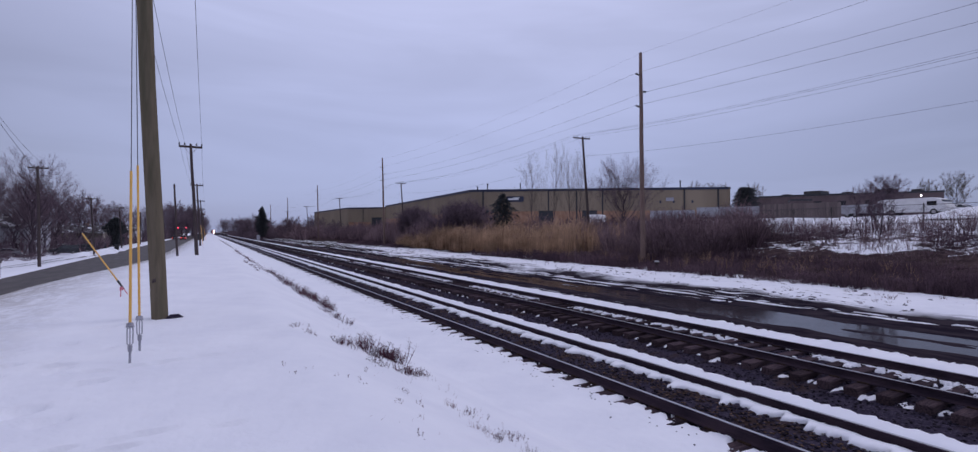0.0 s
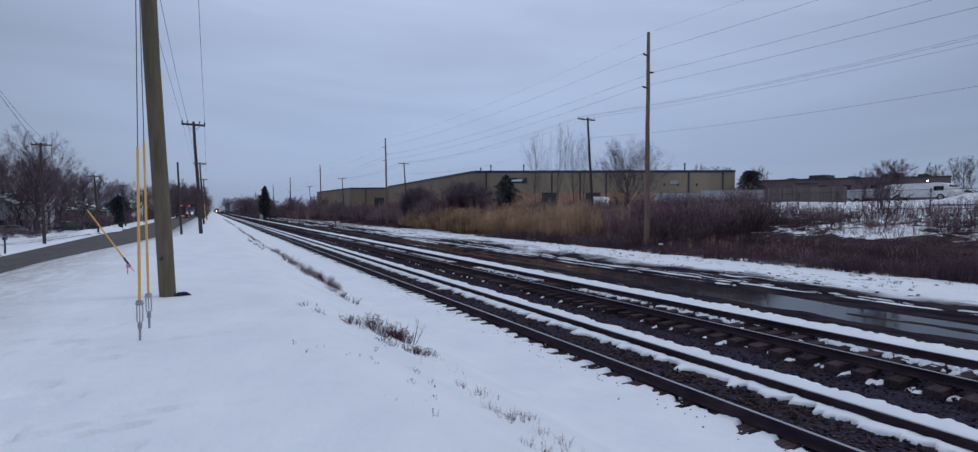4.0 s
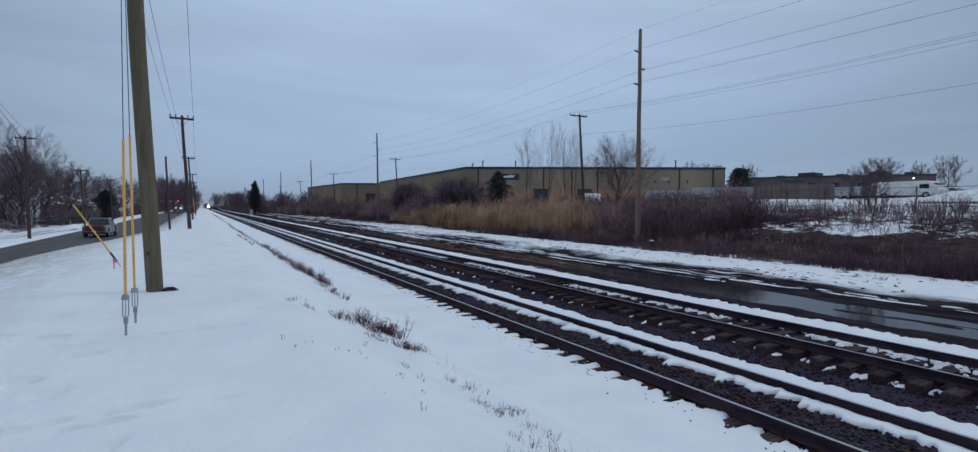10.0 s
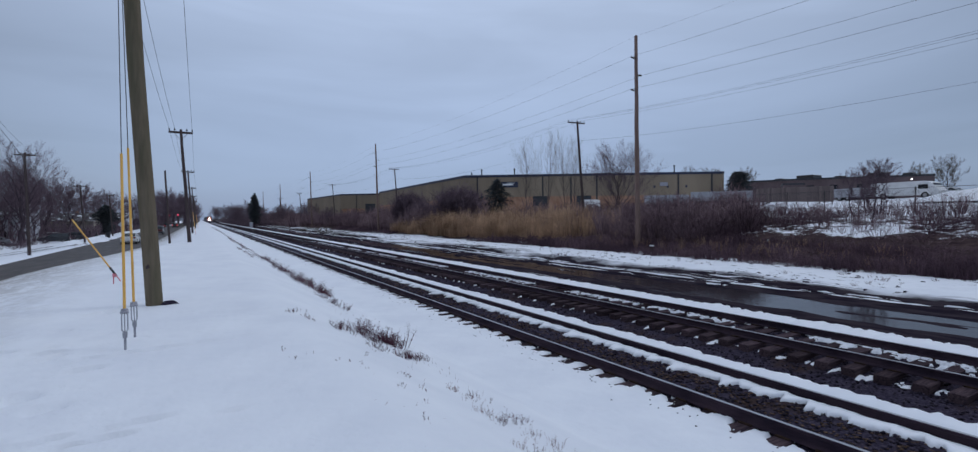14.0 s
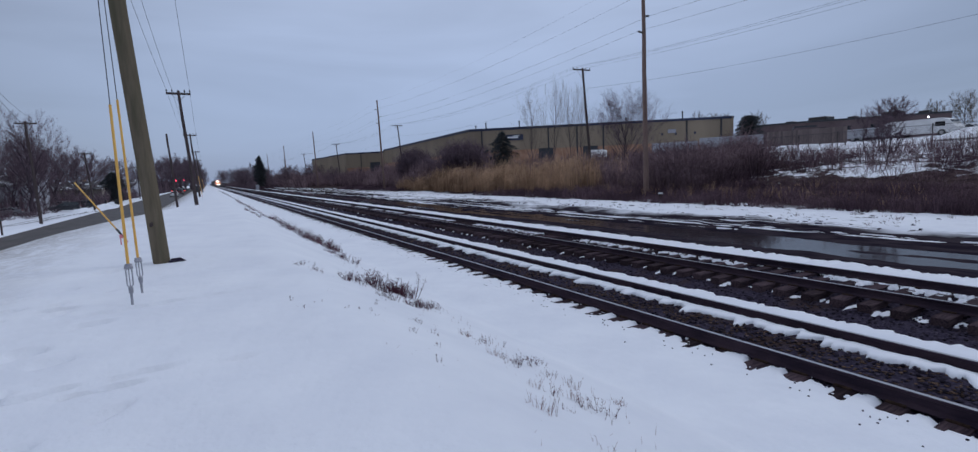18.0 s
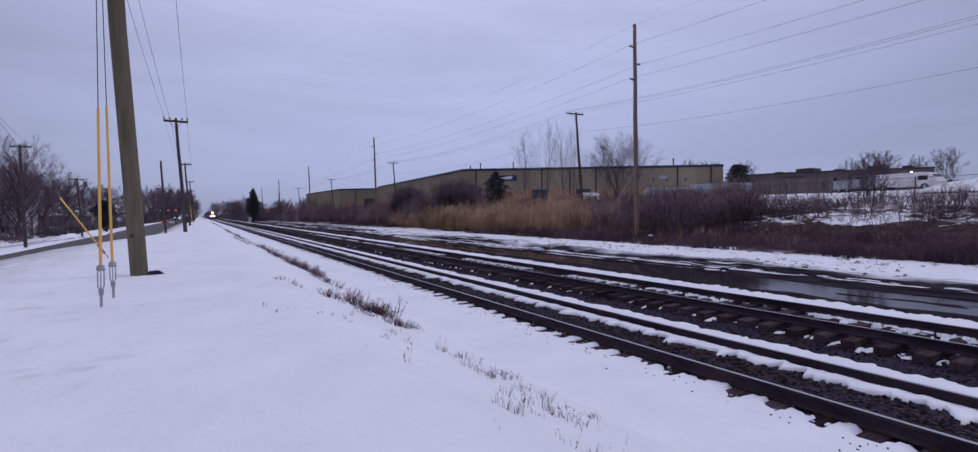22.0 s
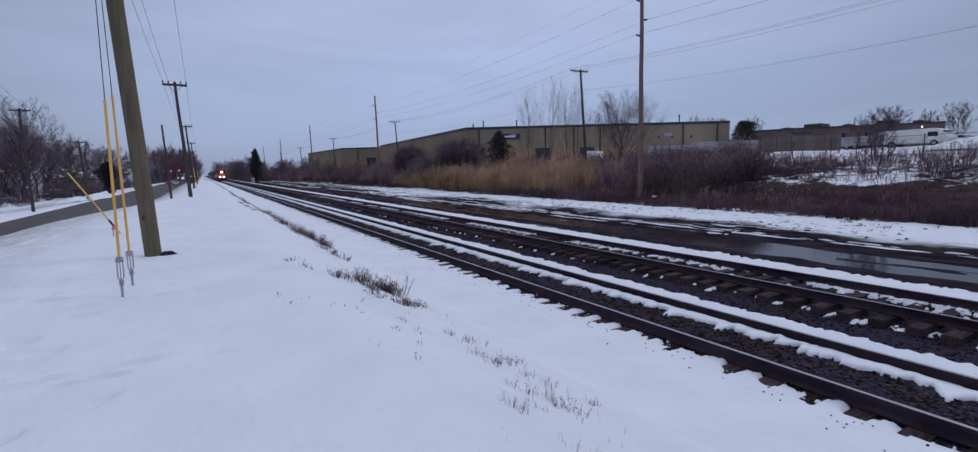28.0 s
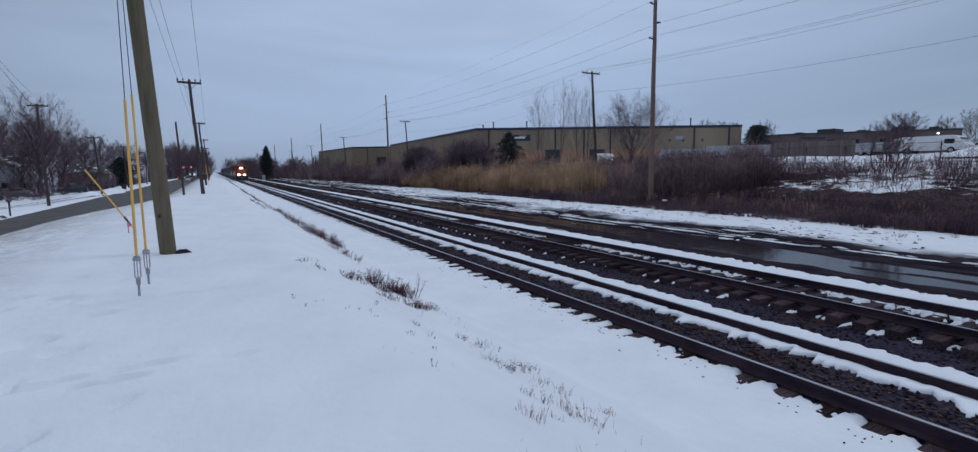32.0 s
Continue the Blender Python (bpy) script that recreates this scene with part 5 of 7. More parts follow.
def grow(seed, height, spread, r, upright=0.35, limbs=9, twigs=5, clear=0.18):
    """A leafless tree: trunk and limbs as bars, and a crown of fine branches."""
    rnd = random.Random(seed)
    wood, bs, ts, r0, r1 = Shape(), [], [], [], []
    up = Vector((0, 0, 1))

    def bar(a, b, ra, rb):
        bs.append(a); ts.append(b); r0.append(ra); r1.append(rb)

    def sprout(p, d, ln, rad, level):
        n = 3
        for k in range(n):
            bend = Vector((rnd.gauss(0, 0.22), rnd.gauss(0, 0.22), rnd.gauss(0.10, 0.15)))
            q = p + d * (ln / n)
            bar(p, q, rad * (1 - 0.25 * k), rad * (1 - 0.25 * (k + 1)))
            if level > 0:
                for _ in range(2 if level > 1 else twigs - 2):
                    side = Vector((rnd.gauss(0, 1), rnd.gauss(0, 1), rnd.gauss(0.25, 0.6))).normalized()
                    sprout(q, (d * (0.55 + upright) + side * 0.75 + up * upright * 0.5).normalized(), ln * rnd.uniform(0.42, 0.66), rad * 0.48, level - 1)
            p, d = q, (d + bend).normalized()

    pts, p = [Vector((0, 0, -0.25))], Vector((0, 0, 0))
    for k in range(7):
        pts.append(p.copy())
        p = p + Vector((rnd.gauss(0, 0.018) * height, rnd.gauss(0, 0.018) * height, height * 0.115))
    wood.path(pts, [r * (1.15 if i == 0 else 1 - 0.11 * i) for i in range(len(pts))], 8)
    for i in range(limbs):
        u = clear + (1 - clear) * (i + rnd.random()) / limbs
        k = min(int(u * 6), 5)
        o = pts[1 + k].lerp(pts[min(2 + k, 7)], u * 6 - k)
        a = i * 2.4 + rnd.uniform(-0.5, 0.5)
        d = Vector((math.cos(a), math.sin(a), 0.35 + upright * 2.2 + u * 0.8)).normalized()
        ln = (spread * (1.0 - 0.45 * u) + 0.2 * height * upright)
        q = o + d * ln * 0.55
        mid = o.lerp(q, 0.5) + Vector((0, 0, -0.03 * ln))
        wood.path([o, mid, q], [r * 0.42 * (1 - 0.5 * u), r * 0.33 * (1 - 0.5 * u), r * 0.22 * (1 - 0.5 * u)], 5)
        sprout(q, d, ln * 0.6, r * 0.2 * (1 - 0.4 * u), 2)
        sprout(mid, (d + Vector((rnd.gauss(0, 0.5), rnd.gauss(0, 0.5), 0.2))).normalized(), ln * 0.45, r * 0.14, 2)
    sprout(pts[-1], up, height * 0.22, r * 0.25, 2)
    return wood, (np.array(bs), np.array(ts), np.array(r0), np.array(r1))


def bare_tree(label, at, seed, height, spread, r, bark=None, twig=None, thick=1.0, group="bare trees", **kw):
    t = thing("bare_tree", label, "tree", group, "", at)
    wood, (b, e, r0, r1) = grow(seed, height, spread, r, **kw)
    part("trunk", wood, bark or BARK, t)
    part("crown", stems("crown", b, e, np.maximum(r0, 0.008 * thick), np.maximum(r1, 0.004 * thick), twig or TWIG), None, t, "fine leafless branches")
    return t


bare_tree("round leafless tree among the brush", (43.7, 44.0, 1.7), 3, 8.0, 5.0, 0.13, thick=1.0, limbs=30, twigs=8, clear=0.14, upright=0.3, group="trees beyond the tracks")
for k, (x, y, h) in enumerate(((42.6, 62.0, 11.8), (44.6, 60.4, 13.0), (46.6, 59.0, 12.0), (48.2, 57.6, 11.6))):
    bare_tree("slender pale poplar with upright bare branches", (x, y, 1.8), 21 + k, h * 0.98, 2.5, 0.08, BARK, TWIG_PALE, 1.0, "slender poplars", upright=0.95, limbs=13, clear=0.12, twigs=4)
bare_tree("many-stemmed leafless shrub in the snowy gap", (42.6, 17.5, land(42.6, 17.5)), 33, 3.1, 1.5, 0.05, thick=1.3, upright=0.45, limbs=12, twigs=6, clear=0.03, group="trees beyond the tracks")
bare_tree("leafless sapling on the snowy rise", (53.3, 22.4, 2.2), 31, 4.6, 1.6, 0.07, thick=1.6, upright=0.5, limbs=8, clear=0.05, group="trees beyond the tracks")
bare_tree("leafless sapling on the snowy rise", (50.8, 22.4, 2.2), 32, 4.0, 1.4, 0.06, thick=1.6, upright=0.5, limbs=7, clear=0.05, group="trees beyond the tracks")
for k, (x, y, z, h, w) in enumerate(((109.5, 44.0, 5, 6.3, 3.9), (150, 34, 5, 11.0, 4.6), (150, 25, 5, 11.5, 5.0), (150, 46.5, 5, 10.6, 4.0), (153, 52.5, 5, 9.8, 3.2), (150, 95, 5, 12, 4), (128, 92, 5, 11, 4), (112, 88, 5, 10, 3.4))):
    bare_tree("leafless tree behind the yard", (x, y, z), 41 + k, h, w, 0.16, thick=1.9, limbs=22 if k == 0 else 15, twigs=9, clear=0.05 if k == 0 else 0.18, twig=TWIG_PALE if k else TWIG, group="trees beyond the tracks")

# dark shrubs by the warehouse
for k, (x, y, z, h, w, m) in enumerate(((36.5, 94.5, 0.8, 7.6, 3.2, TWIG), (36.8, 73.0, 0.8, 7.6, 4.2, TWIG), (35.5, 85.0, 0.8, 5.0, 2.4, TWIG))):
    t = thing("round_bush", "large rounded dark leafless bush", "bush", "large bushes", "", (x, y, z))
    rs = np.random.RandomState(60 + k)
    b, e, r0, r1 = fan(rs, np.zeros((44, 3)) + rs.normal(0, 0.6, (44, 3)) * (1, 1, 0), h, w, 26, 7)
    part("twig_crown", stems("twig_crown", b, e, r0 * 1.4, r1 * 2.0, m), None, t)


def evergreen(label, at, height, width, seed, group="evergreens", taper=0.55, n=2600):
    t = thing("evergreen_tree", label, "tree", group, "", at)
    part("trunk", Shape().tube((0, 0, -0.2), (0, 0, height * 0.95), height * 0.02, 0.02, 8), BARK, t)
    rs = np.random.RandomState(seed)
    u = rs.rand(n) ** 0.8
    a = rs.rand(n) * 6.283
    tier = 0.78 + 0.22 * np.sin(u * 38 + 2 * np.sin(a * 3))
    lobe = 1 + 0.42 * np.sin(a * 2 + seed) * np.sin(u * 9 + seed) + 0.22 * np.sin(a * 5 + u * 17)
    rad = width * np.minimum(1.0, (1 - u) ** taper * (0.5 + 2.4 * u)) * tier * lobe * rs.uniform(0.55, 1.15, n) + 0.12
    z = height * (0.08 + 0.92 * u)
    b = np.column_stack([np.cos(a) * rad * 0.15, np.sin(a) * rad * 0.15, z])
    e = np.column_stack([np.cos(a) * rad, np.sin(a) * rad, z - rad * 0.28 + rs.normal(0, 0.1, n)])
    k = 4
    o = np.repeat(b + (e - b) * rs.uniform(0.35, 0.9, (n, 1)), k, 0)
    d = np.repeat(e - b, k, 0) * rs.uniform(0.25, 0.5, (n * k, 1)) + rs.normal(0, 0.16, (n * k, 3))
    part("crown", stems("crown", np.concatenate([b, o]), np.concatenate([e, o + d]), 0.05 * height / 8, 0.02 * height / 8, NEEDLE), None, t, "drooping dark green boughs")
    return t


evergreen("dark evergreen tree before the warehouse", (35.7, 59.2, 1.0), 6.8, 1.5, 71, taper=0.6, n=640)
evergreen("rounded dark evergreen at the warehouse corner", (92.0, 60.4, 4.4), 6.7, 1.9, 75, taper=0.25)
evergreen("tall dark evergreen beside the tracks", (17.5, 199, 0.0), 11.6, 2.15, 72, taper=0.85, n=2000)
evergreen("dark evergreen beside the road", across(-15.8, 122, None, 1.35), 8.0, 2.3, 80, "roadside evergreens", taper=0.6, n=1500)

# street trees: a few grown ones, then copies
oaks = [bare_tree("large leafless street tree with a wide crown", across(-19.5, 84.0, None, 1.42), 101, 16.8, 8.0, 0.38, thick=2.1, limbs=16, twigs=8, clear=0.22, group="street trees"),
        bare_tree("large leafless street tree with a wide crown", across(-24.5, 80.0, None, 1.42), 102, 15.2, 7.4, 0.36, thick=2.1, limbs=16, twigs=8, clear=0.22, group="street trees"),
        bare_tree("dense leafless tree with a rounded crown", across(-30.0, 82.0, None, 1.42), 103, 14.6, 7.7, 0.36, thick=2.2, limbs=16, twigs=7, clear=0.15, group="street trees")]
rnd = random.Random(8)
for x, y, s in ((-40, 113, 0.6), (-46, 108, 0.62), (-36, 117, 0.5), (-53, 105, 0.6), (-44, 121, 0.6), (-59, 112, 0.7), (-50, 118, 0.6), (-39, 127, 0.62), (-34, 136, 0.6), (-63, 101, 0.6), (-42.5, 104, 0.5), (-56, 120, 0.65), (-48, 128, 0.6), (-66, 112, 0.7), (-30.5, 140, 0.55), (-36, 146, 0.65)):
    o = copy_thing(oaks[2], pose(x, y, land(x, y), 0, 0, rnd.uniform(0, 360)))
    o.scale = (s * 1.1, s * 1.1, s)
    tagged(o, "low leafless yard tree with a dense crown", "", "yard trees")
far_oaks = [bare_tree("dense leafless tree in a distant row", across(-9.0, 236), 111 + k, 11.5, 5.6, 0.30, thick=3.2, limbs=18, twigs=7, clear=0.0, group="distant trees") for k in range(3)]
far_oaks[1].matrix_basis = Matrix.Translation(across(-7.2, 252))
far_oaks[2].matrix_basis = pose(20.5, 262, -1.5)
for x, y, k, s in ((-34, 70, 1, 1.0), (-28, 90, 2, 1.0), (-38, 84, 2, 1.0), (-24, 99, 0, 0.9), (-21.5, 108, 1, 0.85), (-34, 104, 0, 1.0), (-40, 62, 2, 0.95), (-44, 74, 0, 1.0),
                   (-33, 78, 2, 0.95), (-26, 74, 1, 0.8), (-30, 66, 2, 0.85), (-37, 72, 2, 0.9), (-42, 68, 1, 0.9), (-21, 92, 2, 0.8), (-46, 66, 2, 0.9), (-27, 61, 2, 0.75), (-33, 58, 0, 0.8), (-24, 68, 2, 0.72), (-38, 60, 1, 0.85), (-44, 56, 2, 0.9), (-31, 72, 0, 0.9), (-22.5, 74, 0, 0.7), (-36, 66, 2, 0.85)):
    o = copy_thing(oaks[k], Matrix.Translation(across(x, y, None, 1.42)) @ pose(0, 0, 0, 0, 0, rnd.uniform(0, 360)))
    o.scale = (s, s, s)
for x, y, k, s in ((-27, 118, 2, 0.95), (-22, 128, 2, 0.8), (-30, 112, 1, 0.95), (-36, 120, 0, 1.0), (-19.5, 148, 1, 0.75), (-24, 156, 2, 0.9), (-21, 172, 0, 0.85), (-18, 188, 2, 0.8), (-16, 205, 1, 0.9), (-14.5, 222, 2, 1.0),
                   (-48, 92, 2, 1.0), (-46, 112, 2, 1.0), (-54, 80, 2, 1.0), (-40, 98, 1, 0.95), (-26, 140, 0, 0.9), (-32, 150, 1, 1.0), (-6.0, 270, 2, 1.1), (-9.0, 290, 0, 1.15), (-6, 320, 2, 1.2), (-4.4, 244, 1, 0.95),
                   (-8, 350, 2, 1.3), (-12, 240, 0, 1.1), (-13, 262, 1, 1.1), (-11, 300, 2, 1.2), (-5, 400, 0, 1.3), (-10, 215, 1, 0.9), (-60, 105, 1, 1.1), (-52, 125, 0, 1.1)):
    o = copy_thing(far_oaks[k], Matrix.Translation(across(x, y, None, 1.3)) @ pose(0, 0, 0, 0, 0, rnd.uniform(0, 360)))
    o.scale = (s * 1.36, s * 1.36, s * 1.36)
for x, y, k, s in ((16.5, 252, 2, 0.85), (19.5, 238, 1, 0.8), (15.5, 278, 0, 0.9), (17, 285, 2, 0.8), (20, 300, 1, 0.85), (23, 240, 2, 0.75), (18, 330, 2, 0.95), (22, 380, 0, 1.05), (26, 300, 2, 0.95), (17.5, 430, 2, 1.2), (24, 500, 1, 1.3), (29, 215, 2, 0.7), (36, 190, 1, 0.75), (40, 230, 2, 0.85), (46, 250, 0, 0.95), (33, 152, 2, 0.55),
                   (44, 300, 2, 1.0), (-3, 520, 2, 1.4), (-6, 620, 1, 1.5), (16, 600, 2, 1.5), (21, 222, 1, 0.65), (26, 262, 0, 0.8), (31, 240, 2, 0.75), (36, 270, 1, 0.9), (30, 340, 0, 1.05), (20, 700, 2, 1.6), (-4, 800, 1, 1.7)):
    o = copy_thing(far_oaks[k], pose(x, y, -1.9 * s, 0, 0, rnd.uniform(0, 360)))
    o.scale = (s, s, s)
    tagged(o, "leafless tree in the thicket along the line", "", "trackside trees")


# ---- buildings ----
def walls(parent, outline, z0, z1, m, thick=0.3, name="wall", cap=0.0, cap_m=None):
    """One wall part for each side of an outline, with a cap strip along its top."""
    n = len(outline)
    for i in range(n):
        a, b = Vector((*outline[i], 0)), Vector((*outline[(i + 1) % n], 0))
        d = (b - a).normalized()
        nrm = Vector((d.y, -d.x, 0))
        s = Shape()
        q = [a, b, b - nrm * thick + d * -0.0, a - nrm * thick]
        s.add([(*p.xy, z0) for p in q] + [(*p.xy, z1) for p in q], [(3, 2, 1, 0), (4, 5, 6, 7), (0, 1, 5, 4), (1, 2, 6, 5), (2, 3, 7, 6), (3, 0, 4, 7)])
        part(name, s, m, parent)
        if cap:
            c = Shape()
            o = nrm * 0.12
            q = [a + o, b + o, b - nrm * (thick + 0.05), a - nrm * (thick + 0.05)]
            c.add([(*p.xy, z1 - cap) for p in q] + [(*p.xy, z1 + 0.06) for p in q], [(3, 2, 1, 0), (4, 5, 6, 7), (0, 1, 5, 4), (1, 2, 6, 5), (2, 3, 7, 6), (3, 0, 4, 7)])
            part("roof_trim", c, cap_m or TRIM, parent)


def on_wall(a, b, u, z, w, h, proud, m, parent, name, label="", slot=0):
    """A flat box on the outside of the wall from a to b, at the share u of its length."""
    a, b = Vector((*a, 0)), Vector((*b, 0))
    d = (b - a).normalized(); nrm = Vector((d.y, -d.x, 0))
    c = a + (b - a) * u
    s = Shape()
    q = [c - d * (w / 2) + nrm * proud, c + d * (w / 2) + nrm * proud, c + d * (w / 2) - nrm * 0.02, c - d * (w / 2) - nrm * 0.02]
    s.add([(*p.xy, z) for p in q] + [(*p.xy, z + h) for p in q], [(3, 2, 1, 0), (4, 5, 6, 7), (0, 1, 5, 4), (1, 2, 6, 5), (2, 3, 7, 6), (3, 0, 4, 7)])
    return part(name, s, m, parent, label)


def roof_slab(parent, outline, z, m=None):
    s = Shape()
    n = len(outline)
    s.add([(x, y, z - 0.3) for x, y in outline] + [(x, y, z) for x, y in outline], [tuple(range(n - 1, -1, -1)), tuple(range(n, 2 * n))] + [(i, (i + 1) % n, n + (i + 1) % n, n + i) for i in range(n)])
    part("roof", s, m or ROOF, parent)


def build_warehouse():
    t = thing("warehouse", "long tan metal-sided warehouse with dark roof edge and brick base", "building")
    c0, c1, c2, c3 = (53.2, 165.7), (48.5, 93.5), (91.5, 63.2), (97, 136)
    out = [c0, c1, c2, c3]
    walls(t, out, 2.0, 11.3, TAN_WALL, 0.4, "wall", 0.42)
    roof_slab(t, [(c0[0] + 0.5, c0[1] - 0.5), (c1[0] + 0.5, c1[1] + 0.5), (c2[0] - 0.3, c2[1] + 0.5), (c3[0] - 0.5, c3[1] - 0.5)], 11.0)
    for a, b in ((c0, c1), (c1, c2)):
        on_wall(a, b, 0.5, 2.2, (Vector(b) - Vector(a)).length - 0.1, 4.5, 0.06, BRICK_WALL, t, "brick_base", "orange brick lower wall")
    for u in (0.05, 0.31, 0.42, 0.52, 0.83, 0.955):
        on_wall(c1, c2, u, 3.0, 0.28, 8.0, 0.16, DARK_PAINT, t, "downspout", "dark vertical downspout")
    for u in (0.30, 0.47):
        on_wall(c1, c2, u, 3.2, 3.0, 3.6, 0.12, DARK_PAINT, t, "dock_door", "dark loading dock door")
    s = on_wall(c1, c2, 0.178, 8.7, 3.6, 1.15, 0.22, TRIM, t, "sign_board", "dark blue sign board")
    on_wall(c1, c2, 0.172, 9.1, 2.2, 0.36, 0.25, SIGN_WHITE, t, "sign_bar", "pale unreadable lettering")
    on_wall(c1, c2, 0.185, 9.52, 1.4, 0.12, 0.25, SIGN_WHITE, t, "sign_bar")
    on_wall(c1, c2, 0.775, 8.6, 1.5, 0.7, 0.3, STEEL, t, "wall_fan", "grey louvred fan box")
    for u in (0.74, 0.79, 0.86):
        on_wall(c1, c2, u, 8.2, 0.35, 0.5, 0.1, TRIM, t, "wall_vent")
    for x, y, h in ((60, 92, 1.7), (85, 70, 1.5), (52, 97, 1.0), (54, 96, 1.6)):
        part("roof_stack", Shape().tube((x, y, 11.0), (x, y, 11.2 + h), 0.12, n=8).tube((x, y, 11.2 + h), (x, y, 11.45 + h), 0.26, 0.10, 8), ROOF, t)
    s2 = Shape()
    for a, b in ((55, 93),):
        s2.box((70, 85, 11.0), (73, 87.5, 11.7), 0, 0.05)
    part("roof_unit", s2, STEEL, t)
    # lower annex further along
    a = thing("warehouse_annex", "lower tan metal-sided annex of the warehouse", "building")
    out = [(40.5, 225), (43.0, 176.8), (52.8, 168.2), (90, 172), (90, 225)]
    walls(a, out, 1.5, 10.9, TAN_WALL, 0.4, "wall", 0.4)
    roof_slab(a, [(41.1, 224), (43.6, 177.2), (53.2, 168.9), (89, 172.6), (89, 224)], 10.6)
    on_wall(out[1], out[2], 0.45, 2.5, 0.2, 8.2, 0.15, DARK_PAINT, a, "downspout")
    on_wall(out[1], out[2], 0.84, 3.0, 3.6, 4.4, 0.12, DARK_PAINT, a, "dock_door", "dark open loading door")
    on_wall(out[1], out[2], 0.35, 2.2, 8.4, 3.6, 0.06, BRICK_WALL, a, "brick_base")


build_warehouse()


def build_big_shed():
    t = thing("metal_building", "tall pale grey metal building with dark downspouts and roof edge", "building")
    out = [(51.9, 11.9), (58.8, -52), (98, -52), (92, 15.9)]
    lie = lambda y: 51.9 + 6.9 * (11.9 - y) / 63.9
    walls(t, out, 1.8, 12.2, GREY_WALL, 0.35, "wall", 0.34)
    roof_slab(t, [(52.3, 11.6), (59.2, -51.5), (97.5, -51.5), (91.5, 15.4)], 11.9)
    for y in np.arange(10.4, -51, -1.0):
        part("siding_rib", Shape().box((lie(y) - 0.012, y - 0.03, 2.56), (lie(y) + 0.02, y + 0.03, 11.84)), GREY_WALL, t)
    for y in (9.25, -1.9, -13.0, -24.2, -35.3, -46.0):
        part("downspout", Shape().box((lie(y) - 0.2, y - 0.14, 2.3), (lie(y) + 0.02, y + 0.14, 11.86), 0, 0.02), TRIM, t, "dark square downspout")
    part("wall_vent", Shape().box((lie(3.65) - 0.1, 3.55, 8.7), (lie(3.65) + 0.05, 3.75, 8.9), 0, 0.02), TRIM, t)
    on_wall(out[0], out[1], 0.5, 1.8, 64.2, 0.75, 0.07, ROOF, t, "footing", "dark concrete footing")


build_big_shed()


def build_low_block():
    t = thing("low_building", "long low brown block building with rooftop units", "building")
    out = [(122.5, 80), (126, 68), (141, 46), (168, 56), (150, 98)]
    walls(t, out, 4.5, 11.2, BROWN_WALL, 0.4, "wall", 0.35, DARK_PAINT)
    roof_slab(t, [(123.2, 80), (126.6, 68.2), (141.5, 46.8), (167, 56.3), (150, 97)], 10.9)
    for u in (0.12, 0.3, 0.5, 0.7, 0.88):
        on_wall(out[1], out[2], u, 8.0, 1.6, 1.5, 0.05, GLASS, t, "window")
    for u, back, w, h in ((0.13, 4, 4.0, 0.9), (0.37, 4, 1.8, 0.5), (0.66, 5, 3.4, 1.0), (0.86, 3, 1.9, 0.6), (-0.1, 5, 1.8, 0.4)):
        x, y = 126 + 15 * u + back * 0.83, 68 - 22 * u + back * 0.56
        part("rooftop_unit", Shape().box((x - w / 2, y - w / 2, 10.8), (x + w / 2, y + w / 2, 11.3 + h), 0, 0.12), DARK_PAINT, t)
    on_wall(out[1], out[2], 0.85, 10.2, 0.22, 0.16, 0.2, WHITE_LIGHT, t, "flood_lamp", "lit white wall lamp")
    e = thing("brown_shed", "dark brown shed with a flat roof", "building")
    shed = [(110.7, 62.1), (114.3, 59.6), (114.3 + 8, 59.6 + 5), (110.7 + 8, 62.1 + 5)]
    walls(e, shed, 4.5, 9.3, BROWN_WALL, 0.3, "wall", 0.3, DARK_PAINT)
    roof_slab(e, [(x + 0.2, y + 0.1) for x, y in shed], 9.0)


build_low_block()


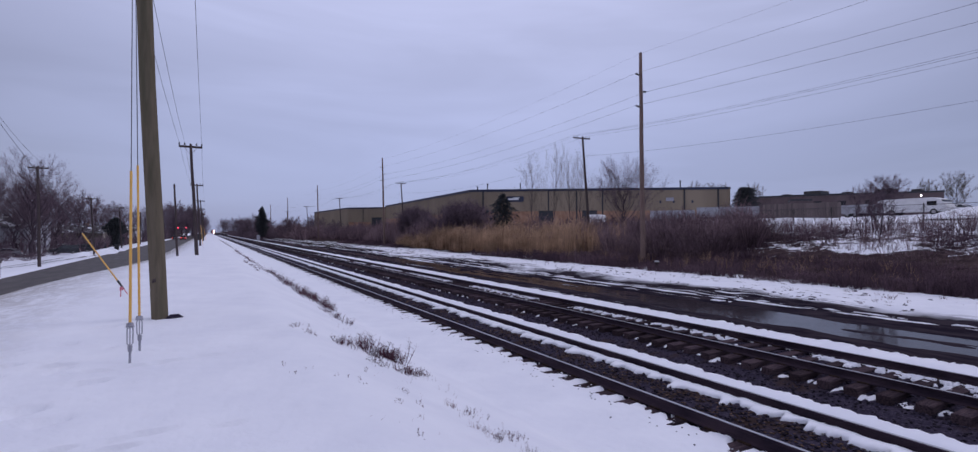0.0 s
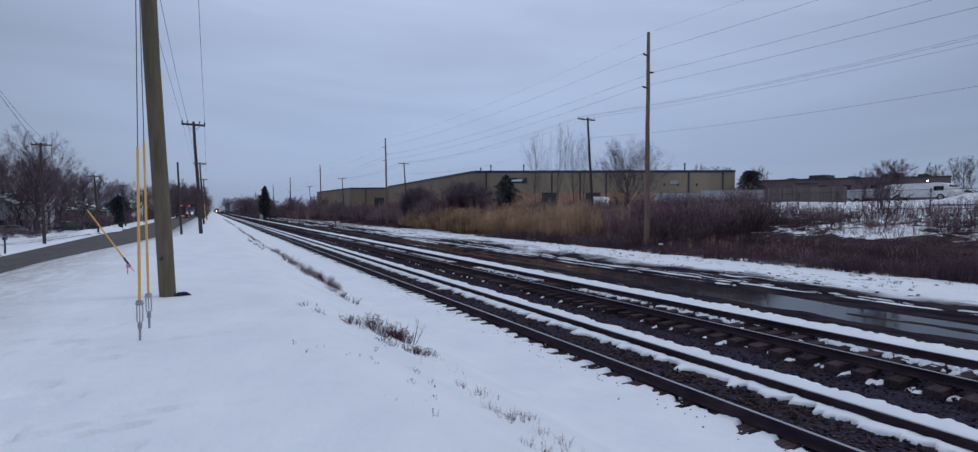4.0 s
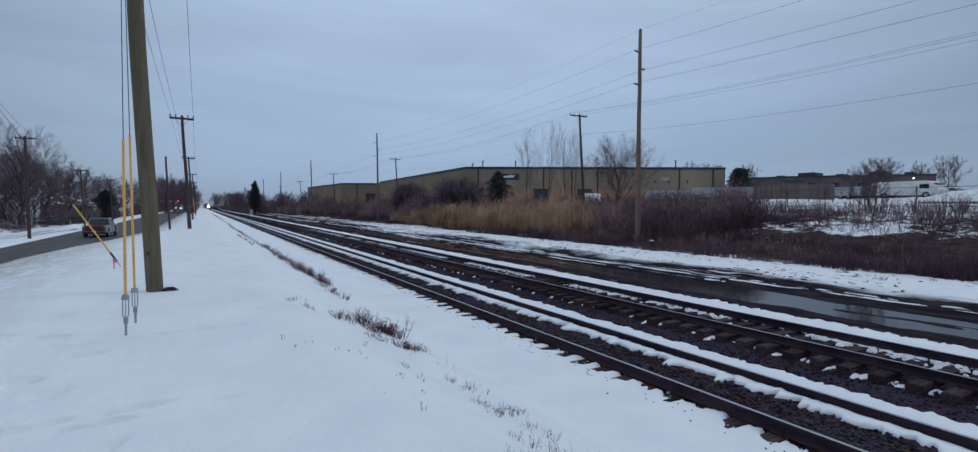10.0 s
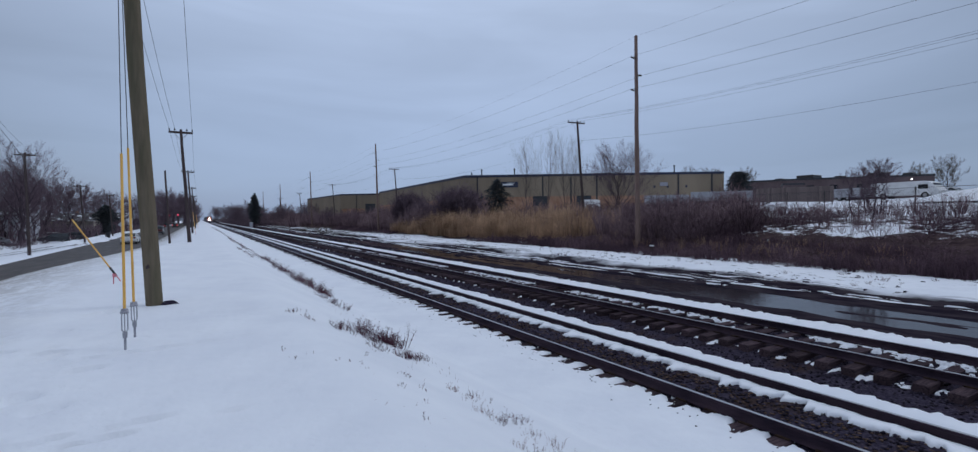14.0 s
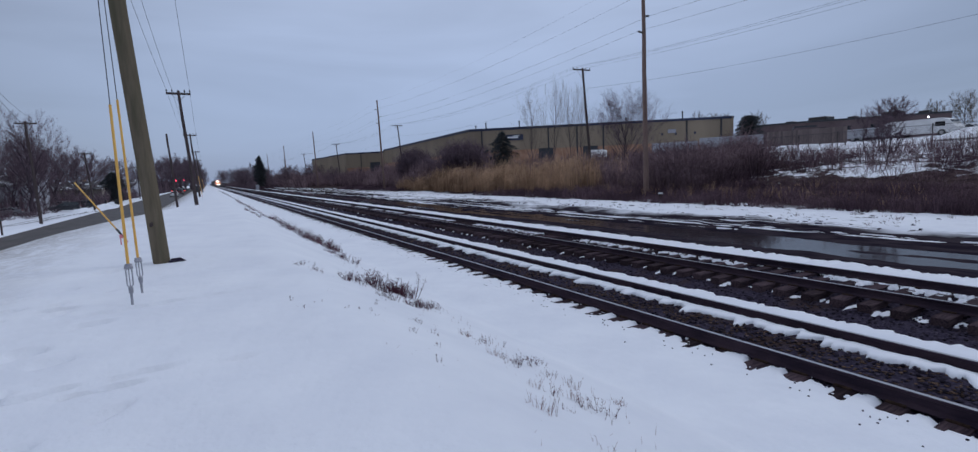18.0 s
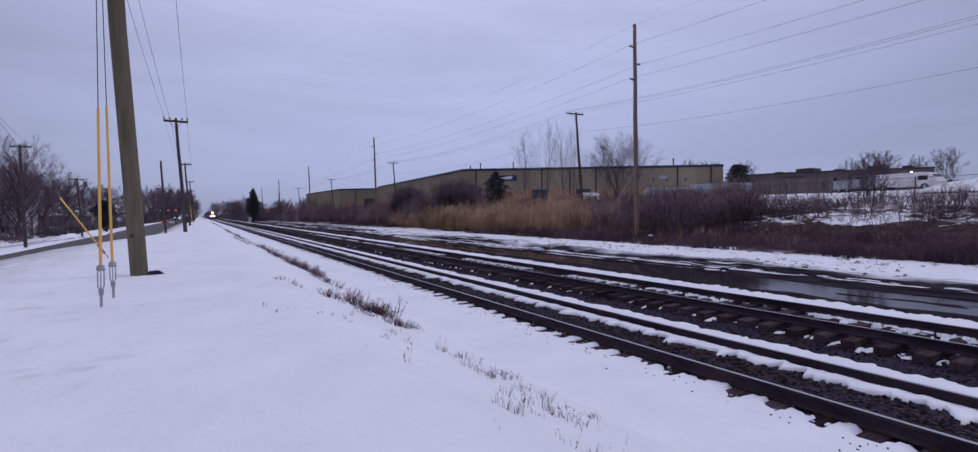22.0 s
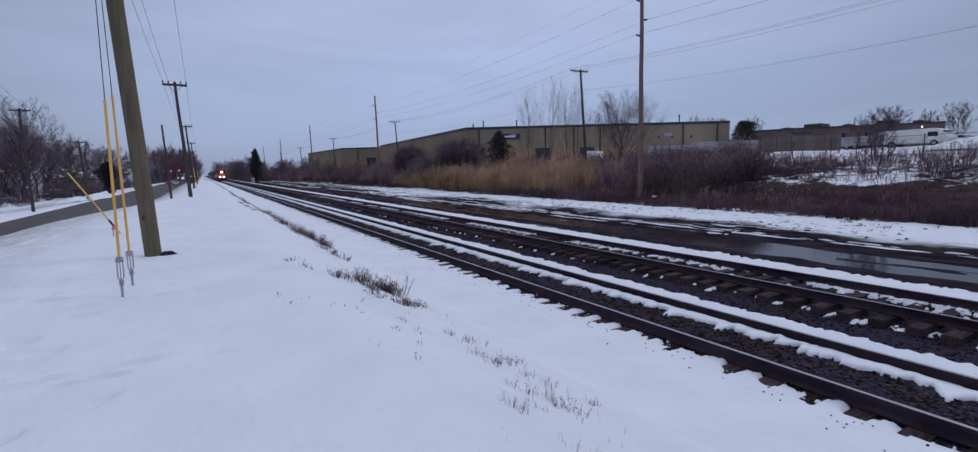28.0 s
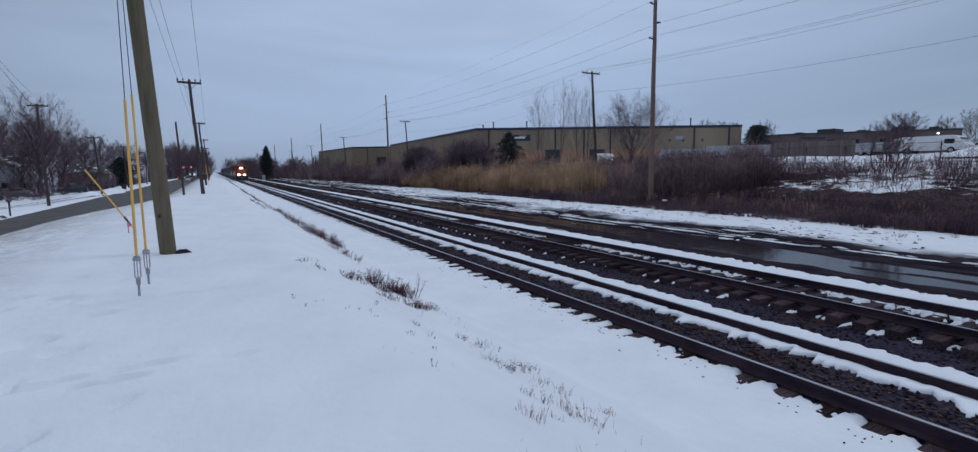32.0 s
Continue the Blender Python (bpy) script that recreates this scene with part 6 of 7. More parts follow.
def house(label, at, w, d, h, roof_h, siding, turn=0.0):
    t = thing("house", label, "house", "houses across the road", "", pose(*at, 0, 0, turn))
    s = Shape()
    s.prism([(-d / 2, -0.3), (d / 2, -0.3), (d / 2, h), (0, h + roof_h * 0.96), (-d / 2, h)], -w / 2, w / 2, 0, "x")
    part("wall", s, siding, t)
    for sy in (-1, 1):
        r = Shape()
        o = 0.45
        q0, q1 = (sy * (d / 2 + o), h - roof_h * o / (d / 2)), (0.0, h + roof_h)
        r.prism([q0, q1, (q1[0], q1[1] + 0.16), (q0[0], q0[1] + 0.16)] if sy > 0 else [q1, q0, (q0[0], q0[1] + 0.16), (q1[0], q1[1] + 0.16)], -w / 2 - o, w / 2 + o, 0, "x")
        part("roof", r, SHINGLE, t, "shingle roof patched with snow")
    for face in (-1, 1):
        for u in (-0.34, -0.12, 0.16, 0.36):
            win = Shape().box((u * w - 0.55, face * d / 2 - 0.03, 1.0), (u * w + 0.55, face * d / 2 + 0.03, 2.2), 0, 0.01)
            g = part("window", win, GLASS, t)
            f = Shape()
            for x0, z0, x1, z1 in ((-0.65, 0.9, 0.65, 1.0), (-0.65, 2.2, 0.65, 2.3), (-0.65, 0.9, -0.55, 2.3), (0.55, 0.9, 0.65, 2.3)):
                f.box((u * w + x0, face * d / 2 - 0.05, z0), (u * w + x1, face * d / 2 + 0.05, z1))
            part("window_frame", f, SIGN_WHITE, t)
    for face in (-1, 1):
        part("window", Shape().box((face * w / 2 - 0.03, -1.4, 1.0), (face * w / 2 + 0.03, -0.4, 2.2), 0, 0.01), GLASS, t)
    part("door", Shape().box((-0.02 * w - 0.45, -d / 2 - 0.05, 0), (-0.02 * w + 0.45, -d / 2 + 0.02, 2.05), 0, 0.01), RED_PAINT, t)
    part("chimney", Shape().box((w * 0.2 - 0.4, 0.3, h + roof_h * 0.4), (w * 0.2 + 0.4, 1.0, h + roof_h + 0.7), 0, 0.03), BRICK_WALL, t)
    return t


house("white-sided two-storey house behind bare trees", across(-27.5, 101, None, 1.45), 15, 11, 5.6, 2.2, SIDING, -8)
house("white-sided house behind bare trees", across(-36.5, 86, None, 1.45), 17, 11, 4.6, 1.9, SIDING, -6)
house("tan-sided ranch house behind bare trees", across(-23.5, 127, None, 1.4), 17, 11, 4.2, 1.9, SIDING_TAN, -5)


def garage(at, turn):
    t = thing("garage", "dark-sided garage with a snowy roof and a white door", "garage", "", "", pose(*at, 0, 0, turn))
    part("wall", Shape().prism([(-2.1, -0.3), (2.1, -0.3), (2.1, 2.3), (0, 3.45), (-2.1, 2.3)], -3.2, 3.2, 0), DARK_PAINT, t)
    for sx in (-1, 1):
        q = [(sx * 2.5, 2.1), (0, 3.5), (0, 3.66), (sx * 2.5, 2.26)]
        part("roof", Shape().prism(q if sx > 0 else q[::-1], -3.55, 3.55), SNOW_OLD, t, "snow-covered roof slope")
    door = part("door", Shape().box((-1.25, -3.24, 0), (1.25, -3.2, 2.1)), SIDING, t, "white roll-up door")
    for k in range(4):
        part("panel", Shape().box((-1.2, -3.27, 0.04 + 0.52 * k), (1.2, -3.24, 0.5 + 0.52 * k), 0, 0.01), SIDING, door)


garage(across(-21.7, 57.0, None, 1.72), 38)
house("white-sided house far up the road", across(-22, 166, None, 1.4), 16, 12, 4.8, 2.0, SIDING, -4)


# ---- vehicles ----
def wheel(parent, x, y, r, w):
    side = 1 if x > 0 else -1
    t = part("wheel", Shape().tube((x - w / 2, y, r), (x + w / 2, y, r), r * 0.62, n=14), TYRE, parent)
    o = Shape()
    for a, b, ra, rb in ((-0.5, -0.4, 0.86, 1.0), (-0.4, 0.4, 1.0, 1.0), (0.4, 0.5, 1.0, 0.86)):
        o.tube((x + a * w, y, r), (x + b * w, y, r), r * ra, r * rb, 18, caps=abs(a + b) > 0.1)
    part("tyre", o, TYRE, t)
    part("rim", Shape().tube((x + side * w * 0.42, y, r), (x + side * w * 0.54, y, r), r * 0.60, r * 0.50, 12), RIM, t)


def vehicle(name, label, at, side, paint, half_w, r=0.34, axles=(1.35, -1.40), roof=None, glass=None, lamps=TAIL_DIM, group="parked vehicles", extra=None):
    """A road vehicle that faces +y: side is its body outline as (y, z), roof the cabin's outline, glass the window band."""
    t = thing(name, label, "vehicle", group, "", at)
    s = Shape()
    n = len(side)
    vs, fs = [], []
    for k, (x, sh) in enumerate(((-half_w, 0.93), (-half_w * 0.9, 1.0), (half_w * 0.9, 1.0), (half_w, 0.93))):
        cy, cz = 0.0, 0.62
        vs += [(x, y * (0.985 if sh < 1 else 1), cz + (z - cz) * (0.94 if sh < 1 else 1)) for y, z in side]
    for k in range(3):
        fs += [(k * n + i, k * n + (i + 1) % n, k * n + n + (i + 1) % n, k * n + n + i) for i in range(n)]
    fs += [tuple(range(n - 1, -1, -1)), tuple(range(3 * n, 4 * n))]
    s.add(vs, fs)
    part("body", s, paint, t)
    if roof:
        k = len(roof)
        g = Shape()
        top = max(z for _, z in roof)
        vs = [(-half_w * (0.93 - 0.16 * (z > top - 0.25)), y, z) for y, z in roof] + [(half_w * (0.93 - 0.16 * (z > top - 0.25)), y, z) for y, z in roof]
        g.add(vs, [(i, (i + 1) % k, k + (i + 1) % k, k + i) for i in range(k)] + [tuple(range(k - 1, -1, -1)), tuple(range(k, 2 * k))])
        part("window_glass", g, GLASS, t, "dark tinted windows")
        ys = [y for y, z in roof if z > top - 0.25]
        part("roof", Shape().box((-half_w * 0.78, min(ys) - 0.05, top - 0.03), (half_w * 0.78, max(ys) + 0.05, top + 0.05), 0, 0.03), paint, t)
        for y in (min(ys), (min(ys) + max(ys)) / 2, max(ys)):
            for sx in (-1, 1):
                lo = [q for q, z in roof if z < top - 0.25]
                yb = min(lo) if y == min(ys) else max(lo) if y == max(ys) else y
                part("pillar", Shape().path([(sx * half_w * 0.935, yb, min(z for _, z in roof)), (sx * half_w * 0.78, y, top)], 0.04, 5), paint, t)
    for y in axles:
        for sx in (-1, 1):
            wheel(t, sx * (half_w - 0.08), y, r, 0.24)
    y0, y1 = min(y for y, _ in side), max(y for y, _ in side)
    for sx in (-1, 1):
        part("tail_lamp", Shape().box((sx * half_w * 0.80 - 0.13, y0 - 0.02, 0.78), (sx * half_w * 0.80 + 0.13, y0 + 0.06, 1.0), 0, 0.015), lamps, t, "red tail lamp")
        part("headlamp", Shape().box((sx * half_w * 0.74 - 0.16, y1 - 0.08, 0.66), (sx * half_w * 0.74 + 0.16, y1 + 0.015, 0.82), 0, 0.015), SIGN_WHITE, t)
        part("mirror", Shape().box((sx * (half_w + 0.09) - 0.09, 0.75, 0.98), (sx * (half_w + 0.09) + 0.09, 0.87, 1.12), 0, 0.02), DARK_PAINT, t)
    for y, z in ((y0, 0.48), (y1, 0.46)):
        part("bumper", Shape().box((-half_w * 0.94, y - 0.07, z - 0.12), (half_w * 0.94, y + 0.07, z + 0.10), 0, 0.03), DARK_PAINT if extra else paint, t)
    part("plate_bar", Shape().box((-0.16, y0 - 0.085, 0.60), (0.16, y0 - 0.07, 0.70)), SIGN_WHITE, t)
    return t


SEDAN = [(-2.3, 0.35), (-2.36, 0.62), (-2.28, 0.98), (-1.6, 1.04), (0.9, 0.98), (2.0, 0.84), (2.34, 0.66), (2.36, 0.36), (1.75, 0.22), (-1.7, 0.22)]
SEDAN_TOP = [(-1.85, 1.0), (-1.0, 1.42), (0.15, 1.45), (1.15, 0.97)]
SUV = [(-2.25, 0.42), (-2.32, 0.75), (-2.28, 1.12), (-1.8, 1.16), (1.0, 1.12), (2.1, 1.0), (2.34, 0.8), (2.36, 0.42), (1.75, 0.28), (-1.7, 0.28)]
SUV_TOP = [(-2.2, 1.12), (-1.95, 1.68), (0.25, 1.72), (1.2, 1.1)]


def pickup(label, at, paint, lamps, group):
    side = [(-2.85, 0.55), (-2.9, 0.75), (-2.88, 1.20), (-0.75, 1.22), (1.1, 1.24), (2.6, 1.14), (2.85, 0.95), (2.88, 0.5), (2.2, 0.42), (-2.1, 0.45)]
    top = [(-0.80, 1.2), (-0.60, 1.86), (0.75, 1.90), (1.55, 1.22)]
    t = vehicle("pickup_truck", label, at, side, paint, 1.0, 0.45, (1.85, -1.80), top, None, lamps, group, True)
    part("tailgate", Shape().box((-0.78, -2.95, 0.70), (0.78, -2.88, 1.18), 0, 0.02), RED_PAINT, t, "dark red tailgate")
    part("cab_roof", Shape().box((-0.80, -0.66, 1.80), (0.80, 0.80, 1.95), 0, 0.06), paint, t)
    part("bed_liner", Shape().box((-0.80, -2.80, 1.205), (0.80, -0.95, 1.235)), BLACK, t)
    for sx in (-1, 1):
        for y in (1.85, -1.80):
            arch = [(y + 0.58 * math.cos(a * math.pi / 12), 0.44 + 0.56 * math.sin(a * math.pi / 12)) for a in range(13)]
            part("wheel_arch", Shape().prism(arch, sx * 0.90, sx * 1.012, 0, "x"), BLACK, t)
        part("side_step", Shape().box((sx * 0.98 - 0.05, -1.1, 0.40), (sx * 0.98 + 0.05, 1.15, 0.50), 0, 0.02), BLACK, t)
    return t


CREAM = mat("cream_vehicle_paint", ((0.46, 0.43, 0.36), (0.54, 0.50, 0.42)), 1.5, 4, 0.4)
moving_pickup = pickup("silver pickup truck with a dark red tailgate on the road", (-8.6, 40, 0), SILVER, TAIL_DIM, "cars on the road")
moving_sedan = vehicle("sedan", "white sedan driving on the wet road", (-7.3, 54, 0), SEDAN, WHITE_PAINT, 0.9, roof=SEDAN_TOP, group="cars on the road")
for x, y, z, turn, m, lab in ((-18.6, 70.5, 0.03, 98, SILVER, "silver parked car on a snowy drive"), (-17.2, 57.5, 0.03, 95, DARK_PAINT, "dark parked car on a snowy drive"), (-14.9, 43.0, 0.03, -122, CREAM, "pale cream parked sedan beside the road"), (-29, 74, 0.05, 92, SILVER, "silver parked car under bare trees")):
    vehicle("sedan", lab, Matrix.Translation(across(x, y, None, 1.95 if m is CREAM else 1.7)) @ pose(0, 0, 0.02, 0, 0, turn), SEDAN, m, 0.9, roof=SEDAN_TOP)
for x, y, z, turn, m, lab in ((-17.0, 88, 0.03, 94, DARK_PAINT, "dark parked car beside the road"), (-16.4, 93.5, 0.03, 92, DARK_PAINT, "dark parked car beside the road"), (-19.5, 97, 0.05, 95, WHITE_PAINT, "white parked car on a snowy drive"), (-16.5, 106, 0.05, 95, DARK_PAINT, "dark parked car beside a hedge")):
    vehicle("parked_suv", lab, Matrix.Translation(across(x, y, None, 1.45)) @ pose(0, 0, 0.02, 0, 0, turn), SUV, m, 0.95, 0.36, roof=SUV_TOP)
for x, y, m in ((-6.9, 196, DARK_PAINT), (-7.0, 204, SILVER), (-9.4, 199, DARK_PAINT)):
    vehicle("waiting_car", "car with lit brake lamps waiting at the signals", across(x, y, -0.06), SUV, m, 0.95, 0.36, roof=SUV_TOP, lamps=TAIL, group="waiting cars")


def trailer(label, at, turn, length, height, legs=1.15):
    t = thing("box_trailer", label, "trailer", "white trailers", "", pose(*at, 0, 0, turn))
    part("box", Shape().box((-1.25, -length / 2, legs), (1.25, length / 2, legs + height), 0, 0.05), TRAILER, t)
    for k in range(int(length / 1.3)):
        for sx in (-1, 1):
            part("side_rib", Shape().box((sx * 1.255 - 0.015, -length / 2 + 0.5 + k * 1.3, legs + 0.1), (sx * 1.255 + 0.015, -length / 2 + 0.57 + k * 1.3, legs + height - 0.1)), TRAILER, t)
    part("chassis", Shape().box((-0.5, -length / 2 + 0.3, legs - 0.28), (0.5, length / 2 - 0.3, legs)), DARK_PAINT, t)
    for y in (-length / 2 + 1.2, -length / 2 + 2.4):
        for sx in (-1, 1):
            wheel(t, sx * 1.05, y, 0.48, 0.28)
    for sx in (-1, 1):
        part("landing_leg", Shape().box((sx * 0.8 - 0.06, length / 2 - 2.6, 0), (sx * 0.8 + 0.06, length / 2 - 2.45, legs)), STEEL, t)
    part("rear_door", Shape().box((-1.15, -length / 2 - 0.03, legs + 0.1), (1.15, -length / 2, legs + height - 0.1), 0, 0.01), TRAILER, t)
    return t


for x, y, ln, top in ((60.7, 51.4, 6.2, 1.30), (65.0, 45.4, 8.0, 1.35)):
    trailer("white box trailer parked along the warehouse", (x, y, land(x, y)), 36, ln, top, 0.95)
trailer("low white trailer in the snowy yard", (77.8, 34.2, 4.3), 162, 4.4, 1.2, 0.55)


def box_truck(label, at, turn):
    t = thing("shuttle_bus", label, "vehicle", "", "", pose(*at, 0, 0, turn))
    out = [(-3.6, 0.45), (-3.65, 1.95), (-3.2, 2.16), (2.2, 2.20), (3.0, 1.95), (3.5, 1.3), (3.75, 1.0), (3.75, 0.45)]
    s = Shape().prism(out, -1.1, 1.1, 0, "x")
    part("body", s, WHITE_PAINT, t)
    for sx in (-1, 1):
        part("window", Shape().box((sx * 1.1 - 0.015, 1.7, 1.2), (sx * 1.1 + 0.015, 2.7, 1.75), 0, 0.005), GLASS, t)
    part("windscreen", Shape().path([(-0.9, 3.10, 1.7), (0.9, 3.10, 1.7)], 0.22, 4), GLASS, t)
    for y in (-2.1, 2.4):
        for sx in (-1, 1):
            wheel(t, sx * 0.98, y, 0.42, 0.26)
    part("bumper", Shape().box((-1.05, 3.7, 0.3), (1.05, 3.85, 0.6), 0, 0.03), DARK_PAINT, t)
    return t


box_truck("white shuttle bus parked in the snowy yard", (79.2, 28.7, 4.45), 176)
vehicle("delivery_van", "white delivery van near the loading docks", pose(61.6, 69.3, 3.0, 0, 0, 120), [(-2.6, 0.5), (-2.65, 1.3), (-2.6, 2.5), (0.9, 2.55), (1.3, 2.2), (1.9, 1.4), (2.6, 1.2), (2.65, 0.5), (2.0, 0.35), (-2.0, 0.35)], WHITE_PAINT, 1.05, 0.4, (1.8, -1.6), [(0.75, 1.5), (0.85, 2.2), (1.2, 2.2), (1.75, 1.45)], None)
for x, y in ((96, 24), (100, 21), (104, 27), (108, 23), (99, 30)):
    vehicle("snowy_car", "parked car under snow in the yard", pose(x, y, 5.0, 0, 0, 70 + x), SEDAN, SNOW_OLD, 0.9, roof=SEDAN_TOP, group="snowy parked cars")


def snow_pile(label, at, rx, ry, h, seed):
    n, k = 26, 10
    s = Shape()
    vs, fs = [(0, 0, h)], []
    for j in range(1, k + 1):
        u = j / k
        for i in range(n):
            a = 2 * math.pi * i / n
            r = u * (1 + 0.22 * noise.noise(Vector((math.cos(a) * 1.5, math.sin(a) * 1.5, seed))))
            vs.append((rx * r * math.cos(a), ry * r * math.sin(a), h * (1 - u * u) * (1 + 0.3 * noise.noise(Vector((math.cos(a) * u * 3, math.sin(a) * u * 3, seed + 5)))) - 0.25 * u))
    fs += [(0, 1 + i, 1 + (i + 1) % n) for i in range(n)]
    for j in range(k - 1):
        fs += [(1 + j * n + i, 1 + (j + 1) * n + i, 1 + (j + 1) * n + (i + 1) % n, 1 + j * n + (i + 1) % n) for i in range(n)]
    s.add(vs, fs)
    o = tagged(part("snowbank", s, SNOW, smooth=True), label, "snow", "ploughed snow")
    o.matrix_basis = Matrix.Translation(at)


snow_pile("ploughed snowbank in the yard", (71.0, 18.0, 4.0), 7, 8, 1.3, 3)
snow_pile("ploughed snowbank beside the metal building", (64, 14.0, 3.4), 7, 4, 0.8, 8)
snow_pile("ploughed snow along the road verge", across(-14.5, 100, None, 1.0), 2.0, 6, 0.7, 12)
snow_pile("ploughed snow along the road verge", across(-15.2, 88, None, 1.0), 1.9, 5, 0.65, 14)
snow_pile("ploughed snow along the road verge", across(-14.8, 112, None, 1.0), 2.0, 6, 0.7, 16)


def fence():
    t = thing("chain_link_fence", "dark chain-link fence along the snowy yard", "fence")
    pts = [Vector((57.9, 40, 0)), Vector((58.2, 20.4, 0)), Vector((57.5, 10.9, 0))]
    total = []
    for a, b in zip(pts, pts[1:]):
        n = max(1, round((b - a).length / 4.2))
        total += [a.lerp(b, i / n) for i in range(n)]
    total.append(pts[-1])
    net = Shape()
    for i, p in enumerate(total):
        z = land(p.x, p.y)
        part("post", Shape().tube((p.x, p.y, z - 0.2), (p.x, p.y, z + 1.95), 0.04, n=7).tube((p.x, p.y, z + 1.95), (p.x, p.y, z + 2.02), 0.05, 0.02, 7), CHAIN, t)
        if i + 1 < len(total):
            q = total[i + 1]; z2 = land(q.x, q.y)
            for h in (1.88, 0.1):
                part("rail", Shape().tube((p.x, p.y, z + h), (q.x, q.y, z2 + h), 0.022, n=5), CHAIN, t)
            for k in range(20):
                for d in (-1, 1):
                    u0, u1 = k / 20, (k + d * 6) / 20
                    lo = Vector((p.x, p.y, z + 0.1)).lerp(Vector((q.x, q.y, z2 + 0.1)), u0)
                    u1 = min(max(u1, 0), 1)
                    hi = Vector((p.x, p.y, z + 1.88)).lerp(Vector((q.x, q.y, z2 + 1.88)), u1)
                    net.tube(lo, hi, 0.006, n=3, caps=False)
    tagged(part("netting", net, CHAIN, t), "thin wire netting", kind="stuff")


fence()


# ---- small roadside and trackside things ----
def mailbox(at):
    t = thing("mailbox", "dark mailbox on a wooden post in the snow", "mailbox", "", "", at)
    part("post", Shape().box((-0.05, -0.05, -0.2), (0.05, 0.05, 1.0), 0, 0.01), WOOD_DARK, t)
    out = [(-0.1, 1.0), (0.1, 1.0), (0.1, 1.14), (0.06, 1.22), (-0.06, 1.22), (-0.1, 1.14)]
    part("box", Shape().prism(out, -0.25, 0.25), DARK_PAINT, t)
    part("flag", Shape().box((0.10, -0.05, 1.1), (0.115, 0.1, 1.2)), RED_PAINT, t)


mailbox((-13.9, 51.6, land(-13.9, 51.6)))


def rubbish_bin(at):
    t = thing("wheeled_bin", "black wheeled rubbish bin at the kerb", "bin", "", "", at)
    part("body", Shape().prism([(-0.28, 0.05), (0.28, 0.05), (0.36, 1.0), (-0.36, 1.0)], -0.33, 0.33), BLACK, t)
    part("lid", Shape().box((-0.39, -0.38, 1.0), (0.39, 0.36, 1.09), 0, 0.03), BLACK, t)
    for sx in (-1, 1):
        part("wheel", Shape().tube((sx * 0.3, 0.34, 0.1), (sx * 0.36, 0.34, 0.1), 0.1, n=10), TYRE, t)


rubbish_bin((-13.95, 109.5, land(-13.95, 109.5)))


def slat_fence():
    t = thing("slatted_fence", "long tan slatted privacy fence round the yard", "fence")
    a, b = Vector((72.5, 44.5, 0)), Vector((66.5, 31.5, 0))
    n = 34
    slat = mesh_of("slat", Shape().box((-0.02, -0.225, 0), (0.02, 0.225, 1.95), 0, 0.008), SLAT)
    for k in range(n):
        p = a.lerp(b, k / (n - 1))
        part("slat", slat, None, t).matrix_basis = pose(p.x, p.y, land(p.x, p.y) + 0.35, 0, 0, -9)
    for k in range(8):
        p = a.lerp(b, k / 7)
        z = land(p.x, p.y)
        part("post", Shape().box((p.x + 0.03, p.y - 0.05, z - 0.2), (p.x + 0.13, p.y + 0.05, z + 2.35), 0, 0.01), WOOD_DARK, t)


slat_fence()


def diamond_sign(at):
    t = thing("warning_sign", "pale diamond road sign on a thin post", "road sign", "", "", at)
    part("post", Shape().tube((0, 0, -0.2), (0, 0, 2.9), 0.035, n=6), STEEL, t)
    part("plate", Shape().prism([(0, 1.7), (0.55, 2.3), (0, 2.9), (-0.55, 2.3)], -0.06, -0.04), SIDING, t)


diamond_sign((-16.6, 151, land(-16.6, 151)))


def ruts(label, pts, width):
    """A thin uneven strip of bared dark ground in the snow along some points."""
    s = Shape()
    vs, fs = [], []
    pts = [Vector((*p, 0)) for p in pts]
    fine = [a.lerp(b, k / 12) for a, b in zip(pts, pts[1:]) for k in range(12)] + [pts[-1]]
    for i, p in enumerate(fine):
        d = (fine[min(i + 1, len(fine) - 1)] - fine[max(i - 1, 0)]).normalized()
        nrm = Vector((d.y, -d.x, 0))
        w = width * (0.6 + 0.6 * abs(noise.noise(p * 0.8 + Vector((0, 0, 3)))) + 0.25 * noise.noise(p * 2.3))
        for u in (-1, 0, 1):
            q = p + nrm * (w * u) + nrm * (0.2 * noise.noise(p * 0.4))
            vs.append((q.x, q.y, land(q.x, q.y) + uneven(q.x, q.y) + (0.10 if u == 0 else 0.07)))
    for i in range(len(fine) - 1):
        fs += [(3 * i + k, 3 * i + k + 1, 3 * i + k + 4, 3 * i + k + 3) for k in (0, 1)]
    s.add(vs, fs)
    tagged(part("tyre_rut", s, ASPHALT), label, "rut", "ruts in the snow", "structure")


ruts("dark slushy edge of a drive in the snow", [(-23, 63.5), (-17.6, 66.2), (-15.6, 70.2), (-14.5, 82.8), (-13.7, 89)], 0.24)
ruts("dark slushy edge of a drive in the snow", [(-25, 74), (-20.2, 76), (-17.7, 79.8), (-17.3, 96)], 0.26)
ruts("dark slushy drive through the snow", [(-18.5, 46.5), (-16.0, 48), (-13.7, 50)], 0.30)


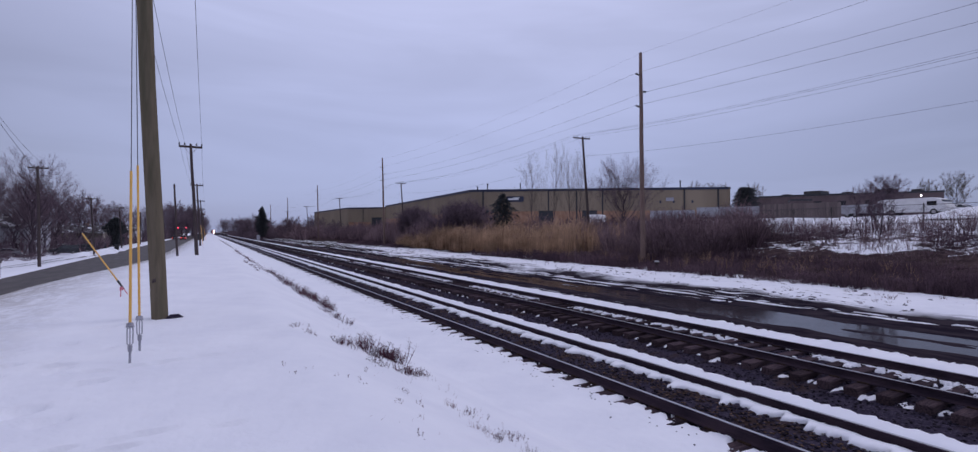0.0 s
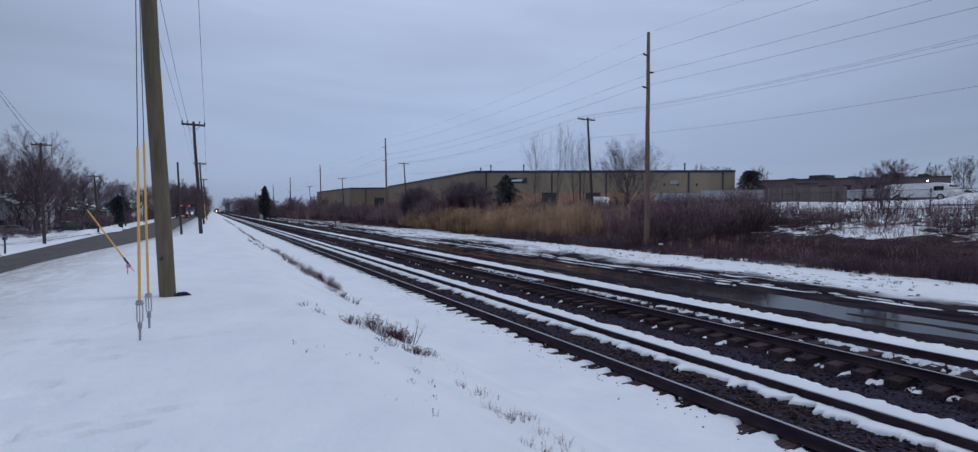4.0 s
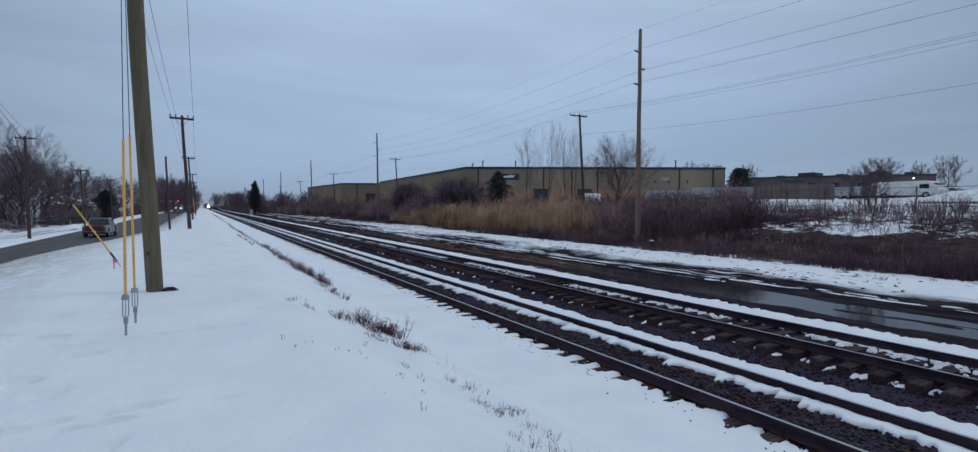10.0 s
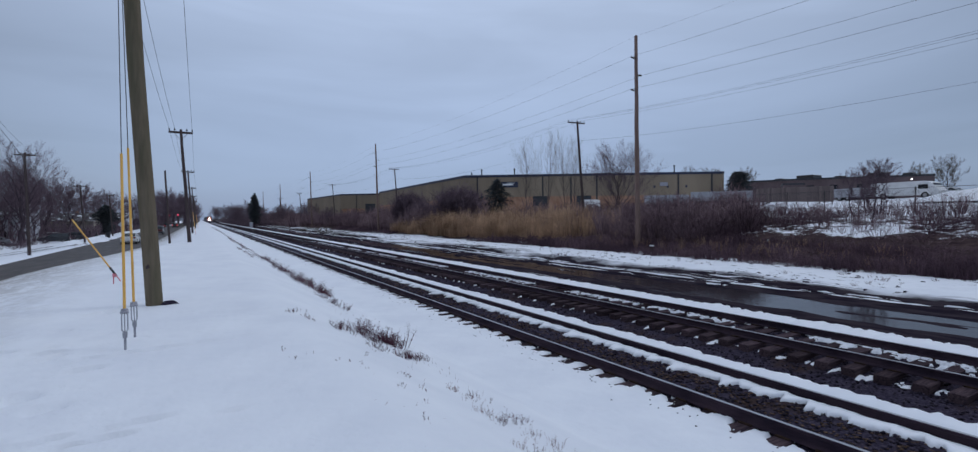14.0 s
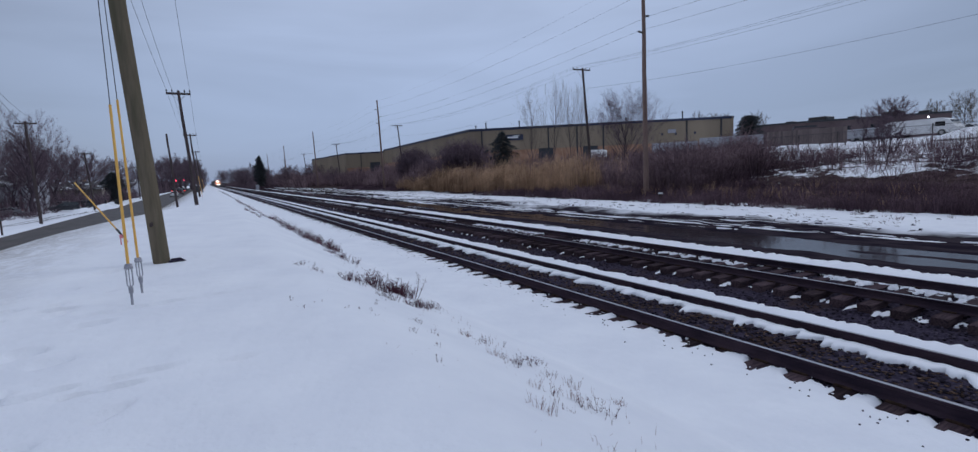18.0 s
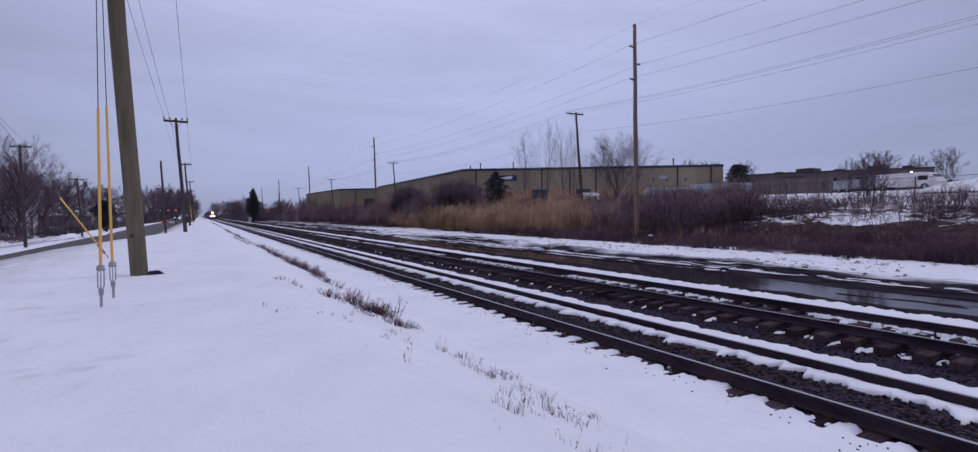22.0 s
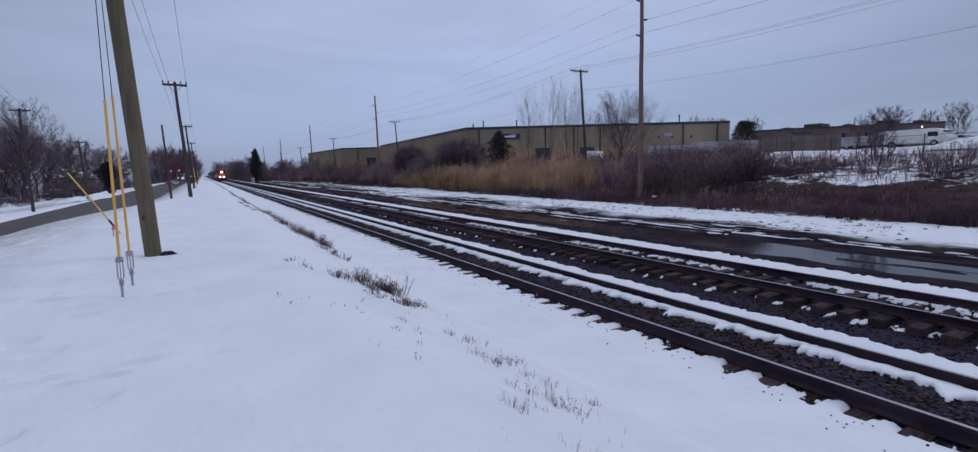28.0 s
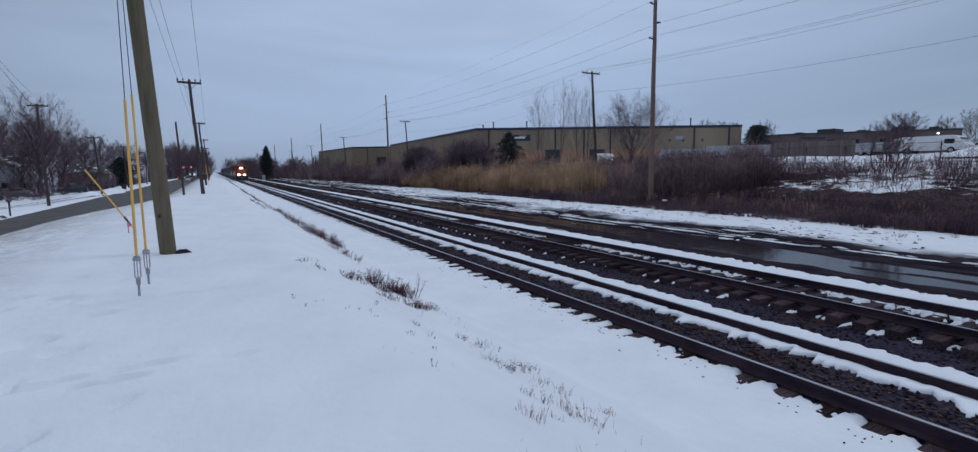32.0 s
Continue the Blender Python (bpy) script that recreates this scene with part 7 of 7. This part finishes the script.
def traffic_signals():
    for x, y, z in ((-6.0, 192, 3.75), (-8.3, 192, 3.75)):
        t = thing("traffic_signal", "hanging traffic signal showing red", "traffic signal", "traffic signals", "", across(x, y, z))
        part("housing", Shape().box((-0.2, -0.12, -0.55), (0.2, 0.12, 0.55), 0, 0.03), BLACK, t)
        for k, m in ((0.33, RED_SIGNAL), (0.0, BLACK), (-0.33, BLACK)):
            part("lens", Shape().tube((0, -0.13, k), (0, -0.18, k), 0.17, 0.15, 12), m, t)
            part("visor", Shape().path([(-0.17, -0.12, k), (-0.15, -0.3, k + 0.12), (0.15, -0.3, k + 0.12), (0.17, -0.12, k)], 0.02, 4), BLACK, t)
        part("hanger", Shape().tube((0, 0, 0.5), (0, 0, 1.6), 0.025, n=5), WIRE, t)
    wire(across(-1.2, 192, 5.05), across(-18.0, 192, 5.05), 0.3, 0.02, "span wire carrying traffic signals")


traffic_signals()


def cabinets():
    for x, y, z, w, h, m, lab in ((-1.9, 150, 0.44, 0.8, 1.7, DARK_PAINT, "dark metal relay cabinet in the snow"), (15.5, 190, -0.3, 0.45, 1.5, SIDING, "white metal signal cabinet beside the tracks")):
        t = thing("relay_cabinet", lab, "cabinet", "", "", (x, y, z))
        part("body", Shape().box((-w, -0.6, -0.2), (w, 0.6, h), 0, 0.03), m, t)
        part("roof", Shape().box((-w - 0.08, -0.7, h), (w + 0.08, 0.7, h + 0.1), 0, 0.03), SNOW, t)
        part("door", Shape().box((-w * 0.8, -0.63, 0.0), (w * 0.8, -0.6, h - 0.15), 0, 0.01), m, t)
    t = thing("track_marker", "short dark post with a rounded top beyond the tracks", "post", "", "", (29.6, 26.5, -0.35))
    part("post", Shape().box((-0.09, -0.09, -0.2), (0.09, 0.09, 0.62), 0, 0.02), WOOD_DARK, t)
    part("cap", Shape().box((-0.14, -0.14, 0.62), (0.14, 0.14, 0.72), 0, 0.03), SNOW_OLD, t)


cabinets()


def street_lamp(at):
    t = thing("street_lamp", "lit orange street lamp on a tall grey post", "lamp", "", "", at)
    part("post", Shape().path([(0, 0, -0.2), (0, 0, 7.5), (-0.4, 0, 8.3), (-1.4, 0, 8.6)], [0.1, 0.07, 0.06, 0.05], 8), STEEL, t)
    part("lamp_head", Shape().box((-1.9, -0.15, 8.5), (-1.3, 0.15, 8.68), 0, 0.03), STEEL, t)
    part("lens", Shape().box((-1.85, -0.12, 8.44), (-1.4, 0.12, 8.5)), SODIUM, t)


street_lamp((147.5, 34.4, 5.0))


# ---- the train ----
def bogie(parent, y, z=0.0):
    b = part("bogie", Shape().box((-1.05, y - 1.5, 0.35), (1.05, y + 1.5, 0.75), 0, 0.06), BLACK, parent)
    for dy in (-0.95, 0.95):
        for sx in (-0.75, 0.75):
            part("wheel", Shape().tube((sx - 0.07, y + dy, 0.48), (sx + 0.07, y + dy, 0.48), 0.48, n=14), RIM, b)


def locomotive(label, at, lit=True):
    t = thing("locomotive", label, "locomotive", "train", "", at)
    part("frame", Shape().box((-1.5, 0.9, 1.05), (1.5, 21.5, 1.45), 0, 0.04), BLACK, t)
    part("nose", Shape().prism([(-1.05, 1.45), (1.05, 1.45), (1.05, 2.75), (0.8, 3.0), (-0.8, 3.0), (-1.05, 2.75)], 1.2, 3.2), LOCO_RED, t, "orange-red short nose")
    part("cab", Shape().prism([(-1.5, 1.45), (1.5, 1.45), (1.5, 3.9), (1.1, 4.55), (-1.1, 4.55), (-1.5, 3.9)], 3.2, 5.8), LOCO_RED, t, "orange-red cab")
    for sx in (-1, 1):
        part("windscreen", Shape().box((sx * 0.78 - 0.44, 3.17, 3.35), (sx * 0.78 + 0.44, 3.2, 4.0), 0, 0.01), GLASS, t)
        part("side_window", Shape().box((sx * 1.5 - 0.015, 3.7, 3.0), (sx * 1.5 + 0.015, 5.2, 3.8), 0, 0.005), GLASS, t)
        part("ditch_lamp", Shape().tube((sx * 0.68, 0.90, 1.70), (sx * 0.68, 0.80, 1.70), 0.17, 0.19, 12), HEAD if lit else STEEL, t, "lit ditch lamp")
        part("step_well", Shape().box((sx * 1.35 - 0.18, 0.95, 0.35), (sx * 1.35 + 0.18, 1.7, 1.2), 0, 0.03), BLACK, t)
        part("handrail", Shape().path([(sx * 1.45, 6.0, 2.5), (sx * 1.45, 21.0, 2.5)], 0.025, 5), SIGN_WHITE, t)
        for k in range(8):
            part("stanchion", Shape().tube((sx * 1.45, 6.2 + 2 * k, 1.45), (sx * 1.45, 6.2 + 2 * k, 2.5), 0.02, n=5), SIGN_WHITE, t)
    part("headlamp", Shape().tube((-0.17, 3.18, 3.5), (-0.17, 3.08, 3.5), 0.15, 0.17, 12), HEAD if lit else STEEL, t, "lit headlamp")
    part("headlamp", Shape().tube((0.17, 3.18, 3.5), (0.17, 3.08, 3.5), 0.15, 0.17, 12), HEAD if lit else STEEL, t, "lit headlamp")
    part("hood", Shape().prism([(-0.95, 1.45), (0.95, 1.45), (0.95, 4.0), (0.6, 4.4), (-0.6, 4.4), (-0.95, 4.0)], 5.8, 20.8), BLACK, t, "black engine hood")
    part("radiator", Shape().box((-1.4, 16.8, 3.6), (1.4, 20.4, 4.5), 0, 0.1), BLACK, t)
    part("fuel_tank", Shape().box((-1.35, 8.4, 0.35), (1.35, 13.6, 1.1), 0, 0.2), BLACK, t)
    part("pilot", Shape().prism([(-1.4, 0.25), (1.4, 0.25), (1.45, 1.2), (-1.45, 1.2)], 0.75, 1.0), BLACK, t, "black pilot plate")
    part("coupler", Shape().box((-0.16, 0.2, 0.75), (0.16, 0.9, 1.0), 0, 0.04), RIM, t)
    part("number_bar", Shape().box((-0.75, 3.12, 4.2), (-0.45, 3.2, 4.38)), SIGN_WHITE, t)
    bogie(t, 4.2); bogie(t, 17.8)
    return t


def freight_car(label, at, kind):
    t = thing("freight_car", label, "freight car", "train", "", at)
    ln = 17.0
    if kind == "hopper":
        part("body", Shape().prism([(-0.9, 0.8), (0.9, 0.8), (1.55, 1.7), (1.55, 4.1), (1.2, 4.5), (-1.2, 4.5), (-1.55, 4.1), (-1.55, 1.7)], 0.6, ln - 0.6), FREIGHT, t)
    else:
        part("body", Shape().prism([(-1.52, 1.1), (1.52, 1.1), (1.52, 4.4), (1.1, 4.75), (-1.1, 4.75), (-1.52, 4.4)], 0.5, ln - 0.5), FREIGHT, t)
    for sx in (-1, 1):
        for k in range(9):
            part("side_rib", Shape().box((sx * 1.57 - 0.03, 1.0 + 1.85 * k, 1.75), (sx * 1.57 + 0.03, 1.12 + 1.85 * k, 4.0)), FREIGHT, t)
    part("underframe", Shape().box((-0.3, 0.0, 0.75), (0.3, ln, 1.05), 0, 0.03), BLACK, t)
    part("end_ladder", Shape().box((1.2, 0.42, 1.2), (1.5, 0.48, 4.2), 0, 0.01), STEEL, t)
    bogie(t, 2.2); bogie(t, ln - 2.2)
    return t


TRAIN = [(0.0, locomotive("orange-red and black diesel locomotive with lit lamps", (TRACKS[0], 800, 0))),
         (22.6, locomotive("trailing orange-red and black diesel locomotive", (TRACKS[0], 822, 0), False))]
for k in range(12):
    TRAIN.append((45.2 + 17.8 * k, freight_car("grey covered hopper car in the train" if k % 3 else "grey boxcar in the train", (TRACKS[0], 845 + 18 * k, 0), "hopper" if k % 3 else "box")))


# ---- what moves ----
def motions():
    times = [0, 4, 8, 12, 16, 20, 24, 28, 32]
    for back, ob in TRAIN:
        walk(ob, [(t, pose(TRACKS[0], 151.5 + 15.5 * (32 - t) + back, 0)) for t in times])
    # the two vehicles follow one lane, which bends slightly towards the signals, and stop behind the waiting cars
    lane = lambda y: float(np.interp(y, (-200, 40, 47, 55, 64, 74, 85, 95, 145, 220), (-11.7, -10.9, -10.6, -10.0, -9.35, -8.85, -8.5, -8.3, -7.9, -7.7)))
    for ob, keys in ((moving_pickup, ((0, -112), (4, -40), (8, 31.5), (9, 49.2), (9.5, 58.3), (10, 67), (10.5, 76), (11, 84.5), (11.5, 93.5), (12.5, 110), (15, 152), (17, 184), (19, 206), (21, 218), (32, 220))),
                     (moving_sedan, ((0, -195), (6, -75), (10, 5), (12, 45.4), (12.5, 55.7), (13, 66.3), (13.5, 76.5), (14, 86.5), (14.5, 96), (16.5, 138), (17, 147), (18, 165), (20, 190), (22, 202), (24, 206), (32, 207)))):
        walk(ob, [(t, pose(lane(y), y, -0.735, 0, 0, math.degrees(math.atan2(lane(y - 6) - lane(y + 6), 12)))) for t, y in keys])


motions()
